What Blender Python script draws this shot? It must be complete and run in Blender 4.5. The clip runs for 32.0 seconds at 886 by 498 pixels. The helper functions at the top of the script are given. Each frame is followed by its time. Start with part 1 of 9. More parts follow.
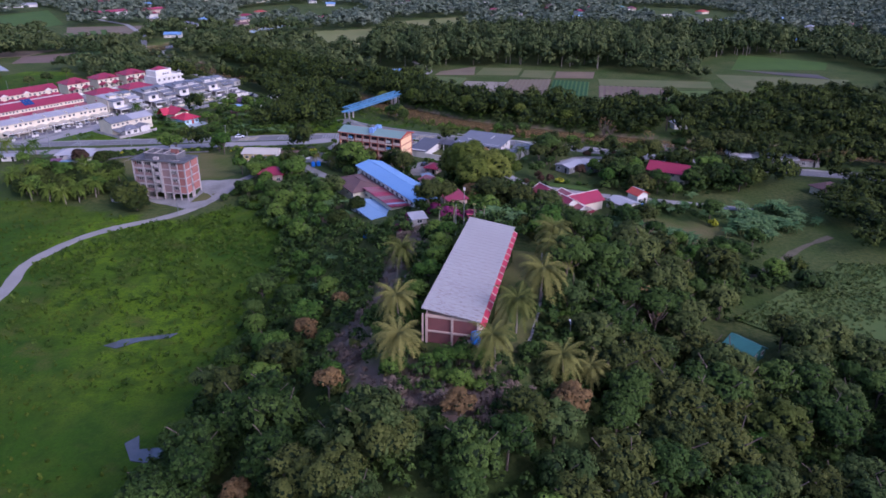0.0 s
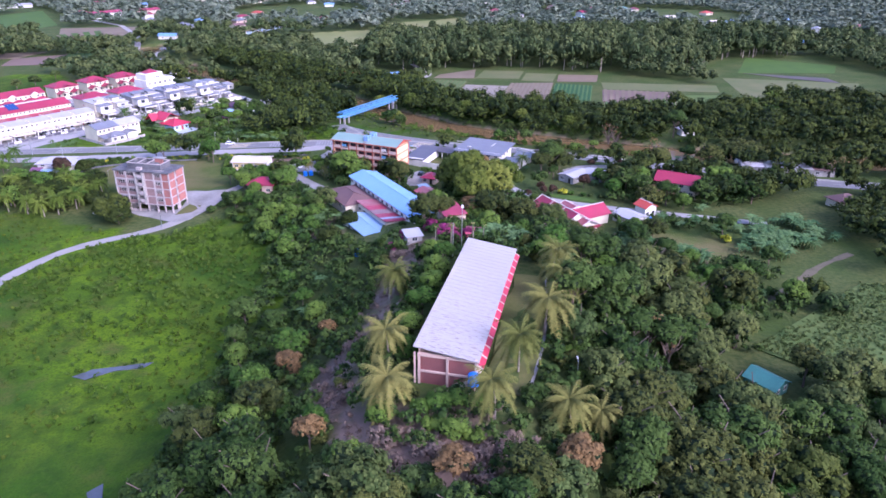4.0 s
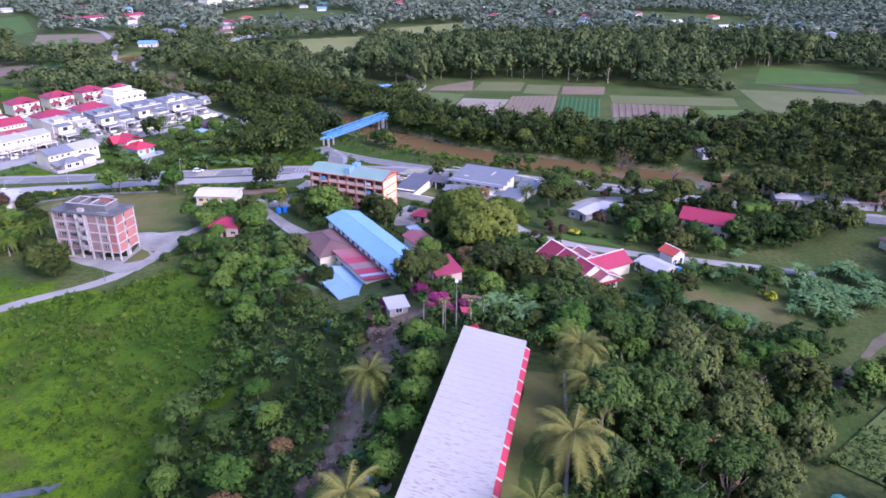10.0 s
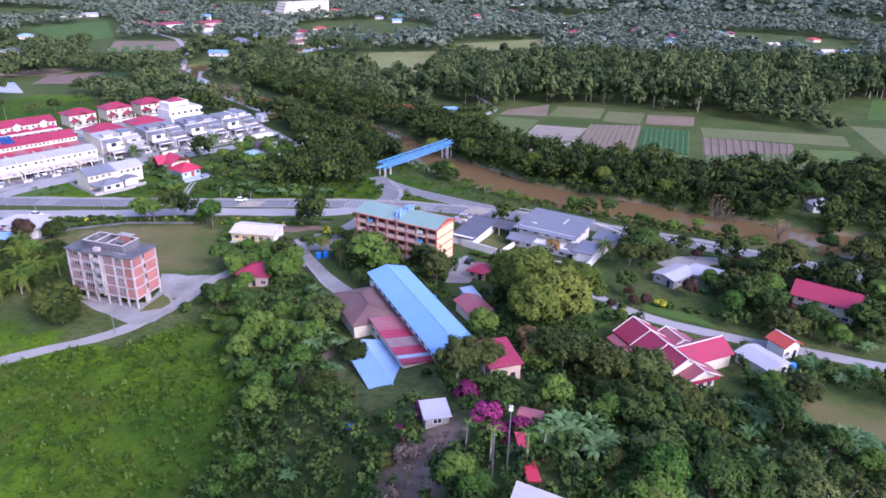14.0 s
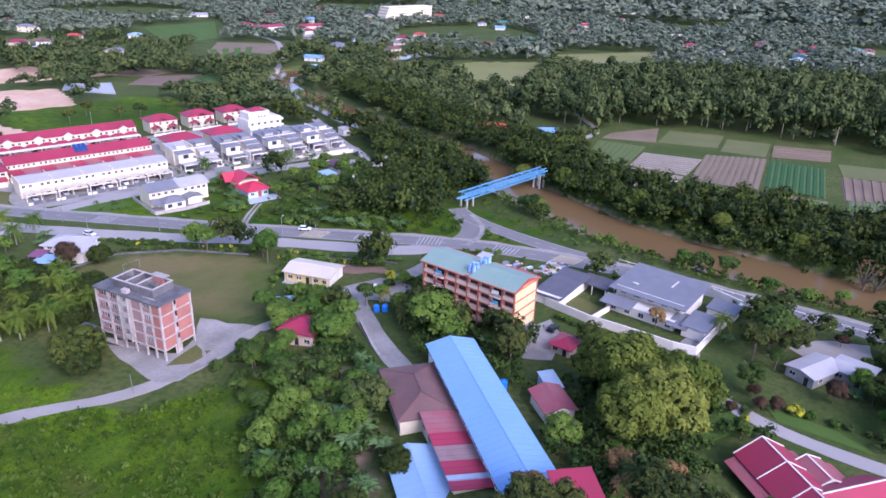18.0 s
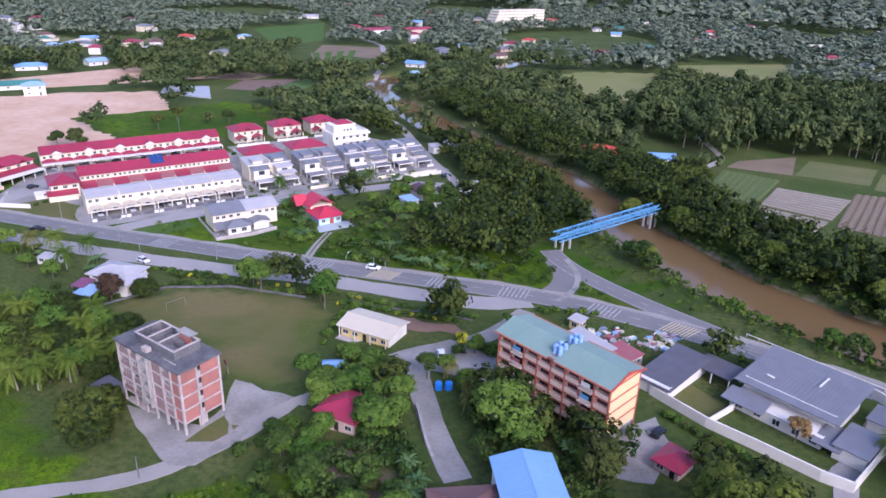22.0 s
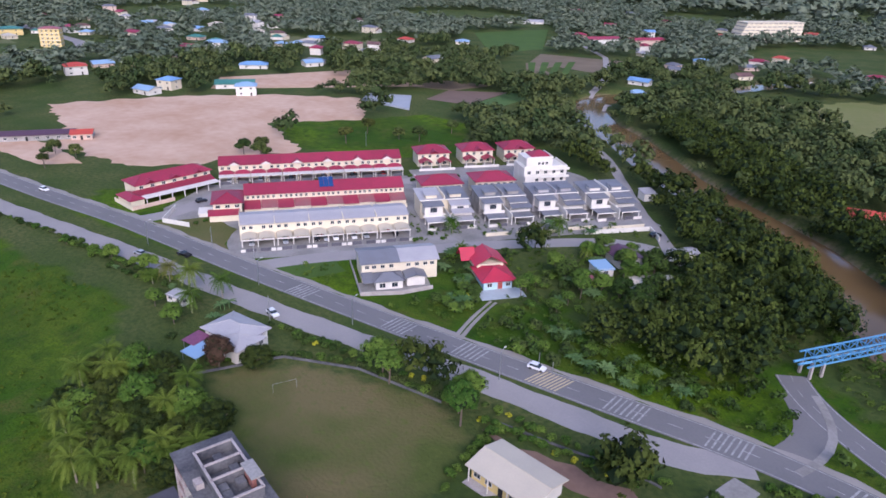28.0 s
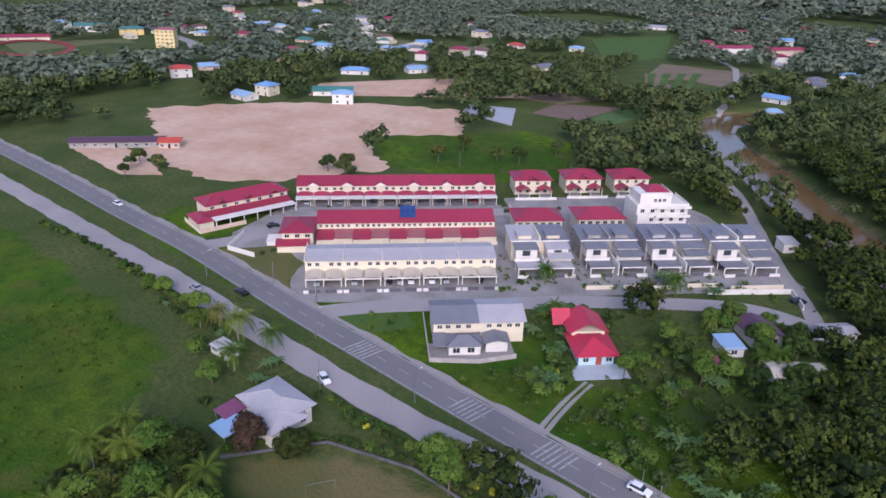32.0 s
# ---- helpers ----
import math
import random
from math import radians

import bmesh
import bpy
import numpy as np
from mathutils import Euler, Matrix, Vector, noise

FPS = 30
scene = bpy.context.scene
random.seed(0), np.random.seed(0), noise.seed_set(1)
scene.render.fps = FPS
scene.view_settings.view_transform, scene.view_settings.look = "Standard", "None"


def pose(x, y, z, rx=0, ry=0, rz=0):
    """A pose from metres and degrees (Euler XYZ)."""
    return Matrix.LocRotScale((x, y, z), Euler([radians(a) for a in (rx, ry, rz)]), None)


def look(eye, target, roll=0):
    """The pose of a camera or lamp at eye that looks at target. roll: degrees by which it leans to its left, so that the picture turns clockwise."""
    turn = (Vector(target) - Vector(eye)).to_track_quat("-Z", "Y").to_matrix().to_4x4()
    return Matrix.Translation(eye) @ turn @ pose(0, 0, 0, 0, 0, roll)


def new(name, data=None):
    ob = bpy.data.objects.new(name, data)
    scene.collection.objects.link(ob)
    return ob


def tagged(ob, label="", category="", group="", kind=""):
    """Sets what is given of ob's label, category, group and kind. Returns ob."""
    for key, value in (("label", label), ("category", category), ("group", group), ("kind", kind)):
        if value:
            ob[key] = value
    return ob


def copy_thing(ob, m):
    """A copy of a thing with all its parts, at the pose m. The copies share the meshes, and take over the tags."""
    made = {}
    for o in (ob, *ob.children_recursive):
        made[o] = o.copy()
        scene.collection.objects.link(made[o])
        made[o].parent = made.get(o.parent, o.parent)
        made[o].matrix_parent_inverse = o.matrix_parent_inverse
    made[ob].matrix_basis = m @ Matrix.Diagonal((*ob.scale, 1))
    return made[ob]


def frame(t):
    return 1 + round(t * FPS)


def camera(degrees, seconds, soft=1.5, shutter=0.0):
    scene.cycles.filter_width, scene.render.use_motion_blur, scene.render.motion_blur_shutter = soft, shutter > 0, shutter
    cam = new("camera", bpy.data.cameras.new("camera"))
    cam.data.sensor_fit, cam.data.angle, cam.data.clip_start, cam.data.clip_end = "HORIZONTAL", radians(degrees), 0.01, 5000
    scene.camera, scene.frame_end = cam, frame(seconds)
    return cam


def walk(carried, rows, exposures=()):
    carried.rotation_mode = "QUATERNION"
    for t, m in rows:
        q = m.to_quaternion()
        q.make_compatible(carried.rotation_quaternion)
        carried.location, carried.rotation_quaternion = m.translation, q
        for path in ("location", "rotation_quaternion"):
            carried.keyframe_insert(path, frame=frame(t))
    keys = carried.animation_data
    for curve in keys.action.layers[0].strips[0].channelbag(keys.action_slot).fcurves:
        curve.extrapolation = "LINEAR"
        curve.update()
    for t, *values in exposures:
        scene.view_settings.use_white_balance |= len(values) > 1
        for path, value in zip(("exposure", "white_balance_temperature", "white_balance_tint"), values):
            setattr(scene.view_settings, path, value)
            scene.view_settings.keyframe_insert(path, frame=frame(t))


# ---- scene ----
cam = camera(64.8, 32.0, soft=1.6)
# seconds, eye, yaw to the left of +y, pitch, roll
PATH = [
    (0, (1.32, 0.83, 88.46), 0.71, -23.97, 0.54),
    (0.5, (1.39, 2.56, 88.45), 0.66, -23.96, 0.62),
    (1, (1.47, 4.28, 88.43), 0.66, -23.92, 0.65),
    (1.5, (1.55, 5.98, 88.41), 0.67, -23.93, 0.66),
    (2, (1.65, 7.69, 88.39), 0.69, -23.93, 0.65),
    (2.5, (1.76, 9.38, 88.36), 0.70, -23.92, 0.63),
    (3, (1.90, 11.07, 88.32), 0.73, -23.91, 0.60),
    (3.5, (2.04, 12.83, 88.26), 0.76, -23.93, 0.57),
    (5.5, (2.36, 20.55, 87.76), 0.75, -24.10, 0.69),
    (6, (2.40, 23.25, 87.74), 0.70, -24.18, 0.70),
    (6.5, (2.48, 26.26, 87.76), 0.71, -24.21, 0.67),
    (7, (2.61, 29.53, 87.81), 0.70, -24.18, 0.61),
    (7.5, (2.75, 33.05, 87.90), 0.73, -24.21, 0.56),
    (8, (2.90, 36.82, 88.01), 0.76, -24.13, 0.52),
    (8.5, (3.04, 40.80, 88.15), 0.72, -24.14, 0.50),
    (9, (3.15, 44.91, 88.28), 0.71, -24.04, 0.47),
    (9.5, (3.23, 49.04, 88.37), 0.70, -23.99, 0.46),
    (10, (3.27, 53.22, 88.42), 0.65, -23.87, 0.48),
    (10.5, (3.30, 57.46, 88.45), 0.59, -23.78, 0.52),
    (11, (3.36, 61.81, 88.46), 0.55, -23.63, 0.60),
    (11.5, (3.49, 66.29, 88.48), 0.70, -23.55, 0.70),
    (12, (3.64, 70.88, 88.49), 2.12, -23.39, 0.83),
    (12.5, (3.76, 75.50, 88.52), 3.55, -23.34, 0.97),
    (13, (3.83, 80.02, 88.63), 4.45, -23.24, 1.11),
    (13.5, (3.86, 84.38, 88.83), 5.39, -23.21, 1.24),
    (14, (3.86, 88.58, 89.08), 6.56, -23.14, 1.35),
    (14.5, (3.81, 92.91, 89.26), 7.54, -23.12, 1.46),
    (16.5, (2.96, 111.31, 89.61), 11.64, -23.06, 1.81),
    (17, (2.57, 115.91, 89.57), 12.64, -23.05, 1.86),
    (17.5, (2.10, 120.51, 89.48), 13.67, -23.04, 1.89),
    (18, (1.63, 125.08, 89.39), 14.75, -23.04, 1.92),
    (18.5, (1.16, 129.66, 89.31), 15.83, -23.01, 1.95),
    (19, (0.62, 134.29, 89.23), 16.90, -23.00, 1.97),
    (19.5, (-0.06, 138.98, 89.12), 18.00, -23.03, 1.98),
    (20, (-0.85, 143.69, 89.04), 19.16, -23.06, 1.96),
    (20.5, (-1.70, 148.30, 89.02), 20.30, -23.07, 1.92),
    (21, (-2.62, 152.74, 89.09), 21.51, -23.10, 1.88),
    (21.5, (-3.67, 156.99, 89.25), 22.62, -23.14, 1.85),
    (22, (-4.88, 161.18, 89.46), 23.72, -23.19, 1.85),
    (22.5, (-6.25, 165.43, 89.67), 24.88, -23.23, 1.86),
    (23, (-7.70, 169.74, 89.78), 26.09, -23.25, 1.90),
    (23.5, (-9.18, 174.06, 89.73), 27.36, -23.25, 1.94),
    (24, (-10.70, 178.38, 89.59), 28.76, -23.27, 1.98),
    (24.5, (-12.29, 182.69, 89.46), 30.23, -23.27, 2.01),
    (25, (-13.97, 186.89, 89.38), 31.70, -23.28, 2.03),
    (25.5, (-15.74, 190.90, 89.35), 33.65, -23.30, 2.08),
    (26, (-17.63, 194.74, 89.36), 35.62, -23.34, 2.13),
    (26.5, (-19.65, 198.59, 89.37), 37.57, -23.38, 2.15),
    (28.5, (-29.02, 214.79, 89.28), 42.24, -23.55, 1.79),
    (29, (-31.59, 218.61, 89.28), 42.70, -23.58, 1.75),
    (29.5, (-34.25, 222.29, 89.29), 46.60, -23.61, 1.74),
    (30, (-36.98, 225.75, 89.30), 47.10, -23.63, 1.73),
    (30.5, (-39.76, 229.02, 89.32), 47.12, -23.67, 1.69),
    (31, (-42.58, 232.16, 89.33), 48.33, -23.68, 1.65),
    (31.5, (-45.42, 235.26, 89.35), 50.56, -23.70, 1.61),
    (32, (-48.23, 238.39, 89.36), 50.96, -23.71, 1.59),
]


def aimed(eye, yaw, pitch, roll):
    a, b = radians(yaw), radians(pitch)
    way = (-math.sin(a) * math.cos(b), math.cos(a) * math.cos(b), math.sin(b))
    return look(eye, [e + w for e, w in zip(eye, way)], roll)


walk(cam, [(t, aimed(eye, yaw, pitch, roll)) for t, eye, yaw, pitch, roll in PATH],
     [(0, 0.42, 5230, 38), (0.5, 0.72, 5230, 38), (1, 1.02, 5230, 38), (1.5, 1.29, 5230, 38), (2, 1.48, 5230, 38), (8, 1.38, 5260, 37), (14, 1.28, 5300, 35), (20, 1.08, 5450, 30), (26, 0.72, 5540, 25), (32, 0.46, 5670, 24)])
# light: soft, late, overcast
SUN_AZ, SUN_EL = 128.0, 34.0
world = bpy.data.worlds.new("sky")
scene.world = world
world.use_nodes = True
wn = world.node_tree
sky = wn.nodes.new("ShaderNodeTexSky")
sky.sky_type, sky.sun_disc = "NISHITA", False
sky.sun_elevation, sky.sun_rotation = radians(SUN_EL), radians(SUN_AZ)
sky.air_density, sky.dust_density, sky.ozone_density = 1.0, 2.5, 1.0
wn.links.new(sky.outputs[0], wn.nodes["Background"].inputs[0])
wn.nodes["Background"].inputs[1].default_value = 0.15
sun = new("sun", bpy.data.lights.new("sun", "SUN"))
sun.data.energy, sun.data.angle, sun.data.color = 1.3, radians(35), (1.0, 0.965, 0.92)
sun.matrix_world = look((0, 0, 0), (-math.sin(radians(SUN_AZ)) * math.cos(radians(SUN_EL)),
                                    -math.cos(radians(SUN_AZ)) * math.cos(radians(SUN_EL)), -math.sin(radians(SUN_EL))))

# ---- materials ----
def mat(name, colour, rough=0.8, second=None, scale=1.0, amount=0.35, fine=8.0, bump=0.15, metal=0.0, vary=0.0, island=False, spread=0.15):
    """Two scales of noise between two colours, with bump; vary: change from object to object."""
    m = bpy.data.materials.new(name)
    m.use_nodes = True
    nt = m.node_tree
    b = nt.nodes["Principled BSDF"]
    b.inputs["Roughness"].default_value, b.inputs["Metallic"].default_value = rough, metal
    b.inputs["Specular IOR Level"].default_value = 0.15 if rough >= 0.9 else 0.4
    second = second or tuple(c * 0.6 for c in colour)
    co = nt.nodes.new("ShaderNodeTexCoord")
    big, small = nt.nodes.new("ShaderNodeTexNoise"), nt.nodes.new("ShaderNodeTexNoise")
    for n, s in ((big, scale), (small, scale * fine)):
        n.inputs["Scale"].default_value, n.inputs["Detail"].default_value = s, 5
        nt.links.new(co.outputs["Object"], n.inputs["Vector"])
    mid = nt.nodes.new("ShaderNodeMath")
    mid.operation = "MULTIPLY_ADD"
    nt.links.new(small.outputs[0], mid.inputs[0])
    mid.inputs[1].default_value = 0.45
    nt.links.new(big.outputs[0], mid.inputs[2])
    rg = nt.nodes.new("ShaderNodeMapRange")
    rg.inputs[1].default_value, rg.inputs[2].default_value = 0.72 - spread * 1.6, 0.72 + spread * 1.6
    nt.links.new(mid.outputs[0], rg.inputs[0])
    am = nt.nodes.new("ShaderNodeMath")
    am.operation, am.inputs[1].default_value = "MULTIPLY", min(1.0, amount * 2)
    nt.links.new(rg.outputs[0], am.inputs[0])
    mix = nt.nodes.new("ShaderNodeMix")
    mix.data_type = "RGBA"
    mix.inputs["A"].default_value, mix.inputs["B"].default_value = (*colour, 1), (*second, 1)
    nt.links.new(am.outputs[0], mix.inputs["Factor"])
    out = mix.outputs["Result"]
    if vary:
        src = nt.nodes.new("ShaderNodeNewGeometry" if island else "ShaderNodeObjectInfo")
        hs = nt.nodes.new("ShaderNodeHueSaturation")
        vr = nt.nodes.new("ShaderNodeMapRange")
        vr.inputs[3].default_value, vr.inputs[4].default_value = 1 - vary, 1 + vary
        nt.links.new(src.outputs["Random Per Island" if island else "Random"], vr.inputs[0])
        nt.links.new(vr.outputs[0], hs.inputs["Value"])
        nt.links.new(out, hs.inputs["Color"])
        out = hs.outputs[0]
    nt.links.new(out, b.inputs["Base Color"])
    if bump:
        bp = nt.nodes.new("ShaderNodeBump")
        bp.inputs["Strength"].default_value, bp.inputs["Distance"].default_value = bump, 0.05
        nt.links.new(small.outputs[0], bp.inputs["Height"])
        nt.links.new(bp.outputs[0], b.inputs["Normal"])
    return m


def leaf_mat(name, lo, hi, rough=0.6, leafvar=0.16):
    """Foliage: tone from tree to tree (attribute tint plus object) and from leaf to leaf."""
    m = bpy.data.materials.new(name)
    m.use_nodes = True
    nt = m.node_tree
    b = nt.nodes["Principled BSDF"]
    b.inputs["Roughness"].default_value, b.inputs["Specular IOR Level"].default_value = rough, 0.04
    at, ob, ge = nt.nodes.new("ShaderNodeAttribute"), nt.nodes.new("ShaderNodeObjectInfo"), nt.nodes.new("ShaderNodeNewGeometry")
    at.attribute_name = "tint"
    ad = nt.nodes.new("ShaderNodeMath")
    ad.operation = "ADD"
    nt.links.new(at.outputs["Fac"], ad.inputs[0])
    nt.links.new(ob.outputs["Random"], ad.inputs[1])
    fr = nt.nodes.new("ShaderNodeMath")
    fr.operation = "FRACT"
    nt.links.new(ad.outputs[0], fr.inputs[0])
    half, tuft, both = nt.nodes.new("ShaderNodeMath"), nt.nodes.new("ShaderNodeAttribute"), nt.nodes.new("ShaderNodeMath")
    half.operation, half.inputs[1].default_value, half.inputs[2].default_value = "MULTIPLY_ADD", 0.7, 0.15
    nt.links.new(fr.outputs[0], half.inputs[0])
    tuft.attribute_name = "tuft"
    both.operation, both.use_clamp = "ADD", True
    nt.links.new(half.outputs[0], both.inputs[0])
    nt.links.new(tuft.outputs["Fac"], both.inputs[1])
    mix = nt.nodes.new("ShaderNodeMix")
    mix.data_type = "RGBA"
    mix.inputs["A"].default_value, mix.inputs["B"].default_value = (*lo, 1), (*hi, 1)
    nt.links.new(both.outputs[0], mix.inputs["Factor"])
    hs = nt.nodes.new("ShaderNodeHueSaturation")
    vr = nt.nodes.new("ShaderNodeMapRange")
    vr.inputs[3].default_value, vr.inputs[4].default_value = 1 - leafvar, 1 + leafvar
    nt.links.new(ge.outputs["Random Per Island"], vr.inputs[0])
    nt.links.new(vr.outputs[0], hs.inputs["Value"])
    nt.links.new(mix.outputs["Result"], hs.inputs["Color"])
    nt.links.new(hs.outputs[0], b.inputs["Base Color"])
    return m


def glass_mat(name, tint=(0.03, 0.04, 0.05)):
    m = bpy.data.materials.new(name)
    m.use_nodes = True
    b = m.node_tree.nodes["Principled BSDF"]
    b.inputs["Base Color"].default_value, b.inputs["Roughness"].default_value = (*tint, 1), 0.08
    return m


WHITE = mat("white_paint", (0.72, 0.68, 0.62), 0.7, (0.5, 0.47, 0.43), 0.25, 0.3, 10)
CREAM = mat("cream_paint", (0.72, 0.63, 0.47), 0.75, (0.5, 0.45, 0.35), 0.25, 0.3, 10)
YELLOWP = mat("yellow_paint", (0.72, 0.55, 0.22), 0.75, (0.5, 0.38, 0.18), 0.3, 0.3, 10)
PEACH = mat("peach_paint", (0.80, 0.53, 0.29), 0.75, (0.68, 0.45, 0.26), 0.2, 0.25, 10)
PALEPINK = mat("pale_pink_paint", (0.62, 0.45, 0.36), 0.75, (0.42, 0.32, 0.27), 0.4, 0.35, 10)
LIGHTBLUE = mat("light_blue_paint", (0.45, 0.62, 0.72), 0.75, None, 0.4, 0.2)
REDPAINT = mat("red_brown_paint", (0.36, 0.07, 0.05), 0.6, (0.25, 0.06, 0.05), 0.5, 0.3, 10)
REDTILE = mat("red_roof_tile", (0.29, 0.026, 0.06), 0.5, (0.21, 0.03, 0.05), 0.35, 0.35, 12, 0.3, vary=0.12)
REDMETAL = mat("red_roof_metal", (0.33, 0.026, 0.065), 0.45, (0.24, 0.035, 0.055), 0.25, 0.4, 14, 0.2)
PINKROOF = mat("faded_red_roof", (0.32, 0.06, 0.08), 0.5, (0.27, 0.13, 0.13), 0.2, 0.45, 10)
ORANGEROOF = mat("orange_red_roof", (0.50, 0.07, 0.04), 0.5, (0.36, 0.06, 0.05), 0.3, 0.4, 10)
BROWNROOF = mat("brown_weathered_roof", (0.115, 0.062, 0.060), 0.7, (0.175, 0.095, 0.085), 0.18, 0.5, 14)
BLUEROOF = mat("blue_metal_roof", (0.16, 0.30, 0.52), 0.45, (0.20, 0.35, 0.57), 0.08, 0.35, 20, 0.1)
PALEBLUE = mat("pale_blue_metal_roof", (0.23, 0.37, 0.55), 0.45, (0.29, 0.41, 0.54), 0.1, 0.4, 20, 0.1)
GREENROOF = mat("green_metal_roof", (0.17, 0.26, 0.225), 0.5, (0.23, 0.32, 0.28), 0.12, 0.4, 14, 0.1)
TEALROOF = mat("teal_metal_roof", (0.06, 0.21, 0.175), 0.45, None, 0.3, 0.3)
GREYROOF = mat("grey_roof_tile", (0.15, 0.15, 0.17), 0.55, (0.19, 0.20, 0.23), 0.3, 0.35, 12, 0.2)
PALEGREY = mat("pale_grey_metal_roof", (0.34, 0.325, 0.345), 0.55, (0.44, 0.42, 0.42), 0.2, 0.4, 12, 0.1)
DARKGREY = mat("dark_grey_roof", (0.11, 0.105, 0.125), 0.55, None, 0.3, 0.3)
CREAMROOF = mat("cream_metal_roof", (0.56, 0.49, 0.38), 0.5, (0.44, 0.39, 0.31), 0.2, 0.3, 14, 0.1)
CONCRETE = mat("concrete", (0.40, 0.38, 0.36), 0.9, (0.20, 0.19, 0.18), 0.3, 0.45, 8, 0.3)
UBSLAB = mat("weathered_concrete_frame", (0.49, 0.43, 0.41), 0.9, (0.27, 0.23, 0.22), 0.4, 0.45, 8, 0.2)
DARKCONC = mat("stained_concrete", (0.17, 0.165, 0.17), 0.9, (0.07, 0.07, 0.08), 0.25, 0.55, 8, 0.3)
SLABWHITE = mat("pale_concrete", (0.47, 0.43, 0.41), 0.9, (0.26, 0.225, 0.21), 0.4, 0.4, 8, 0.2)
BRICK = mat("red_brick", (0.37, 0.155, 0.125), 0.9, (0.27, 0.12, 0.105), 0.5, 0.4, 14, 0.3, vary=0.12)
METAL = mat("galvanised_metal", (0.45, 0.46, 0.47), 0.4, (0.3, 0.3, 0.3), 2.0, 0.3, 6, 0.05, 0.8)
BLUESTEEL = mat("blue_painted_steel", (0.10, 0.29, 0.50), 0.5, (0.12, 0.27, 0.43), 0.6, 0.3, 6, 0.1)
BLUETANK = mat("blue_plastic", (0.03, 0.20, 0.68), 0.4, None, 1.0, 0.15, 6, 0.05)
PALETANK = mat("pale_blue_tank", (0.22, 0.36, 0.62), 0.35, None, 1.0, 0.15, 6, 0.05)
# black of wheels, doors and cloth, also of shade painted into openings
DARK = mat("black_parts_and_shade", (0.03, 0.03, 0.03), 0.9, None, 1.0, 0.2)
GLASS = glass_mat("window_glass")
SOLAR = mat("solar_panel", (0.02, 0.05, 0.16), 0.2, (0.03, 0.08, 0.22), 0.5, 0.3, 6, 0.0)
ASPHALT = mat("asphalt", (0.155, 0.15, 0.152), 0.9, (0.20, 0.19, 0.19), 0.06, 0.45, 30, 0.2)
OLDROAD = mat("worn_road", (0.26, 0.245, 0.24), 0.9, (0.34, 0.31, 0.30), 0.08, 0.5, 25, 0.25)
GRAVEL = mat("pale_gravel", (0.31, 0.285, 0.265), 0.95, (0.25, 0.23, 0.21), 0.15, 0.45, 16, 0.4)
PAVING = mat("concrete_paving", (0.33, 0.31, 0.295), 0.9, (0.19, 0.18, 0.165), 0.12, 0.55, 12, 0.2)
LINE = mat("road_paint", (0.42, 0.41, 0.40), 0.7, (0.18, 0.18, 0.18), 1.0, 0.5, 6, 0.0)
YLINE = mat("yellow_road_paint", (0.50, 0.42, 0.27), 0.7, (0.4, 0.32, 0.2), 1.0, 0.4, 6, 0.0)
SAND = mat("bare_sandy_earth", (0.60, 0.43, 0.32), 0.95, (0.45, 0.28, 0.18), 0.03, 0.5, 7, 0.4)
SOIL = mat("dry_brown_soil", (0.25, 0.16, 0.12), 0.95, (0.16, 0.10, 0.08), 0.08, 0.5, 12, 0.4)
TRODDEN = mat("trodden_earth", (0.16, 0.13, 0.09), 0.95, (0.09, 0.085, 0.05), 0.3, 0.5, 10, 0.4)
CROPSOIL = mat("tilled_soil", (0.205, 0.160, 0.110), 0.95, (0.145, 0.110, 0.075), 0.06, 0.45, 14, 0.4)
CROPGREEN = mat("green_crop", (0.06, 0.13, 0.04), 0.9, (0.10, 0.15, 0.05), 0.1, 0.5, 20, 0.4)
DULLCROP = mat("dull_grass_plot", (0.100, 0.122, 0.044), 0.9, (0.145, 0.14, 0.062), 0.06, 0.5, 16, 0.4)
DRYGRASS = mat("yellowish_dry_grass", (0.150, 0.172, 0.050), 0.9, (0.22, 0.20, 0.085), 0.02, 0.5, 16, 0.4)
LAWN = mat("mown_grass", (0.075, 0.095, 0.022), 0.9, (0.14, 0.12, 0.05), 0.05, 0.5, 24, 0.3)
BRIGHTGRASS = mat("bright_grass", (0.072, 0.125, 0.022), 0.9, (0.05, 0.095, 0.02), 0.06, 0.5, 24, 0.4)
CORN = mat("tall_green_crop", (0.07, 0.12, 0.03), 0.9, (0.11, 0.14, 0.04), 0.1, 0.5, 16, 0.6)
NETTING = mat("shade_netting", (0.38, 0.40, 0.43), 0.6, (0.30, 0.31, 0.34), 0.1, 0.4, 20, 0.2)
BARK = mat("bark", (0.17, 0.13, 0.10), 0.95, (0.09, 0.07, 0.06), 1.5, 0.4, 6, 0.5)
PALMBARK = mat("palm_bark", (0.30, 0.26, 0.21), 0.95, (0.18, 0.15, 0.12), 1.5, 0.4, 6, 0.5)
LEAF = leaf_mat("foliage", (0.021, 0.047, 0.011), (0.078, 0.12, 0.025), leafvar=0.15)
# leaves of the far woods: distance haze mixed into a paler, greyer green
LEAFFAR = leaf_mat("haze_pale_foliage", (0.08, 0.11, 0.074), (0.162, 0.184, 0.124), leafvar=0.12)
# core of the middle woods: shade between leaves painted as dark green
MIDCORE = mat("middle_shade_core", (0.022, 0.038, 0.014), 0.95, (0.034, 0.052, 0.02), 0.05, 0.5, 10, 0.2)
# cores of the far crowns, paled by the same painted haze
FARCORE = mat("far_haze_core", (0.055, 0.078, 0.048), 0.95, (0.075, 0.10, 0.06), 0.03, 0.5, 10, 0.2)
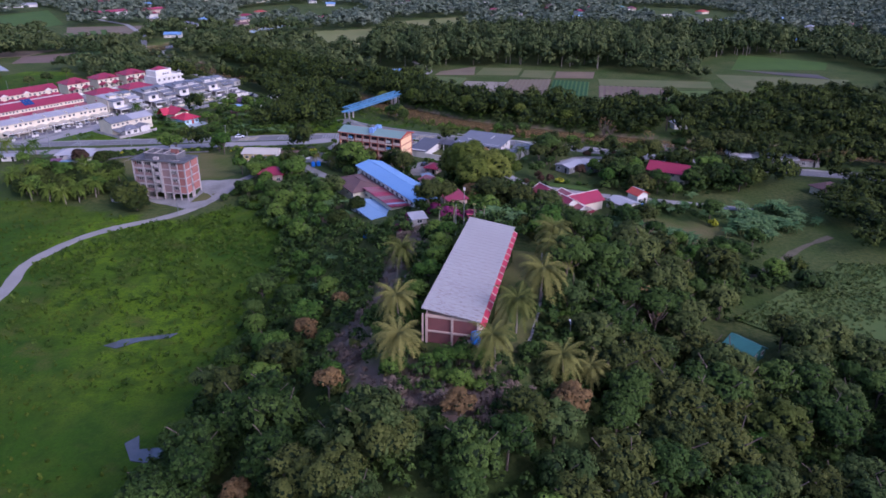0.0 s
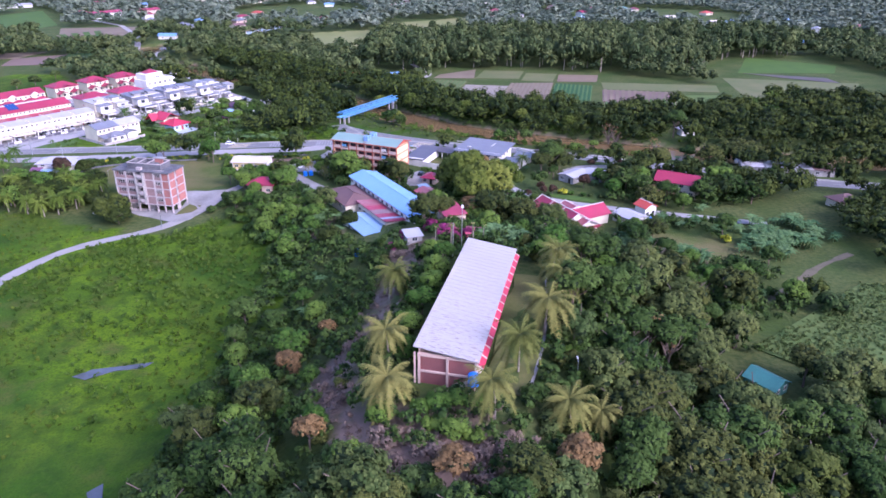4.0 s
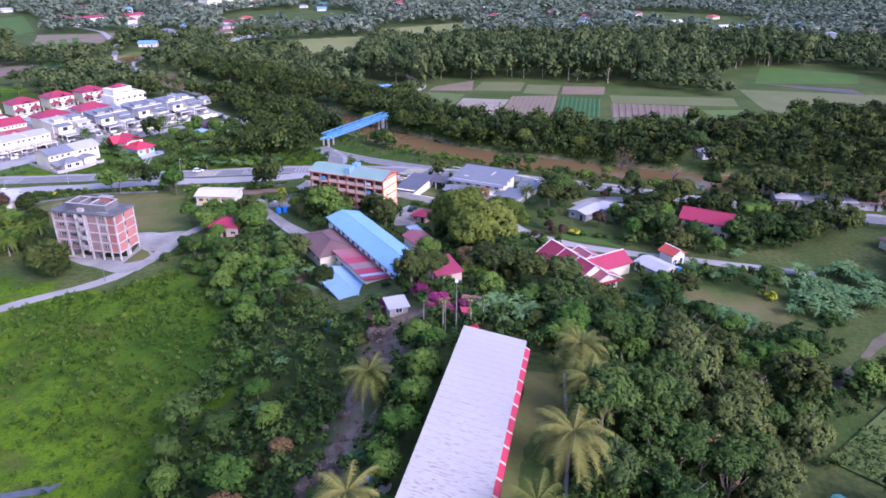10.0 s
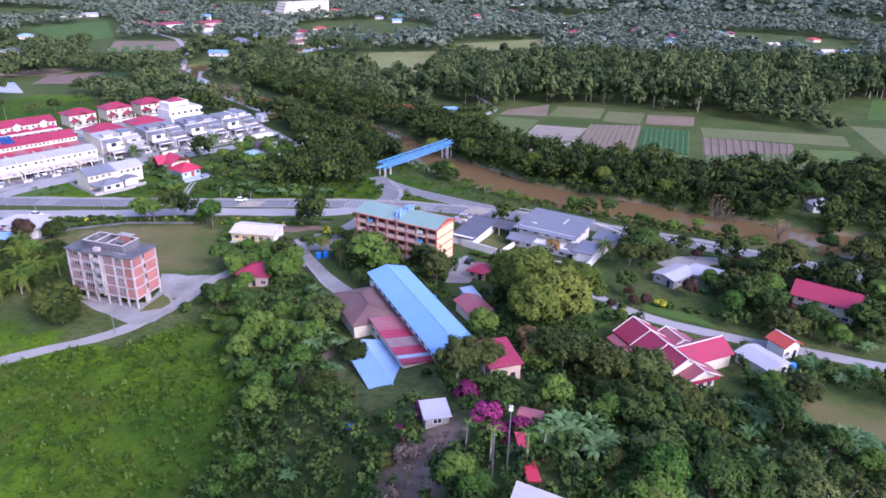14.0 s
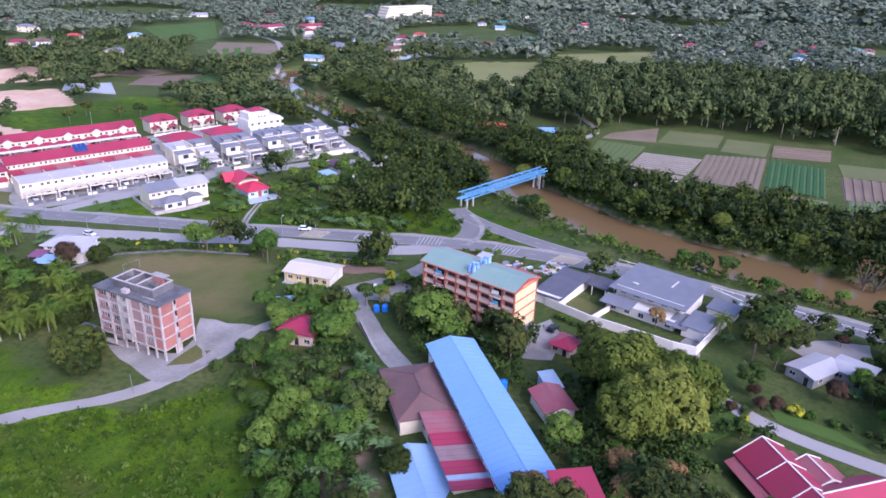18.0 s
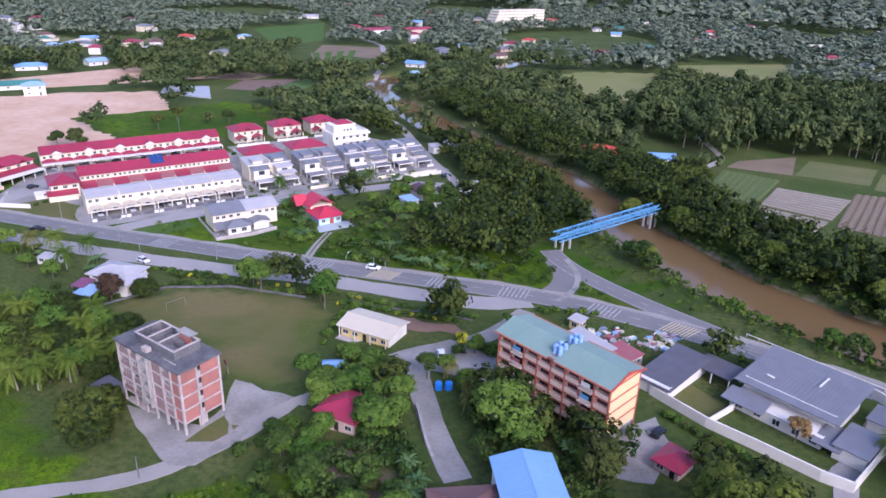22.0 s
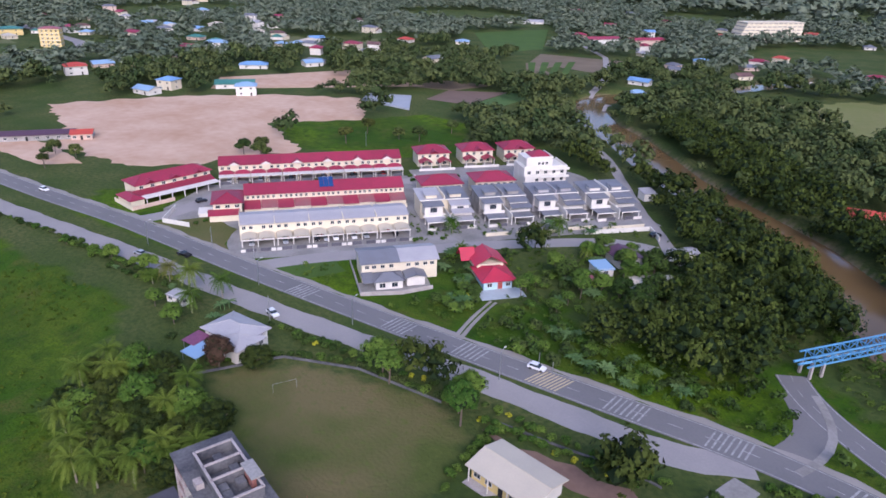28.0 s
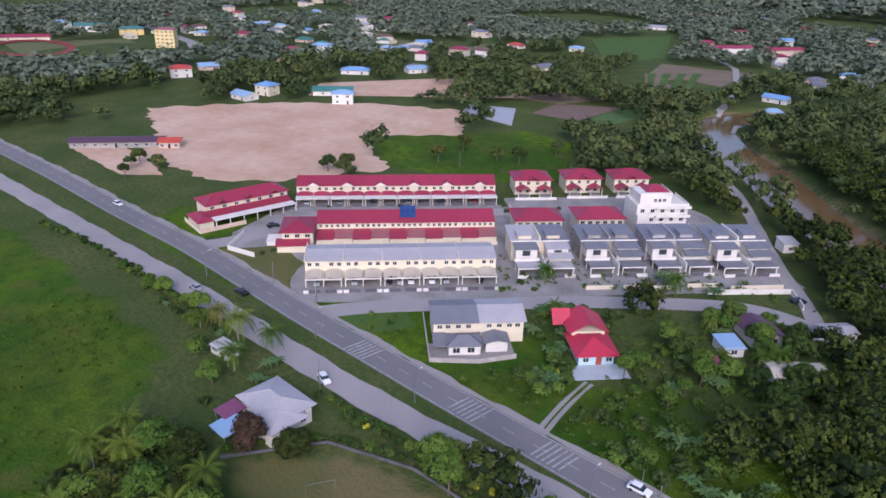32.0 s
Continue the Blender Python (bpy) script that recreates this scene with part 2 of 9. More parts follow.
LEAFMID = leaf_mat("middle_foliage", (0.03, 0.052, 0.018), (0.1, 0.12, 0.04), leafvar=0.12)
PALMGREEN = leaf_mat("green_palm_fronds", (0.03, 0.074, 0.01), (0.125, 0.16, 0.024))
LEAFGREY = leaf_mat("grey_green_leaves", (0.03, 0.056, 0.015), (0.092, 0.12, 0.034))
LEAFOLIVE = leaf_mat("olive_leaves", (0.034, 0.048, 0.012), (0.098, 0.108, 0.026))
TUSSOCK = leaf_mat("grass_tussock", (0.04, 0.074, 0.009), (0.08, 0.108, 0.012))
DRYSCRUB = leaf_mat("dry_scrub", (0.095, 0.068, 0.055), (0.21, 0.155, 0.115))
CROPLEAF = leaf_mat("crop_leaves", (0.045, 0.08, 0.02), (0.105, 0.13, 0.036))
LEAFDARK = leaf_mat("riverside_foliage", (0.011, 0.023, 0.006), (0.072, 0.09, 0.018), leafvar=0.16)
# near-black core colour, paints the shade deep inside the crowns
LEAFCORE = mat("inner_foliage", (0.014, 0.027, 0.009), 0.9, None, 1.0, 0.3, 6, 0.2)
LEAFYEL = leaf_mat("yellow_green_foliage", (0.05, 0.08, 0.012), (0.15, 0.168, 0.03))
LEAFBRN = leaf_mat("rusty_foliage", (0.105, 0.066, 0.03), (0.24, 0.15, 0.06))
LEAFRED = leaf_mat("dark_red_foliage", (0.045, 0.032, 0.02), (0.085, 0.045, 0.03))
LEAFMAG = leaf_mat("magenta_flowers", (0.1, 0.018, 0.05), (0.28, 0.04, 0.13))
PALMLEAF = leaf_mat("palm_fronds", (0.07, 0.086, 0.018), (0.195, 0.178, 0.05))
BANANALEAF = leaf_mat("banana_leaves", (0.045, 0.1, 0.034), (0.115, 0.175, 0.062))
MANGOLEAF = leaf_mat("mango_leaves_with_pale_tips", (0.022, 0.044, 0.012), (0.128, 0.148, 0.04))
RIVERLEAF = leaf_mat("bamboo_and_river_trees", (0.009, 0.021, 0.005), (0.078, 0.102, 0.02), leafvar=0.15)
VERGELEAF = leaf_mat("rough_verge_growth", (0.026, 0.062, 0.008), (0.095, 0.14, 0.022), leafvar=0.2)
BRIGHTLEAF = leaf_mat("bright_foliage", (0.032, 0.084, 0.013), (0.122, 0.182, 0.03))
YELBUSH = leaf_mat("yellow_bush", (0.30, 0.32, 0.02), (0.42, 0.40, 0.03))

# ---- lie of the land ----
RIVER = [(-190, 820), (-222, 720), (-258, 640), (-260, 600), (-225, 562), (-192, 539), (-146, 496), (-112, 474), (-82, 454), (-60, 432),
         (-41, 406), (-22, 389), (-2, 371), (16, 361), (40, 351), (70, 340), (110, 327), (170, 318), (260, 312), (420, 330), (700, 420)]
RIDGE = [(4, 40, 4), (2, 70, 10), (1, 92, 16), (2, 112, 18.5), (8, 140, 18.5), (14, 168, 17.5), (2, 188, 12.5), (-8, 205, 8),
         (-16, 222, 5.5), (-28, 240, 4.5), (-42, 254, 3), (-58, 266, 1.8)]
EDGE = [(-900, 180), (-500, 228), (-359, 254), (-268, 270), (-195, 279), (-170, 268), (-140, 264), (-118, 270), (-95, 271), (-80, 264), (-70, 262), (-52, 245),
        (-40, 215), (-30, 120), (-20, 0), (0, -400)]


def seg_dist(px, py, line):
    """Distance from points to a polyline, and the share along its nearest leg with that leg's number."""
    best, leg, share = np.full(np.shape(px), 1e9), np.zeros(np.shape(px), int), np.zeros(np.shape(px))
    for i in range(len(line) - 1):
        ax, ay, bx, by = *line[i][:2], *line[i + 1][:2]
        dx, dy = bx - ax, by - ay
        u = np.clip(((px - ax) * dx + (py - ay) * dy) / (dx * dx + dy * dy), 0, 1)
        d = np.hypot(px - ax - u * dx, py - ay - u * dy)
        m = d < best
        best, leg, share = np.where(m, d, best), np.where(m, i, leg), np.where(m, u, share)
    return best, leg, share


def smooth(a, b, x):
    u = np.clip((x - a) / (b - a), 0, 1)
    return u * u * (3 - 2 * u)


def inside(px, py, poly):
    hit = np.zeros(np.shape(px), bool)
    for i in range(len(poly)):
        (ax, ay), (bx, by) = poly[i - 1], poly[i]
        if ay != by:
            hit ^= ((ay > py) != (by > py)) & (px < (bx - ax) * (py - ay) / (by - ay) + ax)
    return hit


def height(px, py):
    px, py = np.asarray(px, float), np.asarray(py, float)
    h = np.zeros(px.shape)
    edge = np.interp(px, [p[0] for p in EDGE], [p[1] for p in EDGE])
    low = smooth(3, 22, edge - py) * smooth(-30, -62, px)
    h = h - 2.4 * low
    top = np.zeros(px.shape)
    for i in range(len(RIDGE) - 1):
        for s in np.linspace(0, 1, 8, endpoint=False):
            x, y, z = (RIDGE[i][k] * (1 - s) + RIDGE[i + 1][k] * s for k in range(3))
            d = np.hypot(px - x, py - y)
            top = np.maximum(top, z * np.exp(-((np.maximum(d - 7, 0) / 27) ** 2)))
    h = h + top
    d, _, _ = seg_dist(px, py, RIVER)
    h = h * smooth(8, 24, d) - 5.5 * (1 - smooth(8.5, 15.5, d))
    far = np.hypot(px + 100, py - 350)
    h = h + 3.0 * smooth(250, 700, far) * smooth(30, 120, d) * np.sin(px * 0.006 + 1) * np.cos(py * 0.007)
    return h


def ground_z(x, y):
    return float(height(np.array([x]), np.array([y]))[0])


# ---- mesh helpers ----
def part(name, bm, material, parent=None, label=""):
    me = bpy.data.meshes.new(name)
    bm.to_mesh(me)
    bm.free()
    me.materials.append(material)
    ob = new(name, me)
    ob.parent = parent
    if label:
        tagged(ob, label)
    return ob


def raw(name, verts, faces, material, parent=None, tint=None, smooth_on=False, tuft=None):
    me = bpy.data.meshes.new(name)
    me.from_pydata(verts, [], faces)
    me.materials.append(material)
    if tint is not None:
        me.attributes.new("tint", "FLOAT", "POINT").data.foreach_set("value", np.asarray(tint, np.float32))
    if tuft is not None:
        me.attributes.new("tuft", "FLOAT", "POINT").data.foreach_set("value", np.asarray(tuft, np.float32))
    if smooth_on:
        me.shade_smooth()
    ob = new(name, me)
    ob.parent = parent
    return ob


def box(bm, x0, x1, y0, y1, z0, z1):
    v = [bm.verts.new((x, y, z)) for z in (z0, z1) for x, y in ((x0, y0), (x1, y0), (x1, y1), (x0, y1))]
    for f in ((3, 2, 1, 0), (4, 5, 6, 7), (0, 1, 5, 4), (1, 2, 6, 5), (2, 3, 7, 6), (3, 0, 4, 7)):
        bm.faces.new([v[i] for i in f])
    return bm


def cyl(bm, x, y, z0, z1, r0, r1=None, n=10, x1=None, y1=None):
    r1 = r0 if r1 is None else r1
    x1, y1 = x if x1 is None else x1, y if y1 is None else y1
    a = [bm.verts.new((x + r0 * math.cos(k * 2 * math.pi / n), y + r0 * math.sin(k * 2 * math.pi / n), z0)) for k in range(n)]
    b = [bm.verts.new((x1 + r1 * math.cos(k * 2 * math.pi / n), y1 + r1 * math.sin(k * 2 * math.pi / n), z1)) for k in range(n)]
    for k in range(n):
        bm.faces.new((a[k], a[(k + 1) % n], b[(k + 1) % n], b[k]))
    bm.faces.new(b)
    bm.faces.new(a[::-1])
    return bm


def beam(bm, p, q, w):
    """A square bar from p to q."""
    p, q = Vector(p), Vector(q)
    m = (q - p).to_track_quat("Z", "Y").to_matrix()
    h = w / 2
    v = [bm.verts.new(base + m @ Vector((x, y, 0))) for base in (p, q) for x, y in ((-h, -h), (h, -h), (h, h), (-h, h))]
    for f in ((3, 2, 1, 0), (4, 5, 6, 7), (0, 1, 5, 4), (1, 2, 6, 5), (2, 3, 7, 6), (3, 0, 4, 7)):
        bm.faces.new([v[i] for i in f])
    return bm


def slab(bm, corners, thick):
    """A plate with the given upper corners, counter-clockwise from above."""
    t = [bm.verts.new(c) for c in corners]
    b = [bm.verts.new((c[0], c[1], c[2] - thick)) for c in corners]
    bm.faces.new(t)
    bm.faces.new(b[::-1])
    n = len(t)
    for i in range(n):
        bm.faces.new((t[i], b[i], b[(i + 1) % n], t[(i + 1) % n]))
    return bm


def gable(bm, x0, x1, y0, y1, z, rise, thick=0.18, along="x"):
    """Two pitched plates with a ridge along x or y."""
    if along == "x":
        m = (y0 + y1) / 2
        slab(bm, [(x0, y0, z), (x1, y0, z), (x1, m, z + rise), (x0, m, z + rise)], thick)
        slab(bm, [(x0, m, z + rise), (x1, m, z + rise), (x1, y1, z), (x0, y1, z)], thick)
    else:
        m = (x0 + x1) / 2
        slab(bm, [(x0, y0, z), (m, y0, z + rise), (m, y1, z + rise), (x0, y1, z)], thick)
        slab(bm, [(m, y0, z + rise), (x1, y0, z), (x1, y1, z), (m, y1, z + rise)], thick)
    return bm


def hip(bm, x0, x1, y0, y1, z, rise, thick=0.2):
    w, d = x1 - x0, y1 - y0
    if w >= d:
        a, b = (x0 + d / 2, (y0 + y1) / 2, z + rise), (x1 - d / 2, (y0 + y1) / 2, z + rise)
        faces = [[(x0, y0, z), (x1, y0, z), b, a], [(x1, y0, z), (x1, y1, z), b], [(x1, y1, z), (x0, y1, z), a, b], [(x0, y1, z), (x0, y0, z), a]]
    else:
        a, b = ((x0 + x1) / 2, y0 + w / 2, z + rise), ((x0 + x1) / 2, y1 - w / 2, z + rise)
        faces = [[(x0, y0, z), (x1, y0, z), a], [(x1, y0, z), (x1, y1, z), b, a], [(x1, y1, z), (x0, y1, z), b], [(x0, y1, z), (x0, y0, z), a, b]]
    for f in faces:
        slab(bm, f, thick)
    return bm


def thing(name, x, y, z, rot, label, category, group=""):
    ob = new(name)
    ob.matrix_world = pose(x, y, z, 0, 0, rot)
    ob.empty_display_size = 0.5
    return tagged(ob, label, category, group)


FOOT = []   # (x, y, half length, half depth, turn) kept free of trees


def keep(x, y, hx, hy, rot):
    FOOT.append((x, y, hx, hy, radians(rot)))


def window(parent, x, y, z, w, h, face="y", frame_mat=None, bars=1):
    """A framed window on a wall that faces -y (or +x with face 'x')."""
    bm = bmesh.new()
    f = 0.09
    def put(b, a0, a1, z0, z1, d0, d1):
        if face == "y":
            box(b, x + a0, x + a1, y - d1, y - d0, z0, z1)
        elif face == "x":
            box(b, x + d0, x + d1, y + a0, y + a1, z0, z1)
        else:
            box(b, x - d1, x - d0, y + a0, y + a1, z0, z1)
    for a0, a1, z0, z1 in ((-w / 2, w / 2, z, z + f), (-w / 2, w / 2, z + h - f, z + h), (-w / 2, -w / 2 + f, z + f, z + h - f), (w / 2 - f, w / 2, z + f, z + h - f)):
        put(bm, a0, a1, z0, z1, 0.0, 0.08)
    for k in range(bars):
        c = -w / 2 + w * (k + 1) / (bars + 1)
        put(bm, c - 0.035, c + 0.035, z + f, z + h - f, 0.0, 0.07)
    fr = part("window", bm, frame_mat or WHITE, parent)
    bm = bmesh.new()
    put(bm, -w / 2 + f, w / 2 - f, z + f, z + h - f, 0.005, 0.03)
    part("pane", bm, GLASS, fr)
    return fr
# ---- ground, river, roads ----
def steps(lo, hi, fine_lo, fine_hi, fine, grow):
    c = list(np.arange(fine_lo, fine_hi + 0.1, fine))
    s = fine
    while c[0] > lo:
        s *= grow
        c.insert(0, c[0] - s)
    s = fine
    while c[-1] < hi:
        s *= grow
        c.append(c[-1] + s)
    return np.array(c)


MEADOW = [(-900, -300), (-900, 175), (-500, 224), (-359, 250), (-268, 266), (-200, 276), (-180, 266), (-168, 246), (-125, 236), (-110, 226), (-90, 226),
          (-80, 238), (-66, 226), (-53, 208), (-50, 180), (-51, 159), (-48, 128), (-52, 100), (-60, 40), (-70, -300)]
SANDLOT = [(-455, 352), (-437, 405), (-405, 461), (-357, 500), (-313, 462), (-340, 420), (-286, 400), (-300, 350), (-312, 333), (-366, 322), (-402, 340)]
SPORTS = [(-152, 274), (-142, 289), (-128, 297), (-106, 301), (-95, 299), (-90, 280), (-84, 266), (-101, 263), (-122, 263)]
SANDGREEN = [(-340, 422), (-290, 402), (-245, 428), (-232, 455), (-270, 500), (-300, 500), (-315, 462)]
GARDENLAWN = [(63, 226), (79, 231), (92, 219), (89, 203), (76, 204), (66, 211)]
gx, gy = steps(-4200, 3600, -470, 220, 2.5, 1.16), steps(-700, 4300, -20, 640, 2.5, 1.16)
GX, GY = np.meshgrid(gx, gy)
GZ = height(GX, GY)
wob = 4 * np.sin(GX * 0.19 + GY * 0.11) + 3 * np.sin(GX * 0.41 - GY * 0.33)
nx = len(gx)
idx = np.arange(GX.size).reshape(GX.shape)
quad = np.stack([idx[:-1, :-1], idx[:-1, 1:], idx[1:, 1:], idx[1:, :-1]], -1).reshape(-1, 4)
GROUND = bpy.data.materials.new("ground_cover")
GROUND.use_nodes = True
gn = GROUND.node_tree
gb = gn.nodes["Principled BSDF"]
gb.inputs["Roughness"].default_value, gb.inputs["Specular IOR Level"].default_value = 0.95, 0.1


def g_noise(scale, detail=6):
    n = gn.nodes.new("ShaderNodeTexNoise")
    n.inputs["Scale"].default_value, n.inputs["Detail"].default_value = scale, detail
    gn.links.new(g_co.outputs["Object"], n.inputs["Vector"])
    return n.outputs[0]


def g_mix(fac, a, b):
    m = gn.nodes.new("ShaderNodeMix")
    m.data_type = "RGBA"
    for key, v in (("Factor", fac), ("A", a), ("B", b)):
        if isinstance(v, tuple):
            m.inputs[key].default_value = (*v, 1)
        else:
            gn.links.new(v, m.inputs[key])
    return m.outputs["Result"]


def g_range(v, lo, hi):
    r = gn.nodes.new("ShaderNodeMapRange")
    r.inputs[1].default_value, r.inputs[2].default_value = lo, hi
    gn.links.new(v, r.inputs[0])
    return r.outputs[0]


def g_attr(name):
    a = gn.nodes.new("ShaderNodeAttribute")
    a.attribute_name = name
    return a.outputs["Fac"]


g_co = gn.nodes.new("ShaderNodeTexCoord")
wild = g_mix(g_range(g_noise(0.05), 0.35, 0.65), (0.050, 0.080, 0.017), (0.098, 0.108, 0.034))
wild = g_mix(g_range(g_noise(0.7), 0.4, 0.7), wild, (0.040, 0.065, 0.018))
lush = g_mix(g_range(g_noise(0.04, 6), 0.42, 0.60), (0.034, 0.084, 0.005), (0.074, 0.108, 0.010))
lush = g_mix(g_range(g_noise(0.016, 4), 0.47, 0.60), lush, (0.094, 0.158, 0.004))
lush = g_mix(g_range(g_noise(0.25, 6), 0.45, 0.75), lush, (0.022, 0.052, 0.006))
lush = g_mix(g_range(g_noise(0.11, 6), 0.56, 0.70), lush, (0.080, 0.090, 0.018))
lush = g_mix(g_range(g_noise(0.9, 7), 0.5, 0.72), lush, (0.044, 0.094, 0.007))
lush = g_mix(g_range(g_noise(2.2, 8), 0.48, 0.75), lush, (0.027, 0.058, 0.006))
bare_noise = g_noise(0.6)
bare = g_mix(g_range(g_noise(0.12), 0.35, 0.65), (0.33, 0.225, 0.175), (0.19, 0.13, 0.105))
bare = g_mix(g_range(bare_noise, 0.55, 0.75), bare, (0.12, 0.12, 0.045))
cover = g_mix(g_attr("meadow"), wild, lush)
cover = g_mix(g_attr("bare"), cover, bare)
mown = g_mix(g_range(g_noise(0.05), 0.38, 0.62), (0.078, 0.098, 0.024), (0.15, 0.125, 0.055))
mown = g_mix(g_range(g_noise(0.5), 0.55, 0.75), mown, (0.10, 0.12, 0.03))
cover = g_mix(g_attr("mown"), cover, mown)
gn.links.new(cover, gb.inputs["Base Color"])
gbump = gn.nodes.new("ShaderNodeBump")
gbump.inputs["Strength"].default_value, gbump.inputs["Distance"].default_value = 0.7, 0.5
gn.links.new(g_noise(1.1, 8), gbump.inputs["Height"])
gn.links.new(gbump.outputs[0], gb.inputs["Normal"])
gverts = np.stack([GX, GY, GZ], -1).reshape(-1, 3)
ground = raw("ground", gverts.tolist(), quad.tolist(), GROUND, smooth_on=True)
tagged(ground, "uneven grassy and earthy ground with a low wooded hill", "ground", kind="structure")
lush_at = inside(GX + wob * 0.5, GY + wob * 0.4, MEADOW) | inside(GX, GY, SANDGREEN)
lush_at = lush_at | ((seg_dist(GX, GY, [(-255, 303), (-191, 311), (-142, 318), (-77, 329), (-50, 340)])[0] + wob < 30) & (GY > 316 + (GX + 142) * 0.17))
lush_at = lush_at | (seg_dist(GX + wob, GY, [(-66, 236), (-54, 214), (-52, 190), (-54, 150)])[0] < 9)
HILLTRACK = [(-4, 187), (-9, 177), (-14, 162), (-13, 148), (-16, 134), (-22, 122), (-12, 100), (2, 92), (6, 100)]
dtr, _, _ = seg_dist(GX, GY, HILLTRACK)
dcut, _, _ = seg_dist(GX, GY, [(-62, 246), (-52, 236), (-44, 224), (-40, 212)])
dfront = np.hypot((GX - 2) / 1.6, GY - 101)
bare_at = np.maximum(1 - smooth(3, 9, dfront + 0.6 * wob), 1 - smooth(1.8, 5.5, dtr + 0.4 * wob)) * 0.9
bare_at = np.maximum(bare_at, 0.8 * (1 - smooth(2, 7, dcut + 0.6 * wob)))
drv, _, _ = seg_dist(GX, GY, RIVER)
bare_at = np.maximum(bare_at, 0.9 * (1 - smooth(11.5, 13, drv + 0.12 * wob)))
mown_at = (inside(GX + 0.2 * wob, GY + 0.15 * wob, SPORTS) | inside(GX + 0.5 * wob, GY + 0.4 * wob, GARDENLAWN)).astype(np.float32)
for key, arr in (("meadow", lush_at.astype(np.float32)), ("bare", bare_at), ("mown", mown_at)):
    ground.data.attributes.new(key, "FLOAT", "POINT").data.foreach_set("value", np.asarray(arr, np.float32).ravel())


def resample(line, step):
    out = [np.array(line[0], float)]
    for a, b in zip(line[:-1], line[1:]):
        a, b = np.array(a, float), np.array(b, float)
        n = max(1, int(np.hypot(*(b - a)) / step))
        out += [a + (b - a) * (k + 1) / n for k in range(n)]
    p = np.array(out)
    for _ in range(6):
        p[1:-1] = (p[:-2] + 2 * p[1:-1] + p[2:]) / 4
    return p


def ribbon(name, line, half, lift, material, off=0.0, z=None, wobble=0.0):
    """A strip along a line, draped on the land, with a small edge."""
    p = resample(line, 3.0)
    d = np.gradient(p, axis=0)
    n = np.stack([-d[:, 1], d[:, 0]], 1) / np.hypot(d[:, 0], d[:, 1])[:, None]
    k = np.arange(len(p))
    w = half + wobble * (np.sin(k * 0.9) + 0.6 * np.sin(k * 2.3))
    left, right = p + n * (off + w)[:, None] if np.ndim(off + w) else p + n * (off + w), p + n * (off - w)[:, None] if np.ndim(off - w) else p + n * (off - w)
    hz = height(p[:, 0], p[:, 1]) + lift if z is None else np.full(len(p), z)
    rows = [(left, hz - 0.25), (left, hz), (right, hz), (right, hz - 0.25)]
    v = np.concatenate([np.column_stack([xy, zz]) for xy, zz in rows])
    m = len(p)
    f = [(i + r * m, i + 1 + r * m, i + 1 + (r + 1) * m, i + (r + 1) * m) for r in range(3) for i in range(m - 1)]
    f = [q[::-1] for q in f]
    return raw(name, v.tolist(), f, material)


def ragged(poly, amount):
    """An outline with small irregular bays."""
    out = []
    for i in range(len(poly)):
        a, b = np.array(poly[i], float), np.array(poly[(i + 1) % len(poly)], float)
        n = max(1, int(np.hypot(*(b - a)) / 3.5))
        side = np.array([-(b - a)[1], (b - a)[0]]) / max(np.hypot(*(b - a)), 1e-6)
        for k in range(n):
            q = a + (b - a) * k / n
            w = math.sin(q[0] * 0.31 + q[1] * 0.23) + math.sin(q[0] * 0.83 - q[1] * 0.57)
            out.append(tuple(q + side * amount * w))
    return out


def flat(name, poly, lift, material, label, thick=0.3, rough_edge=0.35, level=None):
    """A level patch of ground cover with a given outline."""
    poly = ragged(poly, rough_edge) if rough_edge else poly
    bm = bmesh.new()
    slab(bm, [(x, y, (ground_z(x, y) if level is None else level) + lift) for x, y in poly], thick)
    bmesh.ops.recalc_face_normals(bm, faces=bm.faces)
    bmesh.ops.triangulate(bm, faces=[f for f in bm.faces if len(f.verts) > 4])
    return tagged(part(name, bm, material), label, kind="structure")


WATER = bpy.data.materials.new("muddy_water")
WATER.use_nodes = True
wb = WATER.node_tree.nodes["Principled BSDF"]
wb.inputs["Base Color"].default_value, wb.inputs["Roughness"].default_value = (0.150, 0.096, 0.042, 1), 0.12
wb.inputs["Specular IOR Level"].default_value = 0.3
wt, wp = WATER.node_tree.nodes.new("ShaderNodeTexNoise"), WATER.node_tree.nodes.new("ShaderNodeBump")
wt.inputs["Scale"].default_value, wp.inputs["Strength"].default_value, wp.inputs["Distance"].default_value = 0.5, 0.12, 0.1
WATER.node_tree.links.new(wt.outputs[0], wp.inputs["Height"])
WATER.node_tree.links.new(wp.outputs[0], wb.inputs["Normal"])
tagged(ribbon("river", RIVER, 15.5, 0, WATER, z=-2.3), "muddy brown river with a still surface", "river", kind="structure")
POND = mat("grey_pond_water", (0.10, 0.11, 0.12), 0.08, None, 0.5, 0.3, 6, 0.05)
for pts in ([(-82, 144), (-79, 147), (-73, 149.5), (-67, 151), (-68, 148.5), (-74, 146.5), (-79, 143.5)],
            [(-62, 109), (-60, 111), (-58, 107), (-51, 105.5), (-52, 103), (-59, 103.5)]):
    tagged(flat("water", pts, 0.15, POND, "shallow grey puddle in the meadow"), category="pond")

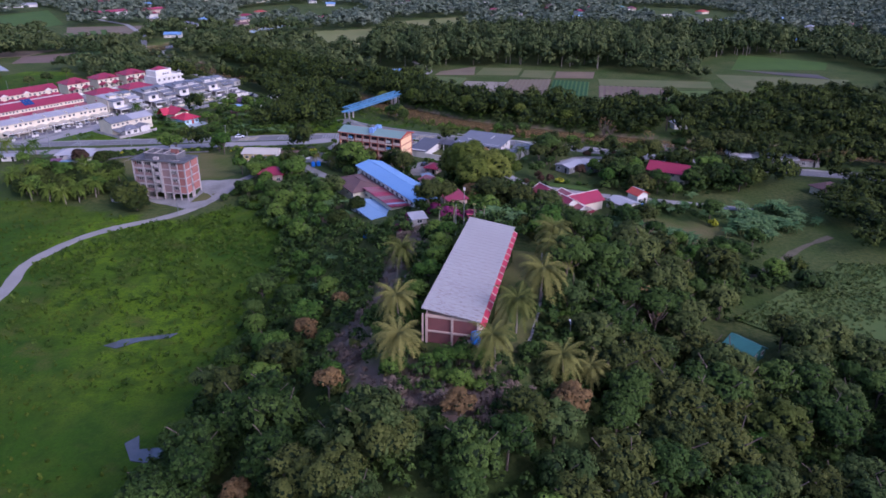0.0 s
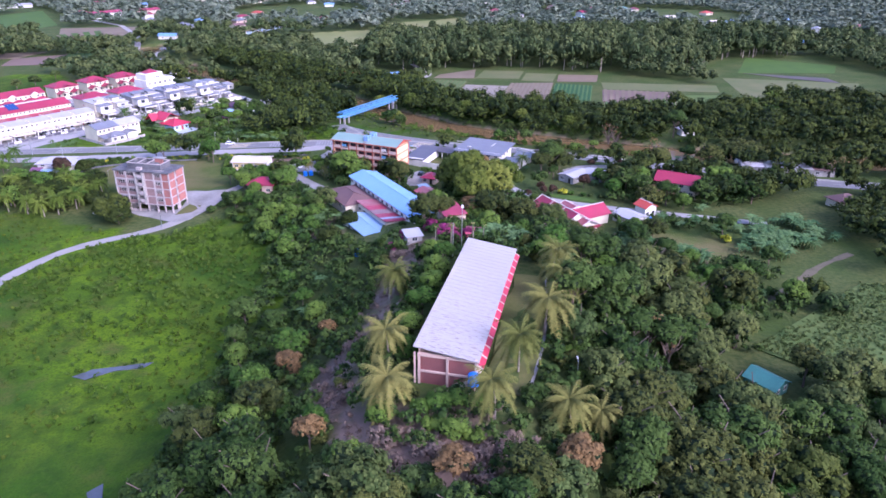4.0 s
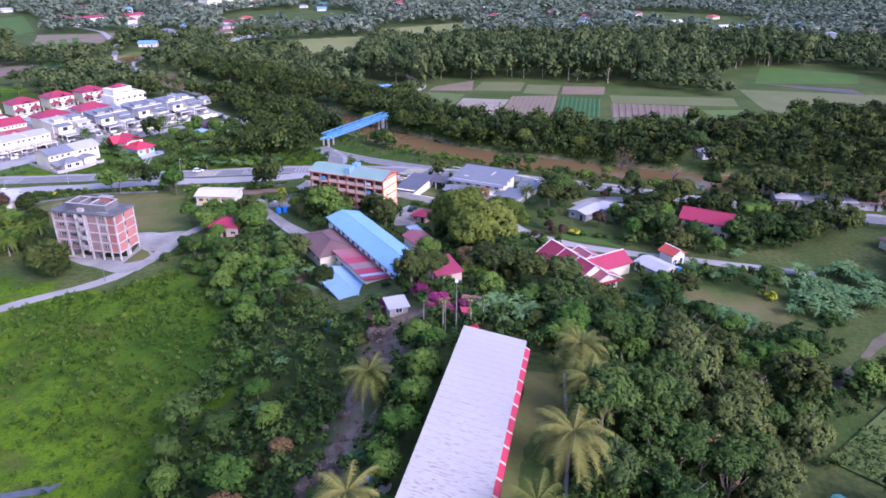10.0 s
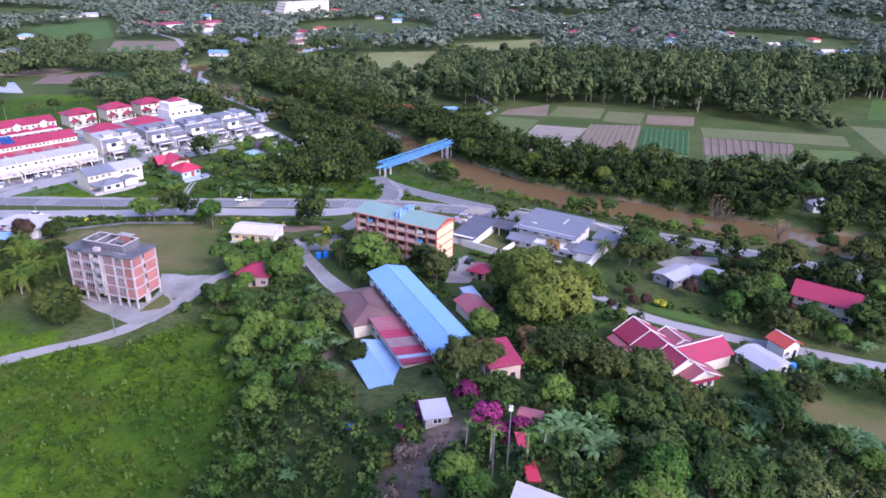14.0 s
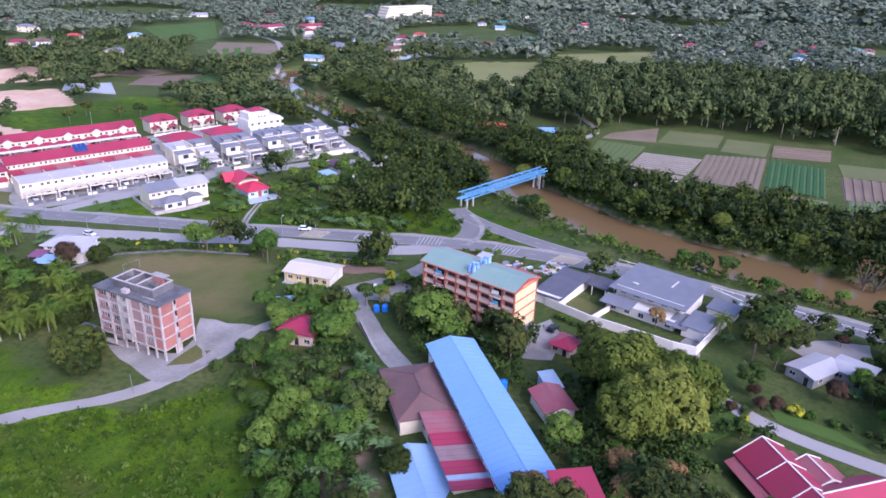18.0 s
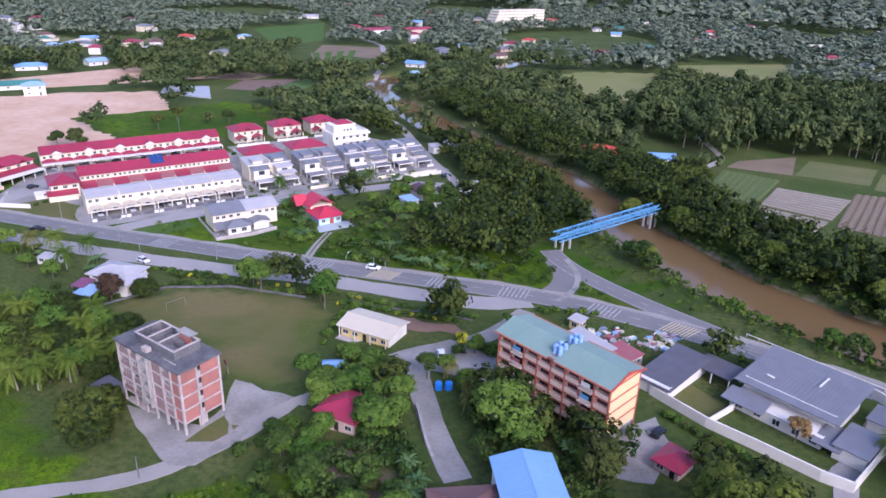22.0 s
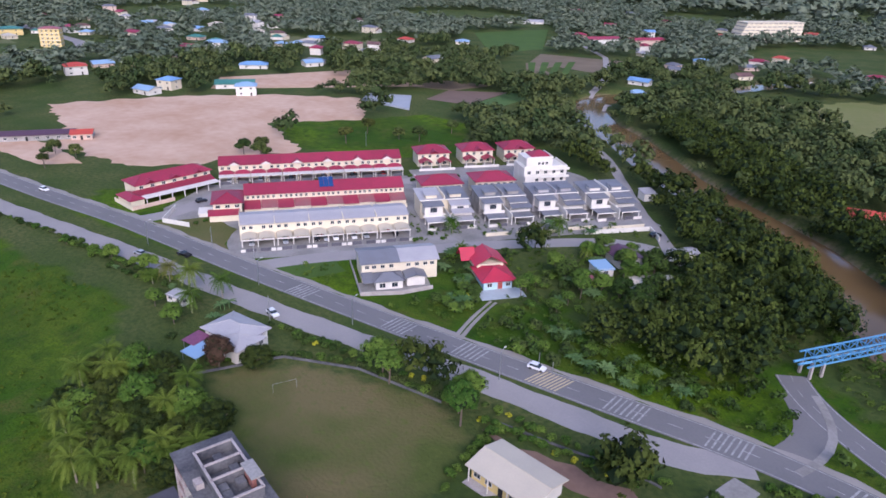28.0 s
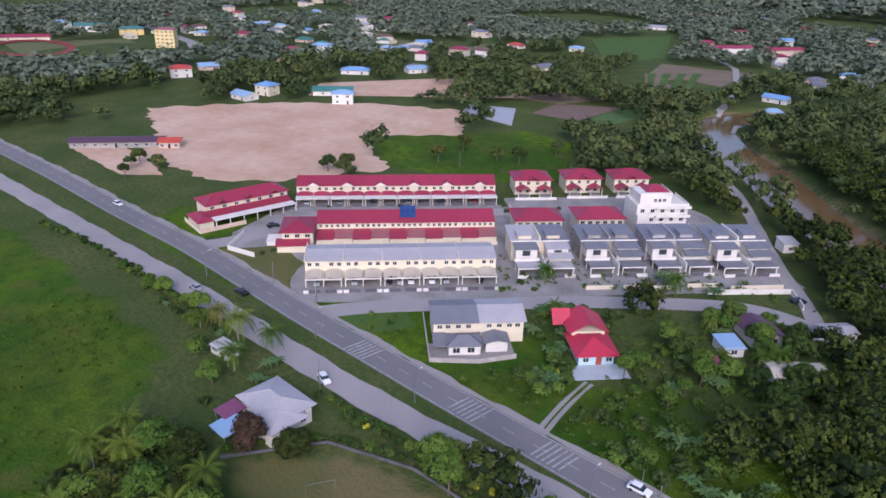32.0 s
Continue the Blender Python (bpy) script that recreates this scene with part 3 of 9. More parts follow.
ROAD = [(-700, 216), (-520, 250), (-409, 274), (-354, 285), (-294, 295), (-254, 303), (-191, 311), (-142, 318.5), (-109, 324), (-77, 329.5), (-58, 333),
        (-44, 334.2), (-33, 334.2), (-15, 333), (7, 330), (29, 325), (64, 314), (90, 303), (128, 288), (160, 281), (260, 262), (420, 250)]
BRIDGEROAD = [(-57.5, 368), (-54, 362), (-47, 356.5), (-38, 351), (-20, 342), (-4, 336), (10, 330)]
LINK = [(-54, 361), (-49, 355), (-46, 349), (-46, 342), (-49, 335)]
SERVICE = [(-640, 205), (-470, 240), (-359, 266), (-308, 276), (-268, 284), (-228, 292), (-190, 298), (-160, 303), (-137, 308), (-115, 314), (-86, 318.5), (-62, 322.5), (-52, 330)]
LANE = [(-193, 313), (-190, 322), (-182, 336), (-168, 357), (-158, 373), (-139, 397), (-126, 411), (-112, 414), (-102, 411)]
LANEB = [(-253, 304), (-250, 313), (-250, 322), (-256, 338), (-252, 354), (-222, 402), (-207, 426), (-190, 452)]
RIVERLANE = [(-108, 412), (-117, 424), (-134, 441), (-155, 466), (-178, 494), (-200, 514), (-225, 548), (-262, 660)]
UBPATH = [(-121, 150), (-123, 176), (-128, 188), (-120, 212), (-108, 223), (-97, 230), (-91, 240), (-85, 254), (-80, 261), (-77, 269), (-72, 276)]
CAMPUS = [(-40, 251), (-46, 257), (-52.5, 266), (-60, 277), (-66, 283), (-63, 292), (-57, 302), (-53, 312), (-51, 324)]
REDLANE = [(24, 288), (22, 278), (26, 268), (40, 258), (56, 252), (80, 246), (110, 238)]
CUTPATH = [(-123, 325), (-127, 336), (-129, 347)]
for nm, line, half, lift, m, lab, wob_ in (
        ("road", ROAD, 4.0, 0.10, ASPHALT, "two-lane asphalt main road with painted markings", 0),
        ("road", BRIDGEROAD, 3.6, 0.09, ASPHALT, "asphalt side road towards the pipe bridge", 0),
        ("road", LINK, 3.4, 0.08, ASPHALT, "short curved asphalt link at the junction", 0),
        ("road", SERVICE, 3.6, 0.07, OLDROAD, "worn grey service road beside the main road", 0.25),
        ("road", LANE, 3.4, 0.08, OLDROAD, "grey estate lane in front of the terraces", 0),
        ("road", LANEB, 3.6, 0.07, OLDROAD, "grey estate lane between terrace rows", 0),
        ("road", RIVERLANE, 2.2, 0.07, OLDROAD, "narrow paved lane along the river", 0.1),
        ("path", UBPATH, 1.9, 0.10, GRAVEL, "pale gravel track across the meadow", 0.2),
        ("road", CAMPUS, 2.6, 0.12, PAVING, "concrete campus drive running downhill", 0.1),
        ("road", REDLANE, 2.0, 0.12, OLDROAD, "curved grey drive past the garden", 0.1)):
    tagged(ribbon(nm, line, half, lift, m, wobble=wob_), lab, nm, kind="structure")
for o in (-0.75, 0.75):
    tagged(ribbon("path", CUTPATH, 0.45, 0.07, GRAVEL, off=o, wobble=0.1), "pale wheel track through long grass", "path", kind="structure")
tagged(ribbon("verge", ROAD, 0.9, 0.09, GRAVEL, off=4.8, wobble=0.4), "dusty gravel road shoulder", "verge", kind="structure")

# road paint
for o in (-3.6, 3.6):
    tagged(ribbon("trim", ROAD, 0.10, 0.13, LINE, off=o), "white painted edge line", "road marking", kind="structure")
for o in (-3.2, 3.2):
    tagged(ribbon("trim", BRIDGEROAD, 0.12, 0.12, LINE, off=o), "white painted edge line", "road marking", kind="structure")
tagged(ribbon("kerb", LINK, 0.9, 0.13, PAVING, off=4.0), "pale concrete kerb round the junction", "kerb", kind="structure")


def dashes(line, lift, length, gap, half, material):
    p = resample(line, 1.0)
    s = np.r_[0, np.cumsum(np.hypot(*np.diff(p, axis=0).T))]
    bm = bmesh.new()
    t = 0
    while t < s[-1] - length:
        a = [np.interp(t, s, p[:, k]) for k in (0, 1)]
        b = [np.interp(t + length, s, p[:, k]) for k in (0, 1)]
        n = np.array([-(b[1] - a[1]), b[0] - a[0]]) / length * half
        slab(bm, [(a[0] - n[0], a[1] - n[1], ground_z(*a) + lift), (b[0] - n[0], b[1] - n[1], ground_z(*b) + lift),
                  (b[0] + n[0], b[1] + n[1], ground_z(*b) + lift), (a[0] + n[0], a[1] + n[1], ground_z(*a) + lift)], 0.03)
        t += length + gap
    return tagged(part("trim", bm, material), "dashed white centre line", "road marking", kind="structure")


dashes(ROAD[1:], 0.14, 3.0, 4.5, 0.09, LINE)
dashes(BRIDGEROAD, 0.13, 2.5, 3.5, 0.08, LINE)


def road_dir(x, y):
    _, leg, _ = seg_dist(np.array([x]), np.array([y]), ROAD)
    a, b = ROAD[leg[0]], ROAD[leg[0] + 1]
    return math.atan2(b[1] - a[1], b[0] - a[0])


# rumble bars across the road, one set at each place
for x, y, n, m in ((-170.8, 313.8, 6, LINE), (-138, 319.2, 6, LINE), (-117.2, 322.8, 6, LINE), (-97.3, 326, 9, YLINE), (-79, 329.2, 7, LINE), (-58.2, 333, 7, LINE),
                   (-32.7, 334.2, 7, LINE), (-13, 333, 9, YLINE)):
    c, s = math.cos(road_dir(x, y)), math.sin(road_dir(x, y))
    bm = bmesh.new()
    for k in range(n):
        u = (k - (n - 1) / 2) * (1.25 if m is LINE else 0.9)
        q = [(u - 0.2, -3.0), (u + 0.2, -3.0), (u + 0.2 + (0.8 if m is LINE else 2.0), 3.0), (u - 0.2 + (0.8 if m is LINE else 2.0), 3.0)]
        slab(bm, [(x + c * a - s * b, y + s * a + c * b, 0.145) for a, b in q], 0.03)
    tagged(part("trim", bm, m), "painted rumble bars across the road", "road marking", kind="structure")

flat("sand", SANDLOT, 0.10, SAND, "levelled bare pinkish sandy building ground", 0.4, 1.3)
flat("pavement", [(-116, 247), (-104, 241.5), (-93, 236.5), (-89, 239), (-85, 254), (-82, 262), (-99, 263), (-96, 256), (-97, 249)], 0.12, PAVING, "bare concrete yard round the unfinished block")
flat("lawn", [(-95.5, 243), (-91, 246), (-88.5, 253), (-93, 254), (-95.5, 248)], 0.16, LAWN, "small grass island beside the unfinished block", 0.2)
flat("pavement", [(-73, 286), (-63, 300), (-50, 297), (-46, 284), (-56, 284), (-65, 285)], 0.1, PAVING, "concrete forecourt between the hall and the hostel", 0.3)
flat("pavement", [(-24, 276), (-12, 291), (-7, 282), (-9, 269), (-16, 266)], 0.1, PAVING, "concrete yard at the end of the hostel", 0.3)
flat("sand", [(-405, 300), (-385, 300), (-340, 306), (-330, 320), (-368, 322), (-392, 316)], 0.09, SAND, "trodden sandy yard by the long shed")
flat("bed", [(-96, 302), (-80, 304.5), (-66, 307.5), (-60, 305), (-70, 300.5), (-84, 300)], 0.06, SOIL, "bare brown garden soil behind a clipped hedge", 0.3, 0.6)
flat("netting", [(-352, 496), (-364, 512), (-341, 528), (-314, 499)], 0.9, NETTING, "grey shade netting over seed beds", 0.9, 0)
flat("lawn", [(8, 112.5), (15.5, 112), (21, 132), (24, 158), (16.8, 158.5), (11.8, 134.5)], 0.3, LAWN, "narrow mown lawn beside the school block", 0.8)
tagged(ribbon("drain", [(15.6, 112), (21.2, 133), (24.2, 159)], 0.28, 0.42, PAVING, off=0.2), "narrow concrete drain along the lawn", "drain", kind="structure")
flat("lawn", [(-191, 316), (-180, 333), (-172, 331), (-176, 318), (-186, 315)], 0.06, BRIGHTGRASS, "empty grassy corner plot")
flat("lawn", [(-246, 309), (-238, 326), (-222, 326), (-214, 316), (-206, 314)], 0.06, LAWN, "rough grassy plot at the estate entrance")
# ---- buildings ----
def walls(parent, x0, x1, y0, y1, z0, z1, material, name="wall"):
    """Four walls as a hollow shell 0.2 m thick with a floor slab on top."""
    bm = bmesh.new()
    t = 0.2
    box(bm, x0, x1, y0, y0 + t, z0, z1)
    box(bm, x0, x1, y1 - t, y1, z0, z1)
    box(bm, x0, x0 + t, y0 + t, y1 - t, z0, z1)
    box(bm, x1 - t, x1, y0 + t, y1 - t, z0, z1)
    box(bm, x0 + t, x1 - t, y0 + t, y1 - t, z1 - 0.15, z1 - 0.02)
    return part(name, bm, material, parent)


def gable_end(parent, x0, x1, y0, y1, z, rise, material, along="x"):
    """The wall triangles under a pitched roof."""
    for k in (0, 1):
        bm = bmesh.new()
        if along == "x":
            a = x0 if k == 0 else x1 - 0.2
            tri = [(a, y0, z), (a, y1, z), (a, (y0 + y1) / 2, z + rise)]
            far = [(a + 0.2, *p[1:]) for p in tri]
        else:
            a = y0 if k == 0 else y1 - 0.2
            tri = [(x0, a, z), (x1, a, z), ((x0 + x1) / 2, a, z + rise)]
            far = [(p[0], a + 0.2, p[2]) for p in tri]
        v, w = [bm.verts.new(p) for p in tri], [bm.verts.new(p) for p in far]
        bm.faces.new(v)
        bm.faces.new(w[::-1])
        for i in range(3):
            bm.faces.new((v[i], w[i], w[(i + 1) % 3], v[(i + 1) % 3]))
        part("gable_wall", bm, material, parent)


def roof(parent, kind, x0, x1, y0, y1, z, rise, material, name="roof", ridge=None):
    bm = bmesh.new()
    if kind == "hip":
        hip(bm, x0, x1, y0, y1, z, rise)
    elif kind == "gable_x":
        gable(bm, x0, x1, y0, y1, z, rise)
    elif kind == "gable_y":
        gable(bm, x0, x1, y0, y1, z, rise, along="y")
    elif kind == "shed":   # rises towards the back
        slab(bm, [(x0, y0, z), (x1, y0, z), (x1, y1, z + rise), (x0, y1, z + rise)], 0.18)
    elif kind == "shed_x":   # rises towards -x
        slab(bm, [(x0, y0, z + rise), (x1, y0, z), (x1, y1, z), (x0, y1, z + rise)], 0.18)
    bmesh.ops.recalc_face_normals(bm, faces=bm.faces)
    ob = part(name, bm, material, parent)
    if ridge:
        bm = bmesh.new()
        if kind == "gable_x":
            box(bm, x0, x1, (y0 + y1) / 2 - 0.15, (y0 + y1) / 2 + 0.15, z + rise - 0.06, z + rise + 0.06)
        elif kind == "gable_y":
            box(bm, (x0 + x1) / 2 - 0.15, (x0 + x1) / 2 + 0.15, y0, y1, z + rise - 0.06, z + rise + 0.06)
        else:
            w, d = x1 - x0, y1 - y0
            m = min(w, d) / 2
            a = (x0 + m, (y0 + y1) / 2, z + rise) if w >= d else ((x0 + x1) / 2, y0 + m, z + rise)
            b = (x1 - m, (y0 + y1) / 2, z + rise) if w >= d else ((x0 + x1) / 2, y1 - m, z + rise)
            beam(bm, a, b, 0.25) if w != d else None
            near_a = [(x0, y0, z), (x0, y1, z)] if w >= d else [(x0, y0, z), (x1, y0, z)]
            near_b = [(x1, y0, z), (x1, y1, z)] if w >= d else [(x0, y1, z), (x1, y1, z)]
            for e, cs in ((a, near_a), (b, near_b)):
                for c in cs:
                    beam(bm, e, c, 0.22)
        part("ridge", bm, ridge, ob)
    return ob


def seams(parent, x0, x1, y0, y1, z0, z1, n, material, along="y"):
    """Raised seams running up a pitched metal sheet from z0 at y0 to z1 at y1 (or along x)."""
    for k in range(n):
        bm = bmesh.new()
        if along == "y":
            c = x0 + (x1 - x0) * (k + 0.5) / n
            beam(bm, (c, y0, z0), (c, y1, z1), 0.09)
        else:
            c = y0 + (y1 - y0) * (k + 0.5) / n
            beam(bm, (x0, c, z0), (x1, c, z1), 0.09)
        part("roof_seam", bm, material, parent)


def posts(parent, pts, z0, z1, w, material, name="post"):
    for x, y in pts:
        bm = bmesh.new()
        box(bm, x - w / 2, x + w / 2, y - w / 2, y + w / 2, z0, z1)
        part(name, bm, material, parent)


def slab_part(parent, name, x0, x1, y0, y1, z0, z1, material, label=""):
    bm = bmesh.new()
    box(bm, x0, x1, y0, y1, z0, z1)
    return part(name, bm, material, parent, label)


def door(parent, x, y, z, w=1.0, h=2.1, material=None, face="y"):
    bm = bmesh.new()
    if face == "y":
        box(bm, x - w / 2, x + w / 2, y - 0.06, y, z, z + h)
    else:
        box(bm, x, x + 0.06, y - w / 2, y + w / 2, z, z + h)
    return part("door", bm, material or DARK, parent)


def simple_house(x, y, rot, w, d, h, wall, roofm, kind, rise, label, z=None, over=0.7, front=3, side=2, name="house", ridge=None, storeys=1, group=""):
    z = ground_z(x, y) if z is None else z
    t = thing(name, x, y, z - 0.3, rot, label, "house", group)
    keep(x, y, w / 2 + 2, d / 2 + 2, rot)
    walls(t, -w / 2, w / 2, -d / 2, d / 2, 0, h + 0.3, wall)
    if kind.startswith("gable"):
        gable_end(t, -w / 2, w / 2, -d / 2, d / 2, h + 0.3, rise * 0.9, wall, kind[-1])
    roof(t, kind, -w / 2 - over, w / 2 + over, -d / 2 - over, d / 2 + over, h + 0.25, rise, roofm, ridge=ridge)
    sh = h / storeys
    for s in range(storeys):
        for k in range(front):
            c = -w / 2 + w * (k + 0.5) / front
            if k == front // 2 and s == 0 and front > 1:
                door(t, c, -d / 2, 0.3)
            else:
                window(t, c, -d / 2, 0.3 + s * sh + 0.9, min(1.6, w / front * 0.6), 1.2)
        for k in range(side):
            window(t, w / 2, -d / 2 + d * (k + 0.5) / side, 0.3 + s * sh + 0.9, 1.3, 1.2, "x")
    return t


# -- long white-roofed school block on the hill --
ROOFWHITE = mat("stained_white_metal_roof", (0.365, 0.338, 0.318), 0.6, (0.32, 0.29, 0.27), 0.10, 0.3, 9, 0.05)
rt = ROOFWHITE.node_tree
rco, rmp, rns, rsx, rg1, rg2, rml, rmx = (rt.nodes.new(n) for n in ("ShaderNodeTexCoord", "ShaderNodeMapping", "ShaderNodeTexNoise", "ShaderNodeSeparateXYZ", "ShaderNodeMapRange", "ShaderNodeMapRange", "ShaderNodeMath", "ShaderNodeMix"))
rmp.inputs["Scale"].default_value = (0.9, 3.2, 1.0)
rns.inputs["Scale"].default_value, rns.inputs["Detail"].default_value = 1.0, 7
rt.links.new(rco.outputs["Object"], rmp.inputs["Vector"]); rt.links.new(rmp.outputs[0], rns.inputs["Vector"]); rt.links.new(rco.outputs["Object"], rsx.inputs[0])
for k, (n, lo, hi, src) in enumerate(((rg1, 0.53, 0.70, rns.outputs[0]), (rg2, 16.0, -20.0, rsx.outputs[1]))):
    n.inputs[1].default_value, n.inputs[2].default_value = lo, hi
    rt.links.new(src, n.inputs[0])
rml.operation = "MULTIPLY"
rt.links.new(rg1.outputs[0], rml.inputs[0]); rt.links.new(rg2.outputs[0], rml.inputs[1])
rmx.data_type = "RGBA"
rmx.inputs["B"].default_value = (0.20, 0.145, 0.135, 1)
rpb = rt.nodes["Principled BSDF"]
rt.links.new(rpb.inputs["Base Color"].links[0].from_socket, rmx.inputs["A"])
rt.links.new(rml.outputs[0], rmx.inputs["Factor"])
rt.links.new(rmx.outputs["Result"], rpb.inputs["Base Color"])
MAROON = mat("maroon_wall", (0.25, 0.09, 0.08), 0.85, (0.17, 0.07, 0.07), 0.6, 0.35, 10, 0.2)
CRIMSON = mat("crimson_awning", (0.45, 0.03, 0.06), 0.5, (0.34, 0.03, 0.06), 0.5, 0.3)
lb = thing("school_block", 6.6, 136.4, 18.0, -12, "long two-storey school block with a stained white metal roof", "school building")
keep(6.6, 136.4, 6.6, 25.5, -12)
LW, LL = 4.9, 23.2
walls(lb, -LW, LW, -LL, LL, 0, 6.25, MAROON)
for lz in (2.9, 6.0):
    slab_part(lb, "floor_band", -LW - 0.25, LW + 0.25, -LL - 0.25, LL + 0.25, lz, lz + 0.35, PALEPINK)
for k in range(3):
    cx = -LW + k * LW
    slab_part(lb, "column", cx - 0.2, cx + 0.2, -LL - 0.3, -LL, 0, 6.6, PALEPINK)
slab_part(lb, "corner_column", -LW - 0.9, -LW - 0.6, -LL - 0.3, -LL, 0, 6.6, PALEPINK)
for k in range(14):
    cy = -LL + (k + 0.5) * 2 * LL / 14
    slab_part(lb, "column", LW, LW + 0.22, cy - 1.76, cy - 1.5, 0, 6.2, PALEPINK)
    window(lb, LW, cy, 3.9, 2.0, 1.4, "x", WHITE, 2)
    window(lb, LW, cy, 0.9, 2.0, 1.4, "x", WHITE, 2)
    bm = bmesh.new()
    slab(bm, [(LW + 0.1, cy - 1.6, 5.9), (LW + 1.3, cy - 1.6, 5.1), (LW + 1.3, cy + 1.2, 5.1), (LW + 0.1, cy + 1.2, 5.9)], 0.08)
    aw = part("awning", bm, CRIMSON, lb, "crimson sloping awning")
    bm = bmesh.new()
    slab(bm, [(LW + 0.1, cy + 1.25, 5.92), (LW + 1.3, cy + 1.25, 5.12), (LW + 1.3, cy + 1.65, 5.12), (LW + 0.1, cy + 1.65, 5.92)], 0.1)
    part("bracket", bm, PALEPINK, aw)
bm = bmesh.new()
slab(bm, [(-LW - 0.9, -LL - 0.6, 8.1), (LW + 0.55, -LL - 0.6, 6.45), (LW + 0.55, LL + 0.6, 6.45), (-LW - 0.9, LL + 0.6, 8.1)], 0.2)
lr = part("roof", bm, ROOFWHITE, lb, "white metal roof with grey stains")
for k in range(30):
    cy = -LL - 0.3 + (k + 0.5) * (2 * LL + 0.6) / 30
    bm = bmesh.new()
    beam(bm, (-LW - 0.9, cy, 8.10), (LW + 0.55, cy, 6.45), 0.05)
    part("roof_seam", bm, ROOFWHITE, lr)
bm = bmesh.new()
slab(bm, [(-LW, -LL - 0.05, 6.6), (LW, -LL - 0.05, 6.3), (LW, -LL + 0.15, 6.3), (-LW, -LL + 0.15, 6.6)], 0.3)
slab(bm, [(-LW - 0.1, -LL, 7.9), (-LW + 0.1, -LL, 7.9), (-LW + 0.1, LL, 7.9), (-LW - 0.1, LL, 7.9)], 1.5)
part("eave_wall", bm, PALEPINK, lb)
bm = bmesh.new()
beam(bm, (1.2, -LL - 1.3, 1.6), (LW + 0.2, -LL - 1.3, 3.0), 0.22)
part("stair_rail", bm, PALEPINK, lb)
for k in range(8):
    slab_part(lb, "step", 1.0 + k * 0.5, 1.5 + k * 0.5, -LL - 1.9, -LL - 0.25, 1.0 + 0.22 * k, 1.35 + 0.22 * k, PALEPINK)
tank = thing("water_tank", 6.1, 111.2, ground_z(6.1, 111.2), 0, "bright blue plastic water tank on a stand beside the school block", "water tank")
bm = bmesh.new(); cyl(bm, 0, 0, 2.2, 4.2, 0.95, 0.9, 20); cyl(bm, 0, 0, 4.2, 4.5, 0.9, 0.35, 20); part("tank_body", bm, BLUETANK, tank)
posts(tank, [(-0.6, -0.6), (0.6, -0.6), (0.6, 0.6), (-0.6, 0.6)], -0.5, 2.2, 0.15, METAL, "leg")

# -- unfinished five-level block --
ROUGHPINK = mat("rough_pinkish_render", (0.31, 0.20, 0.185), 0.9, (0.20, 0.135, 0.13), 0.5, 0.45, 10, 0.3)
ub = thing("unfinished_block", -106.35, 251.8, -2.5, -11, "unfinished concrete apartment block with bare red brick infill", "apartment block")
keep(-106.35, 251.8, 12.5, 7, -11)
UL, UW, UH = 10.5, 4.6, 3.0
NL = 5
for f in range(NL + 1):
    z = f * UH if f else -0.1
    o = 0.55 if f == NL else 0.15
    slab_part(ub, "floor_slab", -UL - o, UL + o, -UW - o, UW + o, z, z + (0.4 if f == NL else 0.35), DARKCONC if f == NL else UBSLAB)
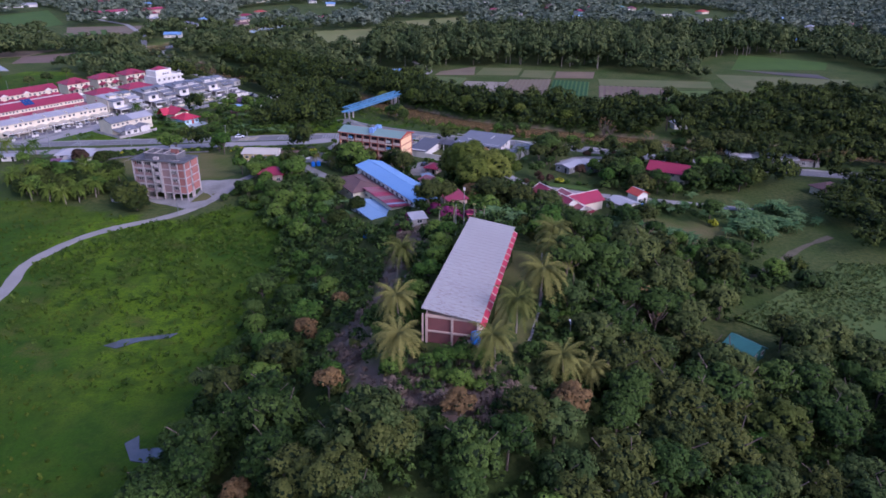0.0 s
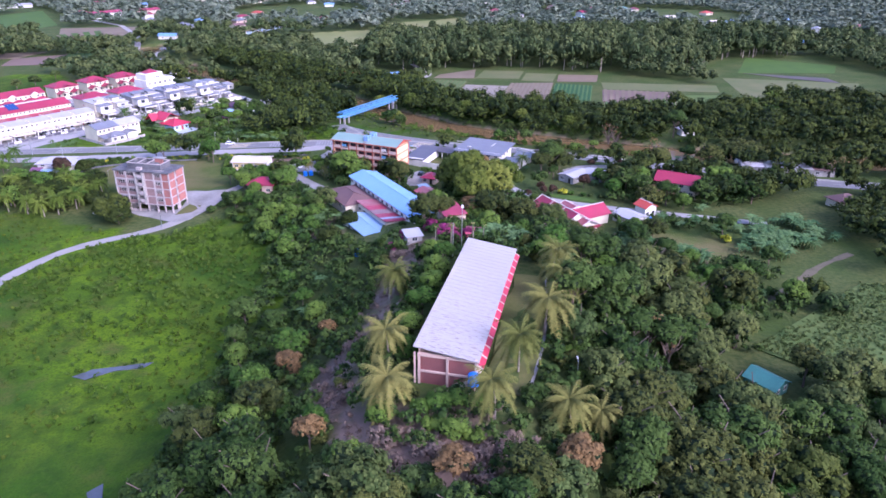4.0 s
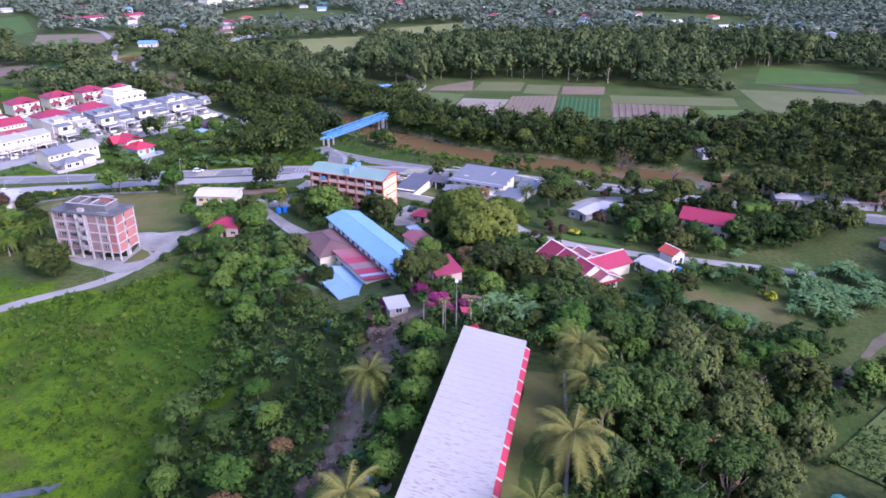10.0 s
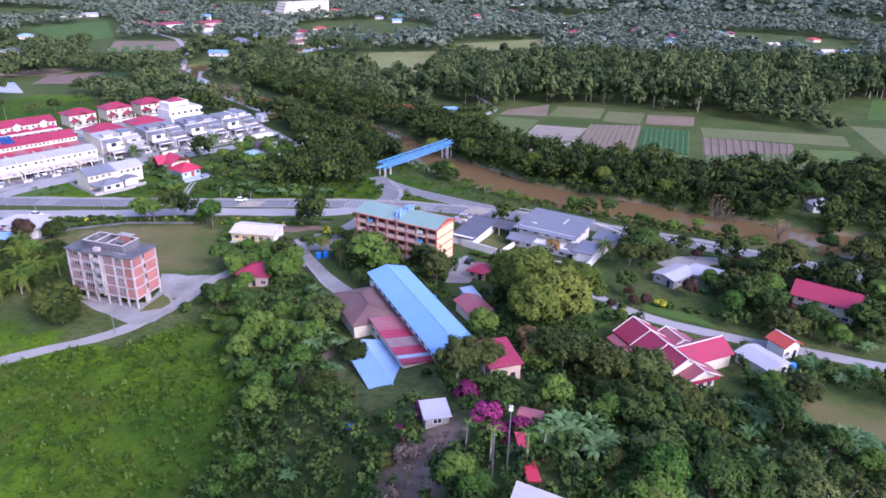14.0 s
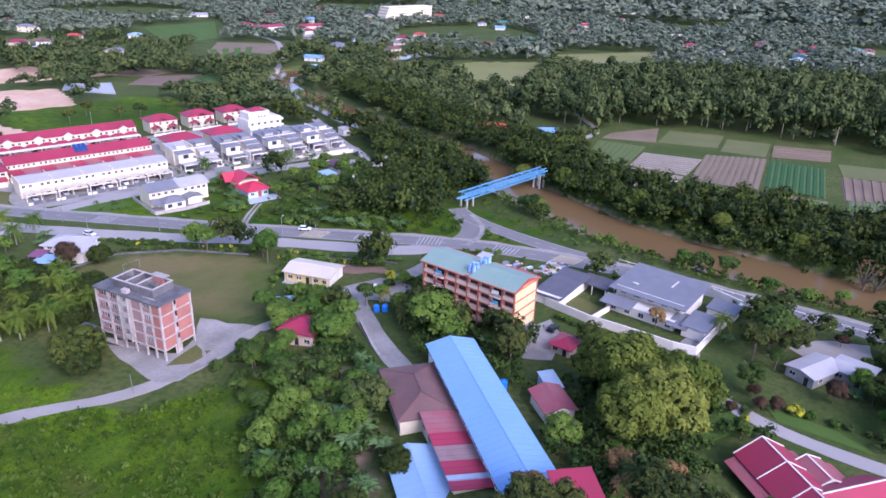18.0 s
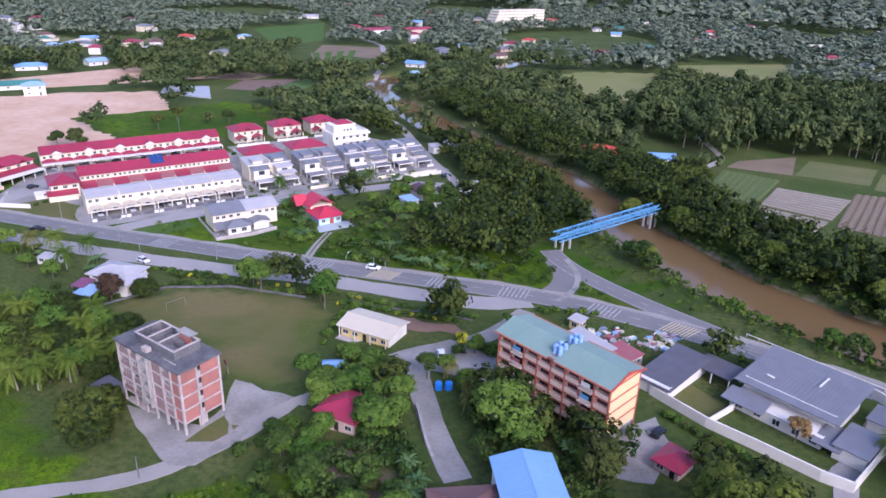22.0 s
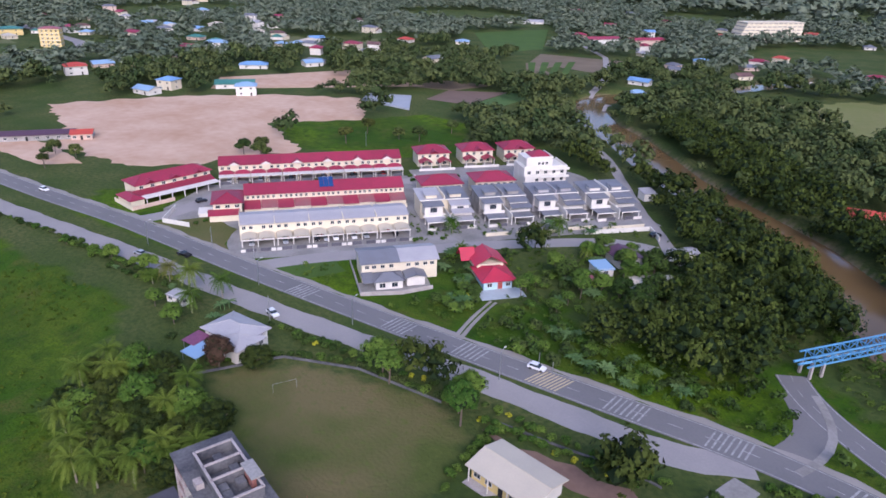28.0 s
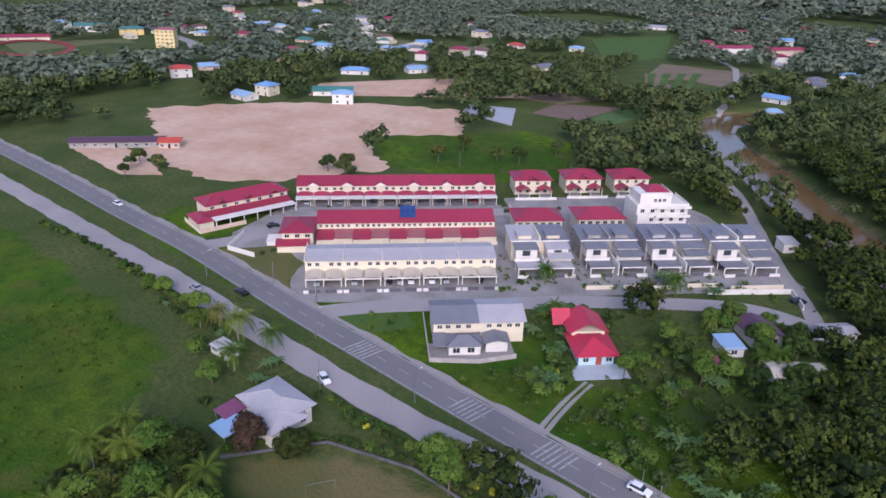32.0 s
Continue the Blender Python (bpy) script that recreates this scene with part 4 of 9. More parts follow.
for f in range(NL):
    z0, z1 = f * UH + (0.25 if f == 0 else 0.35), (f + 1) * UH
    for cx in (-UL, -6.3, -2.6, 1.0, 4.6, 7.6, UL):
        for cy in (-UW, UW):
            slab_part(ub, "column", cx - 0.22, cx + 0.22, cy - 0.22, cy + 0.22, z0, z1, UBSLAB)
    for cx in (-UL, UL):
        slab_part(ub, "column", cx - 0.2, cx + 0.2, -0.9, -0.5, z0, z1, UBSLAB)
    if f == 0:
        for cx in (-7, 0.5):
            slab_part(ub, "ground_wall", cx - 1.4, cx + 1.4, -2.5, 2.5, z0, z1, CONCRETE)
        slab_part(ub, "ground_wall", UL - 0.35, UL - 0.15, -1.2, 0.8, z0, z1, UBSLAB)
        continue
    # long front and back: brick panels with window strips
    for a, b, brick in ((-10.2, -6.6, 1), (-6.0, -2.9, 0), (1.3, 4.3, 1), (4.9, 7.3, 0), (7.9, 10.2, 1)):
        for yy in (-UW, UW - 0.2):
            slab_part(ub, "brick_panel", a, b, yy, yy + 0.2, z0, z0 + (1.0 if not brick else (1.0 if a < 0 else z1 - z0)), BRICK if brick and a > 5 else ROUGHPINK)
            if not brick or a < 0:
                slab_part(ub, "lintel", a, b, yy, yy + 0.2, z1 - 0.45, z1, CONCRETE)
                for k in range(4):
                    c = a + (b - a) * (k + 0.5) / 4
                    slab_part(ub, "mullion", c - 0.07, c + 0.07, yy, yy + 0.15, z0 + 1.0, z1 - 0.45, UBSLAB)
    slab_part(ub, "stair_wall", -2.4, -2.15, -UW - 0.9, -UW + 2.5, z0 - 0.3, z1, CONCRETE)
    slab_part(ub, "stair_wall", 0.5, 0.75, -UW - 0.9, -UW + 2.5, z0 - 0.3, z1, CONCRETE)
    slab_part(ub, "stair_landing", -2.15, 0.5, -UW - 0.8, -UW + 2.4, z0 + 0.9, z0 + 1.15, CONCRETE)
    slab_part(ub, "stair_parapet", -1.2, 0.5, -UW - 0.95, -UW - 0.8, z0 + 0.6, z0 + 1.8, UBSLAB)
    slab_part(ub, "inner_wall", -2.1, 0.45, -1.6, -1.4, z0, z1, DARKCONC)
    # end walls with a slit of small openings
    for sx in (-1, 1):
        e0, e1 = (UL - 0.2, UL) if sx > 0 else (-UL, -UL + 0.2)
        slab_part(ub, "brick_panel", e0, e1, -UW + 0.3, -1.0, z0, z1, BRICK)
        slab_part(ub, "brick_panel", e0, e1, 0.3, UW - 0.3, z0, z1, BRICK)
        slab_part(ub, "brick_panel", e0, e1, -0.45, 0.25, z0, z0 + 1.2, UBSLAB)
    # black sheets added behind the front, painting the shade within its openings
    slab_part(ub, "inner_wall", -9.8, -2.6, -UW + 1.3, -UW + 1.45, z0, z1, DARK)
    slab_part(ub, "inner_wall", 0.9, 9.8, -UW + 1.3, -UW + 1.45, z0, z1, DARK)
zt = NL * UH + 0.4
for a, b, c, d in ((-6.5, 6.6, -2.6, -2.4), (-6.5, 6.6, 3.4, 3.6), (-6.5, -6.3, -2.4, 3.4), (6.4, 6.6, -2.4, 3.4), (1.0, 1.2, -2.4, 3.4), (-2.6, -2.4, -2.4, 3.4)):
    slab_part(ub, "roof_wall", a, b, c, d, zt, zt + 1.9, DARKCONC)
    slab_part(ub, "coping", a - 0.1, b + 0.1, c - 0.1, d + 0.1, zt + 1.9, zt + 2.1, UBSLAB)
for cx, cy in ((2.5, -1.2), (4.4, -1.2), (2.5, 1.5), (-4.5, 0.5), (-0.8, 1.8)):
    slab_part(ub, "roof_block", cx - 0.8, cx + 0.8, cy - 0.7, cy + 0.7, zt, zt + 1.2, DARKCONC)
slab_part(ub, "roof_brick", 1.3, 4.2, 2.6, 3.3, zt, zt + 2.6, BRICK)
slab_part(ub, "roof_slab", 0.8, 5.2, 2.2, 4.2, zt + 2.6, zt + 2.8, CONCRETE)
slab_part(ub, "tank_box", -1.9, -0.2, -4.4, -3.2, zt, zt + 1.0, UBSLAB)
slab_part(ub, "pipe", 4.2, 8.2, -3.6, -3.45, zt + 0.1, zt + 0.25, UBSLAB)

# -- orange hostel block --
ob_ = thing("hostel_block", -30.8, 285.6, ground_z(-30.8, 285.6) - 0.4, -22.2, "five-level orange and pink hostel block with a green metal roof", "apartment block")
keep(-30.8, 285.6, 17, 8, -22.2)
HL, HW, HH = 14.1, 5.15, 2.85
OZ = 14.6 + 0.4 - ground_z(-30.8, 285.6)
FL0 = OZ - 4 * HH - 0.2
ORANGERED = mat("orange_red_paint", (0.44, 0.13, 0.08), 0.7, (0.33, 0.11, 0.075), 0.4, 0.3, 10)
for f in range(5):
    z = FL0 + f * HH
    slab_part(ob_, "floor_band", -HL - 0.1, HL + 0.1, -HW - 0.1, HW + 0.1, z - 0.3, z + 0.05, ORANGERED if f else CONCRETE)
HOSTELCREAM = mat("pinkish_cream_paint", (0.66, 0.50, 0.40), 0.75, (0.50, 0.38, 0.31), 0.4, 0.3, 10)
walls(ob_, -HL + 0.1, HL - 0.1, -HW + 0.9, HW - 0.05, FL0, OZ, HOSTELCREAM)
slab_part(ob_, "end_wall", HL - 0.2, HL + 0.06, -HW + 0.15, HW - 0.15, FL0, OZ, PEACH, "peach painted end wall")
slab_part(ob_, "end_wall", -HL - 0.06, -HL + 0.2, -HW + 0.15, HW - 0.15, FL0, OZ, PEACH)
for f in range(1, 5):
    slab_part(ob_, "end_band", HL + 0.06, HL + 0.14, -HW, HW, FL0 + f * HH - 0.35, FL0 + f * HH, ORANGERED)
bays = [(-HL + 2 * HL * k / 8) for k in range(9)]
for k, c in enumerate(bays):
    bm = bmesh.new()
    box(bm, c - 0.18, c + 0.18, -HW - 0.14, -HW + 0.25, 0, OZ)
    part("column", bm, ORANGERED, ob_)
    bm = bmesh.new()
    box(bm, c - 0.18, c + 0.18, HW - 0.15, HW + 0.14, 0, OZ)
    part("column", bm, ORANGERED, ob_)
for f in range(4):
    z = FL0 + f * HH
    for k in range(8):
        a, b = bays[k] + 0.2, bays[k + 1] - 0.2
        if k in (1, 6):
            slab_part(ob_, "balcony_slab", a, b, -HW - 0.7, -HW + 0.9, z - 0.1, z + 0.1, PALEPINK)
            for j in range(7):
                slab_part(ob_, "balcony_bar", a + (b - a) * j / 6 - 0.03, a + (b - a) * j / 6 + 0.03, -HW - 0.7, -HW - 0.64, z + 0.1, z + 1.0, WHITE)
            slab_part(ob_, "balcony_rail", a, b, -HW - 0.72, -HW - 0.62, z + 1.0, z + 1.08, WHITE)
            slab_part(ob_, "laundry", a + 0.5, b - 0.6, -HW - 0.45, -HW - 0.4, z + 1.0, z + 1.9, [BLUESTEEL, WHITE, DARK, PINKROOF][(f + k) % 4], "clothes drying on a line")
            # thin black panel on the solid wall, painted shade of a balcony doorway
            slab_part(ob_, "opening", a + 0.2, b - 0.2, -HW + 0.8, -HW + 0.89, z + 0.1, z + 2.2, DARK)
        else:
            slab_part(ob_, "parapet", a, b, -HW - 0.08, -HW + 0.1, z + 0.05, z + 1.0, HOSTELCREAM)
            window(ob_, (a + b) / 2, -HW + 0.9, z + 0.95, b - a - 0.4, 1.35, "y", REDPAINT, 3)
for k in range(0, 9, 1):
    slab_part(ob_, "stilt", bays[k] - 0.15, bays[k] + 0.15, -0.15, 0.15, 0, FL0, CONCRETE)
slab_part(ob_, "ground_wall", -HL + 1, HL - 5, 0.5, 0.7, 0, FL0, PALEPINK)
slab_part(ob_, "apron", -HL - 1.2, HL + 2.2, -HW - 1.2, HW + 1.2, -0.3, 0.16, PAVING)
for sx0, sx1 in ((-HL - 0.7, -0.8), (0.9, HL + 0.7)):
    bm = bmesh.new()
    gable(bm, sx0, sx1, -HW - 0.8, HW + 0.8, OZ + 0.1, 1.7)
    gr = part("roof", bm, GREENROOF, ob_, "green metal roof")
    n = 22
    for k in range(n):
        c = sx0 + (sx1 - sx0) * (k + 0.5) / n
        bm = bmesh.new()
        beam(bm, (c, -HW - 0.8, OZ + 0.12), (c, 0, OZ + 1.82), 0.06)
        part("roof_seam", bm, GREENROOF, gr)
    bm = bmesh.new()
    for s in (-1, 1):
        beam(bm, (sx0, s * (HW + 0.85), OZ + 0.02), (sx1, s * (HW + 0.85), OZ + 0.02), 0.3)
    part("fascia", bm, ORANGERED, gr)
gable_end(ob_, -HL, HL, -HW, HW, OZ, 1.6, ORANGERED)
bm = bmesh.new()
for s in (-1, 1):
    beam(bm, (HL + 0.72, s * (HW + 0.8), OZ + 0.05), (HL + 0.72, 0, OZ + 1.75), 0.3)
part("barge_board", bm, ORANGEROOF, ob_)
slab_part(ob_, "roof_deck", -0.8, 0.9, -HW, HW, OZ - 0.1, OZ + 0.2, CONCRETE)
for cy in (-3.6, -1.9, 1.4, 3.1):
    for cx in (-0.45, 0.75):
        bm = bmesh.new()
        cyl(bm, cx, cy, OZ + 0.6, OZ + 2.4, 0.55, 0.52, 14)
        cyl(bm, cx, cy, OZ + 2.4, OZ + 2.6, 0.52, 0.2, 14)
        part("roof_tank", bm, PALETANK, ob_, "pale blue water tank")
slab_part(ob_, "tank_stand", -1.1, 1.4, -4.4, 3.9, OZ + 0.2, OZ + 0.6, METAL)

# -- campus halls under blue, brown and red roofs --
def hall(x, y, rot, w, l, zr, rise, roofm, wallm, label, kind="gable_y", ridge=None, name="hall", stripes=()):
    z0 = ground_z(x, y) - 2.0
    t = thing(name, x, y, z0, rot, label, "building")
    keep(x, y, w / 2 + 2.6, l / 2 + 2.6, rot)
    h = zr - z0
    walls(t, -w / 2 + 0.6, w / 2 - 0.6, -l / 2 + 0.6, l / 2 - 0.6, 0, h, wallm)
    if kind.startswith("gable"):
        gable_end(t, -w / 2 + 0.6, w / 2 - 0.6, -l / 2 + 0.6, l / 2 - 0.6, h, rise * 0.85, wallm, "y")
    r = roof(t, kind, -w / 2, w / 2, -l / 2, l / 2, h, rise, roofm, ridge=ridge)
    n = int(l / 1.5)
    for k in range(n):
        c = -l / 2 + l * (k + 0.5) / n
        if kind == "gable_y":
            for s in (-1, 1):
                bm = bmesh.new()
                beam(bm, (s * w / 2, c, h + 0.02), (0, c, h + rise + 0.02), 0.06)
                part("roof_seam", bm, roofm, r)
        elif kind == "shed_x":
            bm = bmesh.new()
            beam(bm, (-w / 2, c, h + rise + 0.02), (w / 2, c, h + 0.02), 0.06)
            part("roof_seam", bm, roofm, r)
    for k in range(int(l / 3.5)):
        c = -l / 2 + l * (k + 0.5) / int(l / 3.5)
        window(t, w / 2 - 0.6, c, h - 2.0, 1.8, 1.2, "x")
        window(t, -w / 2 + 0.6, c, h - 2.0, 1.8, 1.2, "w")
    for a, b, m in stripes:
        bm = bmesh.new()
        slab(bm, [(-w / 2 - 0.01, a, h + rise + 0.035), (w / 2 + 0.01, a, h + 0.035), (w / 2 + 0.01, b, h + 0.035), (-w / 2 - 0.01, b, h + rise + 0.035)], 0.03)
        part("roof_sheet", bm, m, r)
    return t


hall(-17.5, 233.8, 31.4, 11, 49, 10.7, 1.4, BLUEROOF, WHITE, "long hall with a bright blue metal roof", ridge=BLUEROOF)
hall(-32.3, 237.6, 31.4, 12.2, 18.5, 8.6, 1.8, BROWNROOF, CREAM, "hall under a weathered brown hipped roof", "hip", BROWNROOF)
PINKGREY = mat("greyed_roof_sheet", (0.26, 0.19, 0.19), 0.6, (0.20, 0.12, 0.12), 0.4, 0.4)
CYANSHEET = mat("pale_blue_sheet", (0.34, 0.44, 0.55), 0.5, None, 0.4, 0.3)
hall(-20.4, 222.6, 31.4, 8.2, 21.5, 8.6, 0.9, REDMETAL, CREAM, "low wing with a patched red metal roof", "shed_x",
     stripes=((4.2, 10.75, PINKROOF), (-3.6, 0.4, PINKGREY), (-8.6, -7.2, CYANSHEET)))
hall(-23.6, 212.5, 31.4, 9, 21, 7.6, 1.0, PALEBLUE, WHITE, "wing with a pale blue metal roof", ridge=PALEBLUE)
simple_house(1.5, 212.5, 25, 6.5, 8.5, 4.2, PALEPINK, REDMETAL, "shed", 0.9, "small annex with a crimson sheet roof beside the hall", over=0.5, front=2, name="annex")
hall(-18, 199, 31.4, 8, 7, 7.0, 0.5, DARKGREY, CONCRETE, "lean-to with a dark grey metal roof", "shed_x")
simple_house(-67.8, 259.5, -3, 8.4, 7.8, 3.6, PALEPINK, REDMETAL, "hip", 1.7, "small pink bungalow with a red hipped roof", over=0.8, ridge=REDMETAL, front=3)
yh = simple_house(-81.3, 293.7, -2, 13.6, 8.6, 3.2, YELLOWP, CREAMROOF, "gable_x", 1.2, "yellow bungalow with a cream metal roof and tiled porch", over=0.9, front=5, ridge=CREAMROOF)
slab_part(yh, "porch_floor", -7.2, 7.2, -6.3, -4.3, 0, 0.42, SLABWHITE, "pale tiled porch")
posts(yh, [(-6.6, -5.3), (-2.2, -5.3), (2.2, -5.3), (6.6, -5.3)], 0.3, 3.4, 0.18, WHITE)
slab_part(yh, "end_screen", 6.8, 7.0, -4.3, 4.3, 0.3, 3.4, WHITE)

# -- white modern house with slate roofs --
def wall_run(name, pts, h, material, label, w=0.25, z=None):
    t = thing(name, pts[0][0], pts[0][1], ground_z(*pts[0]) if z is None else z, 0, label, "wall")
    for (ax, ay), (bx, by) in zip(pts[:-1], pts[1:]):
        bm = bmesh.new()
        n = Vector((-(by - ay), bx - ax, 0)).normalized() * w / 2
        o = Vector((pts[0][0], pts[0][1], 0))
        a, b = Vector((ax, ay, h)) - o, Vector((bx, by, h)) - o
        slab(bm, [a - n, b - n, b + n, a + n], h + 0.8)
        part("panel", bm, material, t)
    return t


mh = thing("modern_house", 15, 309, ground_z(15, 309) - 0.3, -24, "large white modern house with slate-grey pitched roofs", "house")
keep(15, 309, 14, 14, -24)
walls(mh, -9.6, 9.6, -5, 10, 0, 5.6, WHITE)
walls(mh, -9.6, 9.6, -10.5, -5, 0, 3.0, WHITE, "porch_wall")
roof(mh, "shed", -11, 11, -7.5, 11.5, 5.4, 1.2, GREYROOF, ridge=None)
roof(mh, "shed", -11, -2, -12.4, -7.6, 2.9, 0.9, GREYROOF, "porch_roof")
roof(mh, "shed", 8, 13.5, -12.5, -4, 2.8, 0.5, GREYROOF, "porch_roof")
slab_part(mh, "skylight", -6.5, -4.8, -2, -1.5, 6.0, 6.3, WHITE)
slab_part(mh, "roof_bar", 3, 3.4, 2, 7, 6.4, 6.55, WHITE)
for c in (-7.5, -3.5, 0.5, 4.5, 8):
    window(mh, c, -5, 3.6, 1.8, 1.3)
    window(mh, c, -10.5, 0.9, 1.6, 1.5)
for c in (-3, 1, 5):
    window(mh, 9.6, c, 3.4, 1.6, 1.4, "x")
for k in range(24):
    bm = bmesh.new()
    c = -11 + 22 * (k + 0.5) / 24
    beam(bm, (c, -7.5, 5.43), (c, 11.5, 6.63), 0.06)
    part("roof_seam", bm, GREYROOF, mh)
ga = thing("garage", -10.8, 308, ground_z(-10.8, 308) - 0.2, -22, "white garage with a dark slate roof", "garage")
keep(-10.8, 308, 6, 11, -22)
walls(ga, -3.9, 3.9, -9, 8.6, 0, 3.4, WHITE)
roof(ga, "shed", -4.6, 4.6, -9.6, 9.4, 3.3, 0.9, DARKGREY)
gb2 = thing("carport", -1.5, 313, 0, -24, "open carport with a dark slate roof", "carport")
keep(-1.5, 313, 5, 4, -24)
roof(gb2, "shed", -4.5, 4.5, -3, 3.4, 3.0, 0.6, DARKGREY)
posts(gb2, [(-4.2, -2.7), (0, -2.7), (4.2, -2.7), (-4.2, 3.1), (0, 3.1), (4.2, 3.1)], -0.2, 3.0, 0.25, WHITE)
wall_run("garden_wall", [(-14.5, 299.5), (-2, 292.8), (8, 289.5), (19, 285.5), (24.5, 284.5), (30, 297), (38.5, 315), (31, 321)], 2.5, WHITE, "white rendered garden wall round the modern house", 0.4, z=0)
wall_run("garden_wall", [(-2, 293), (3, 302)], 1.8, WHITE, "white rendered inner garden wall", z=0)
flat("lawn", [(-13, 300), (-3, 295), (1.5, 303), (-7, 308)], 0.07, LAWN, "small walled lawn")
flat("pavement", [(20, 287), (25, 286), (38, 314), (32, 319), (27, 302)], 0.05, PAVING, "paved yard within the white wall")
for cx, cy, r_, sx, sy, h in ((26, 297, -24, 3, 9, 3.2), (33, 309, -24, 3.5, 6, 2.6)):
    t = thing("outhouse", cx, cy, 0, r_, "white flat-roofed outhouse with a slate roof", "outhouse")
    walls(t, -sx, sx, -sy / 2, sy / 2, -0.2, h, WHITE)
    roof(t, "shed", -sx - 0.4, sx + 0.4, -sy / 2 - 0.4, sy / 2 + 0.4, h, 0.5, GREYROOF)
    keep(cx, cy, sx + 1, sy / 2 + 1, r_)

# -- red-roofed garden houses --
rh = thing("red_roof_house", 41, 238, ground_z(41, 238) - 0.4, 0, "sprawling house with several crimson gabled roofs and white ridges", "house")
keep(41, 238, 16, 15, 0)
for cx, cy, w, d, h, rise, r_, al, over, rm in ((38.5, 236.5, 10, 20, 3.9, 3.2, 28, "y", 0.5, REDMETAL), (47.5, 236.8, 14, 7.6, 3.8, 2.6, 32, "x", 0.6, REDMETAL),
                                               (45.2, 228.6, 7.2, 6, 3.6, 1.9, 28, "y", 0.7, PINKROOF), (43.2, 242, 6, 6, 3.8, 1.6, 28, "y", 0.5, PINKROOF)):
    m = new("wing")
    m.parent = rh
    m.matrix_local = pose(cx - 41, cy - 238, 0, 0, 0, r_)
    walls(m, -w / 2, w / 2, -d / 2, d / 2, 0, h, CREAM)
    gable_end(m, -w / 2, w / 2, -d / 2, d / 2, h, rise * 0.9, WHITE, al)
    rf = roof(m, "gable_" + al, -w / 2 - over, w / 2 + over, -d / 2 - over, d / 2 + over, h, rise, rm, ridge=WHITE)
    if al == "y":
        # white cappings down both slopes and along the eaves
        for c in ((-d / 2 - over, -d / 6, d / 6, d / 2 + over) if d > 10 else (-d / 2 - over, d / 2 + over)):
            for sx in (-1, 1):
                bm = bmesh.new(); beam(bm, (0, c, h + rise + 0.04), (sx * (w / 2 + over), c, h + 0.04), 0.2); part("roof_capping", bm, WHITE, rf)
        for sx in (-1, 1):
            bm = bmesh.new()
            x0, x1 = sx * (w / 2 + 0.2), sx * (w / 2 + 2.6)
            slab(bm, [(x0, -d / 2, h - 0.25), (x1, -d / 2, h - 1.05), (x1, d / 2, h - 1.05), (x0, d / 2, h - 0.25)], 0.12)
            bmesh.ops.recalc_face_normals(bm, faces=bm.faces)
            part("skirt_roof", bm, PINKROOF, m, "faded pink skirt roof")
    if w < 8 and cy < 230:
        for k in range(7):
            c = -2.7 + 0.9 * k
            slab_part(m, "lattice_bar", c - 0.08, c + 0.08, -d / 2 - 0.12, -d / 2, h - 0.2, h + 1.7 * (1 - abs(c) / 3.6), WHITE)
        slab_part(m, "fascia", -w / 2 - 0.7, w / 2 + 0.7, -d / 2 - 0.75, -d / 2 - 0.65, h - 0.9, h - 0.1, REDMETAL)
        for c in (-2.2, 0, 2.2):
            window(m, c, -d / 2, 1.0, 1.4, 1.4)
    for c in (-d / 3, 0, d / 3):
        window(m, w / 2, c, 1.0, 1.4, 1.3, "x")
simple_house(88.5, 270, -28, 15, 9, 5.2, CREAM, REDMETAL, "gable_x", 2.6, "two-storey house with a crimson gabled roof", over=1.0, front=4, storeys=2, ridge=REDMETAL)
simple_house(63, 238, 35, 7, 9, 2.8, WHITE, PALEGREY, "gable_y", 1.0, "small white garden house with a pale metal roof", over=0.5, front=2)
simple_house(70, 245.5, 30, 5, 5, 3.6, WHITE, ORANGEROOF, "gable_y", 1.6, "small white house with an orange gabled roof", over=0.6, front=2, ridge=WHITE)
simple_house(-6, 245, 31, 6, 8, 3.4, WHITE, PINKROOF, "gable_y", 1.2, "white cottage with a faded red roof", over=0.6, front=2)
simple_house(-7.5, 253.5, 31, 3.2, 5.5, 3.0, LIGHTBLUE, CYANSHEET, "shed", 0.6, "small hut with a pale blue sheet roof", over=0.3, front=1)
simple_house(-6.3, 275.5, -22, 5, 6, 2.6, PALEPINK, REDMETAL, "hip", 1.4, "small pavilion with a red hipped roof", over=0.7, front=2)
simple_house(51, 284, -45, 7, 11, 2.8, CONCRETE, PALEGREY, "gable_y", 0.8, "open-fronted workshop with a weathered metal roof", over=0.5, front=2)
simple_house(60, 286, -30, 8, 8, 2.8, CONCRETE, PALEGREY, "gable_x", 0.8, "workshop with a pale grey metal roof", over=0.5, front=2)
flat("pavement", [(48, 296), (55, 303), (68, 304), (66, 290), (56, 288)], 0.06, GRAVEL, "pale gravel yard beside the road")
simple_house(70, 141, -52, 7.0, 5.6, 2.4, TEALROOF, TEALROOF, "gable_x", 1.7, "small farm shed with a teal metal roof", over=0.4, front=1, name="shed")
simple_house(-31, 311.5, -32, 12, 5, 2.8, CONCRETE, PALEGREY, "shed", 0.4, "long shed with a pale grey metal roof", over=0.4, front=3, name="shed")
simple_house(-22.5, 311, -32, 7, 5, 2.6, CONCRETE, PINKROOF, "shed", 0.4, "shed with rusty red roof sheets", over=0.3, front=2, name="shed")
simple_house(-36.5, 321.5, -20, 3, 3, 2.8, YELLOWP, PALEGREY, "shed", 0.3, "tiny guard hut with a flat roof", over=0.5, front=1, name="hut")
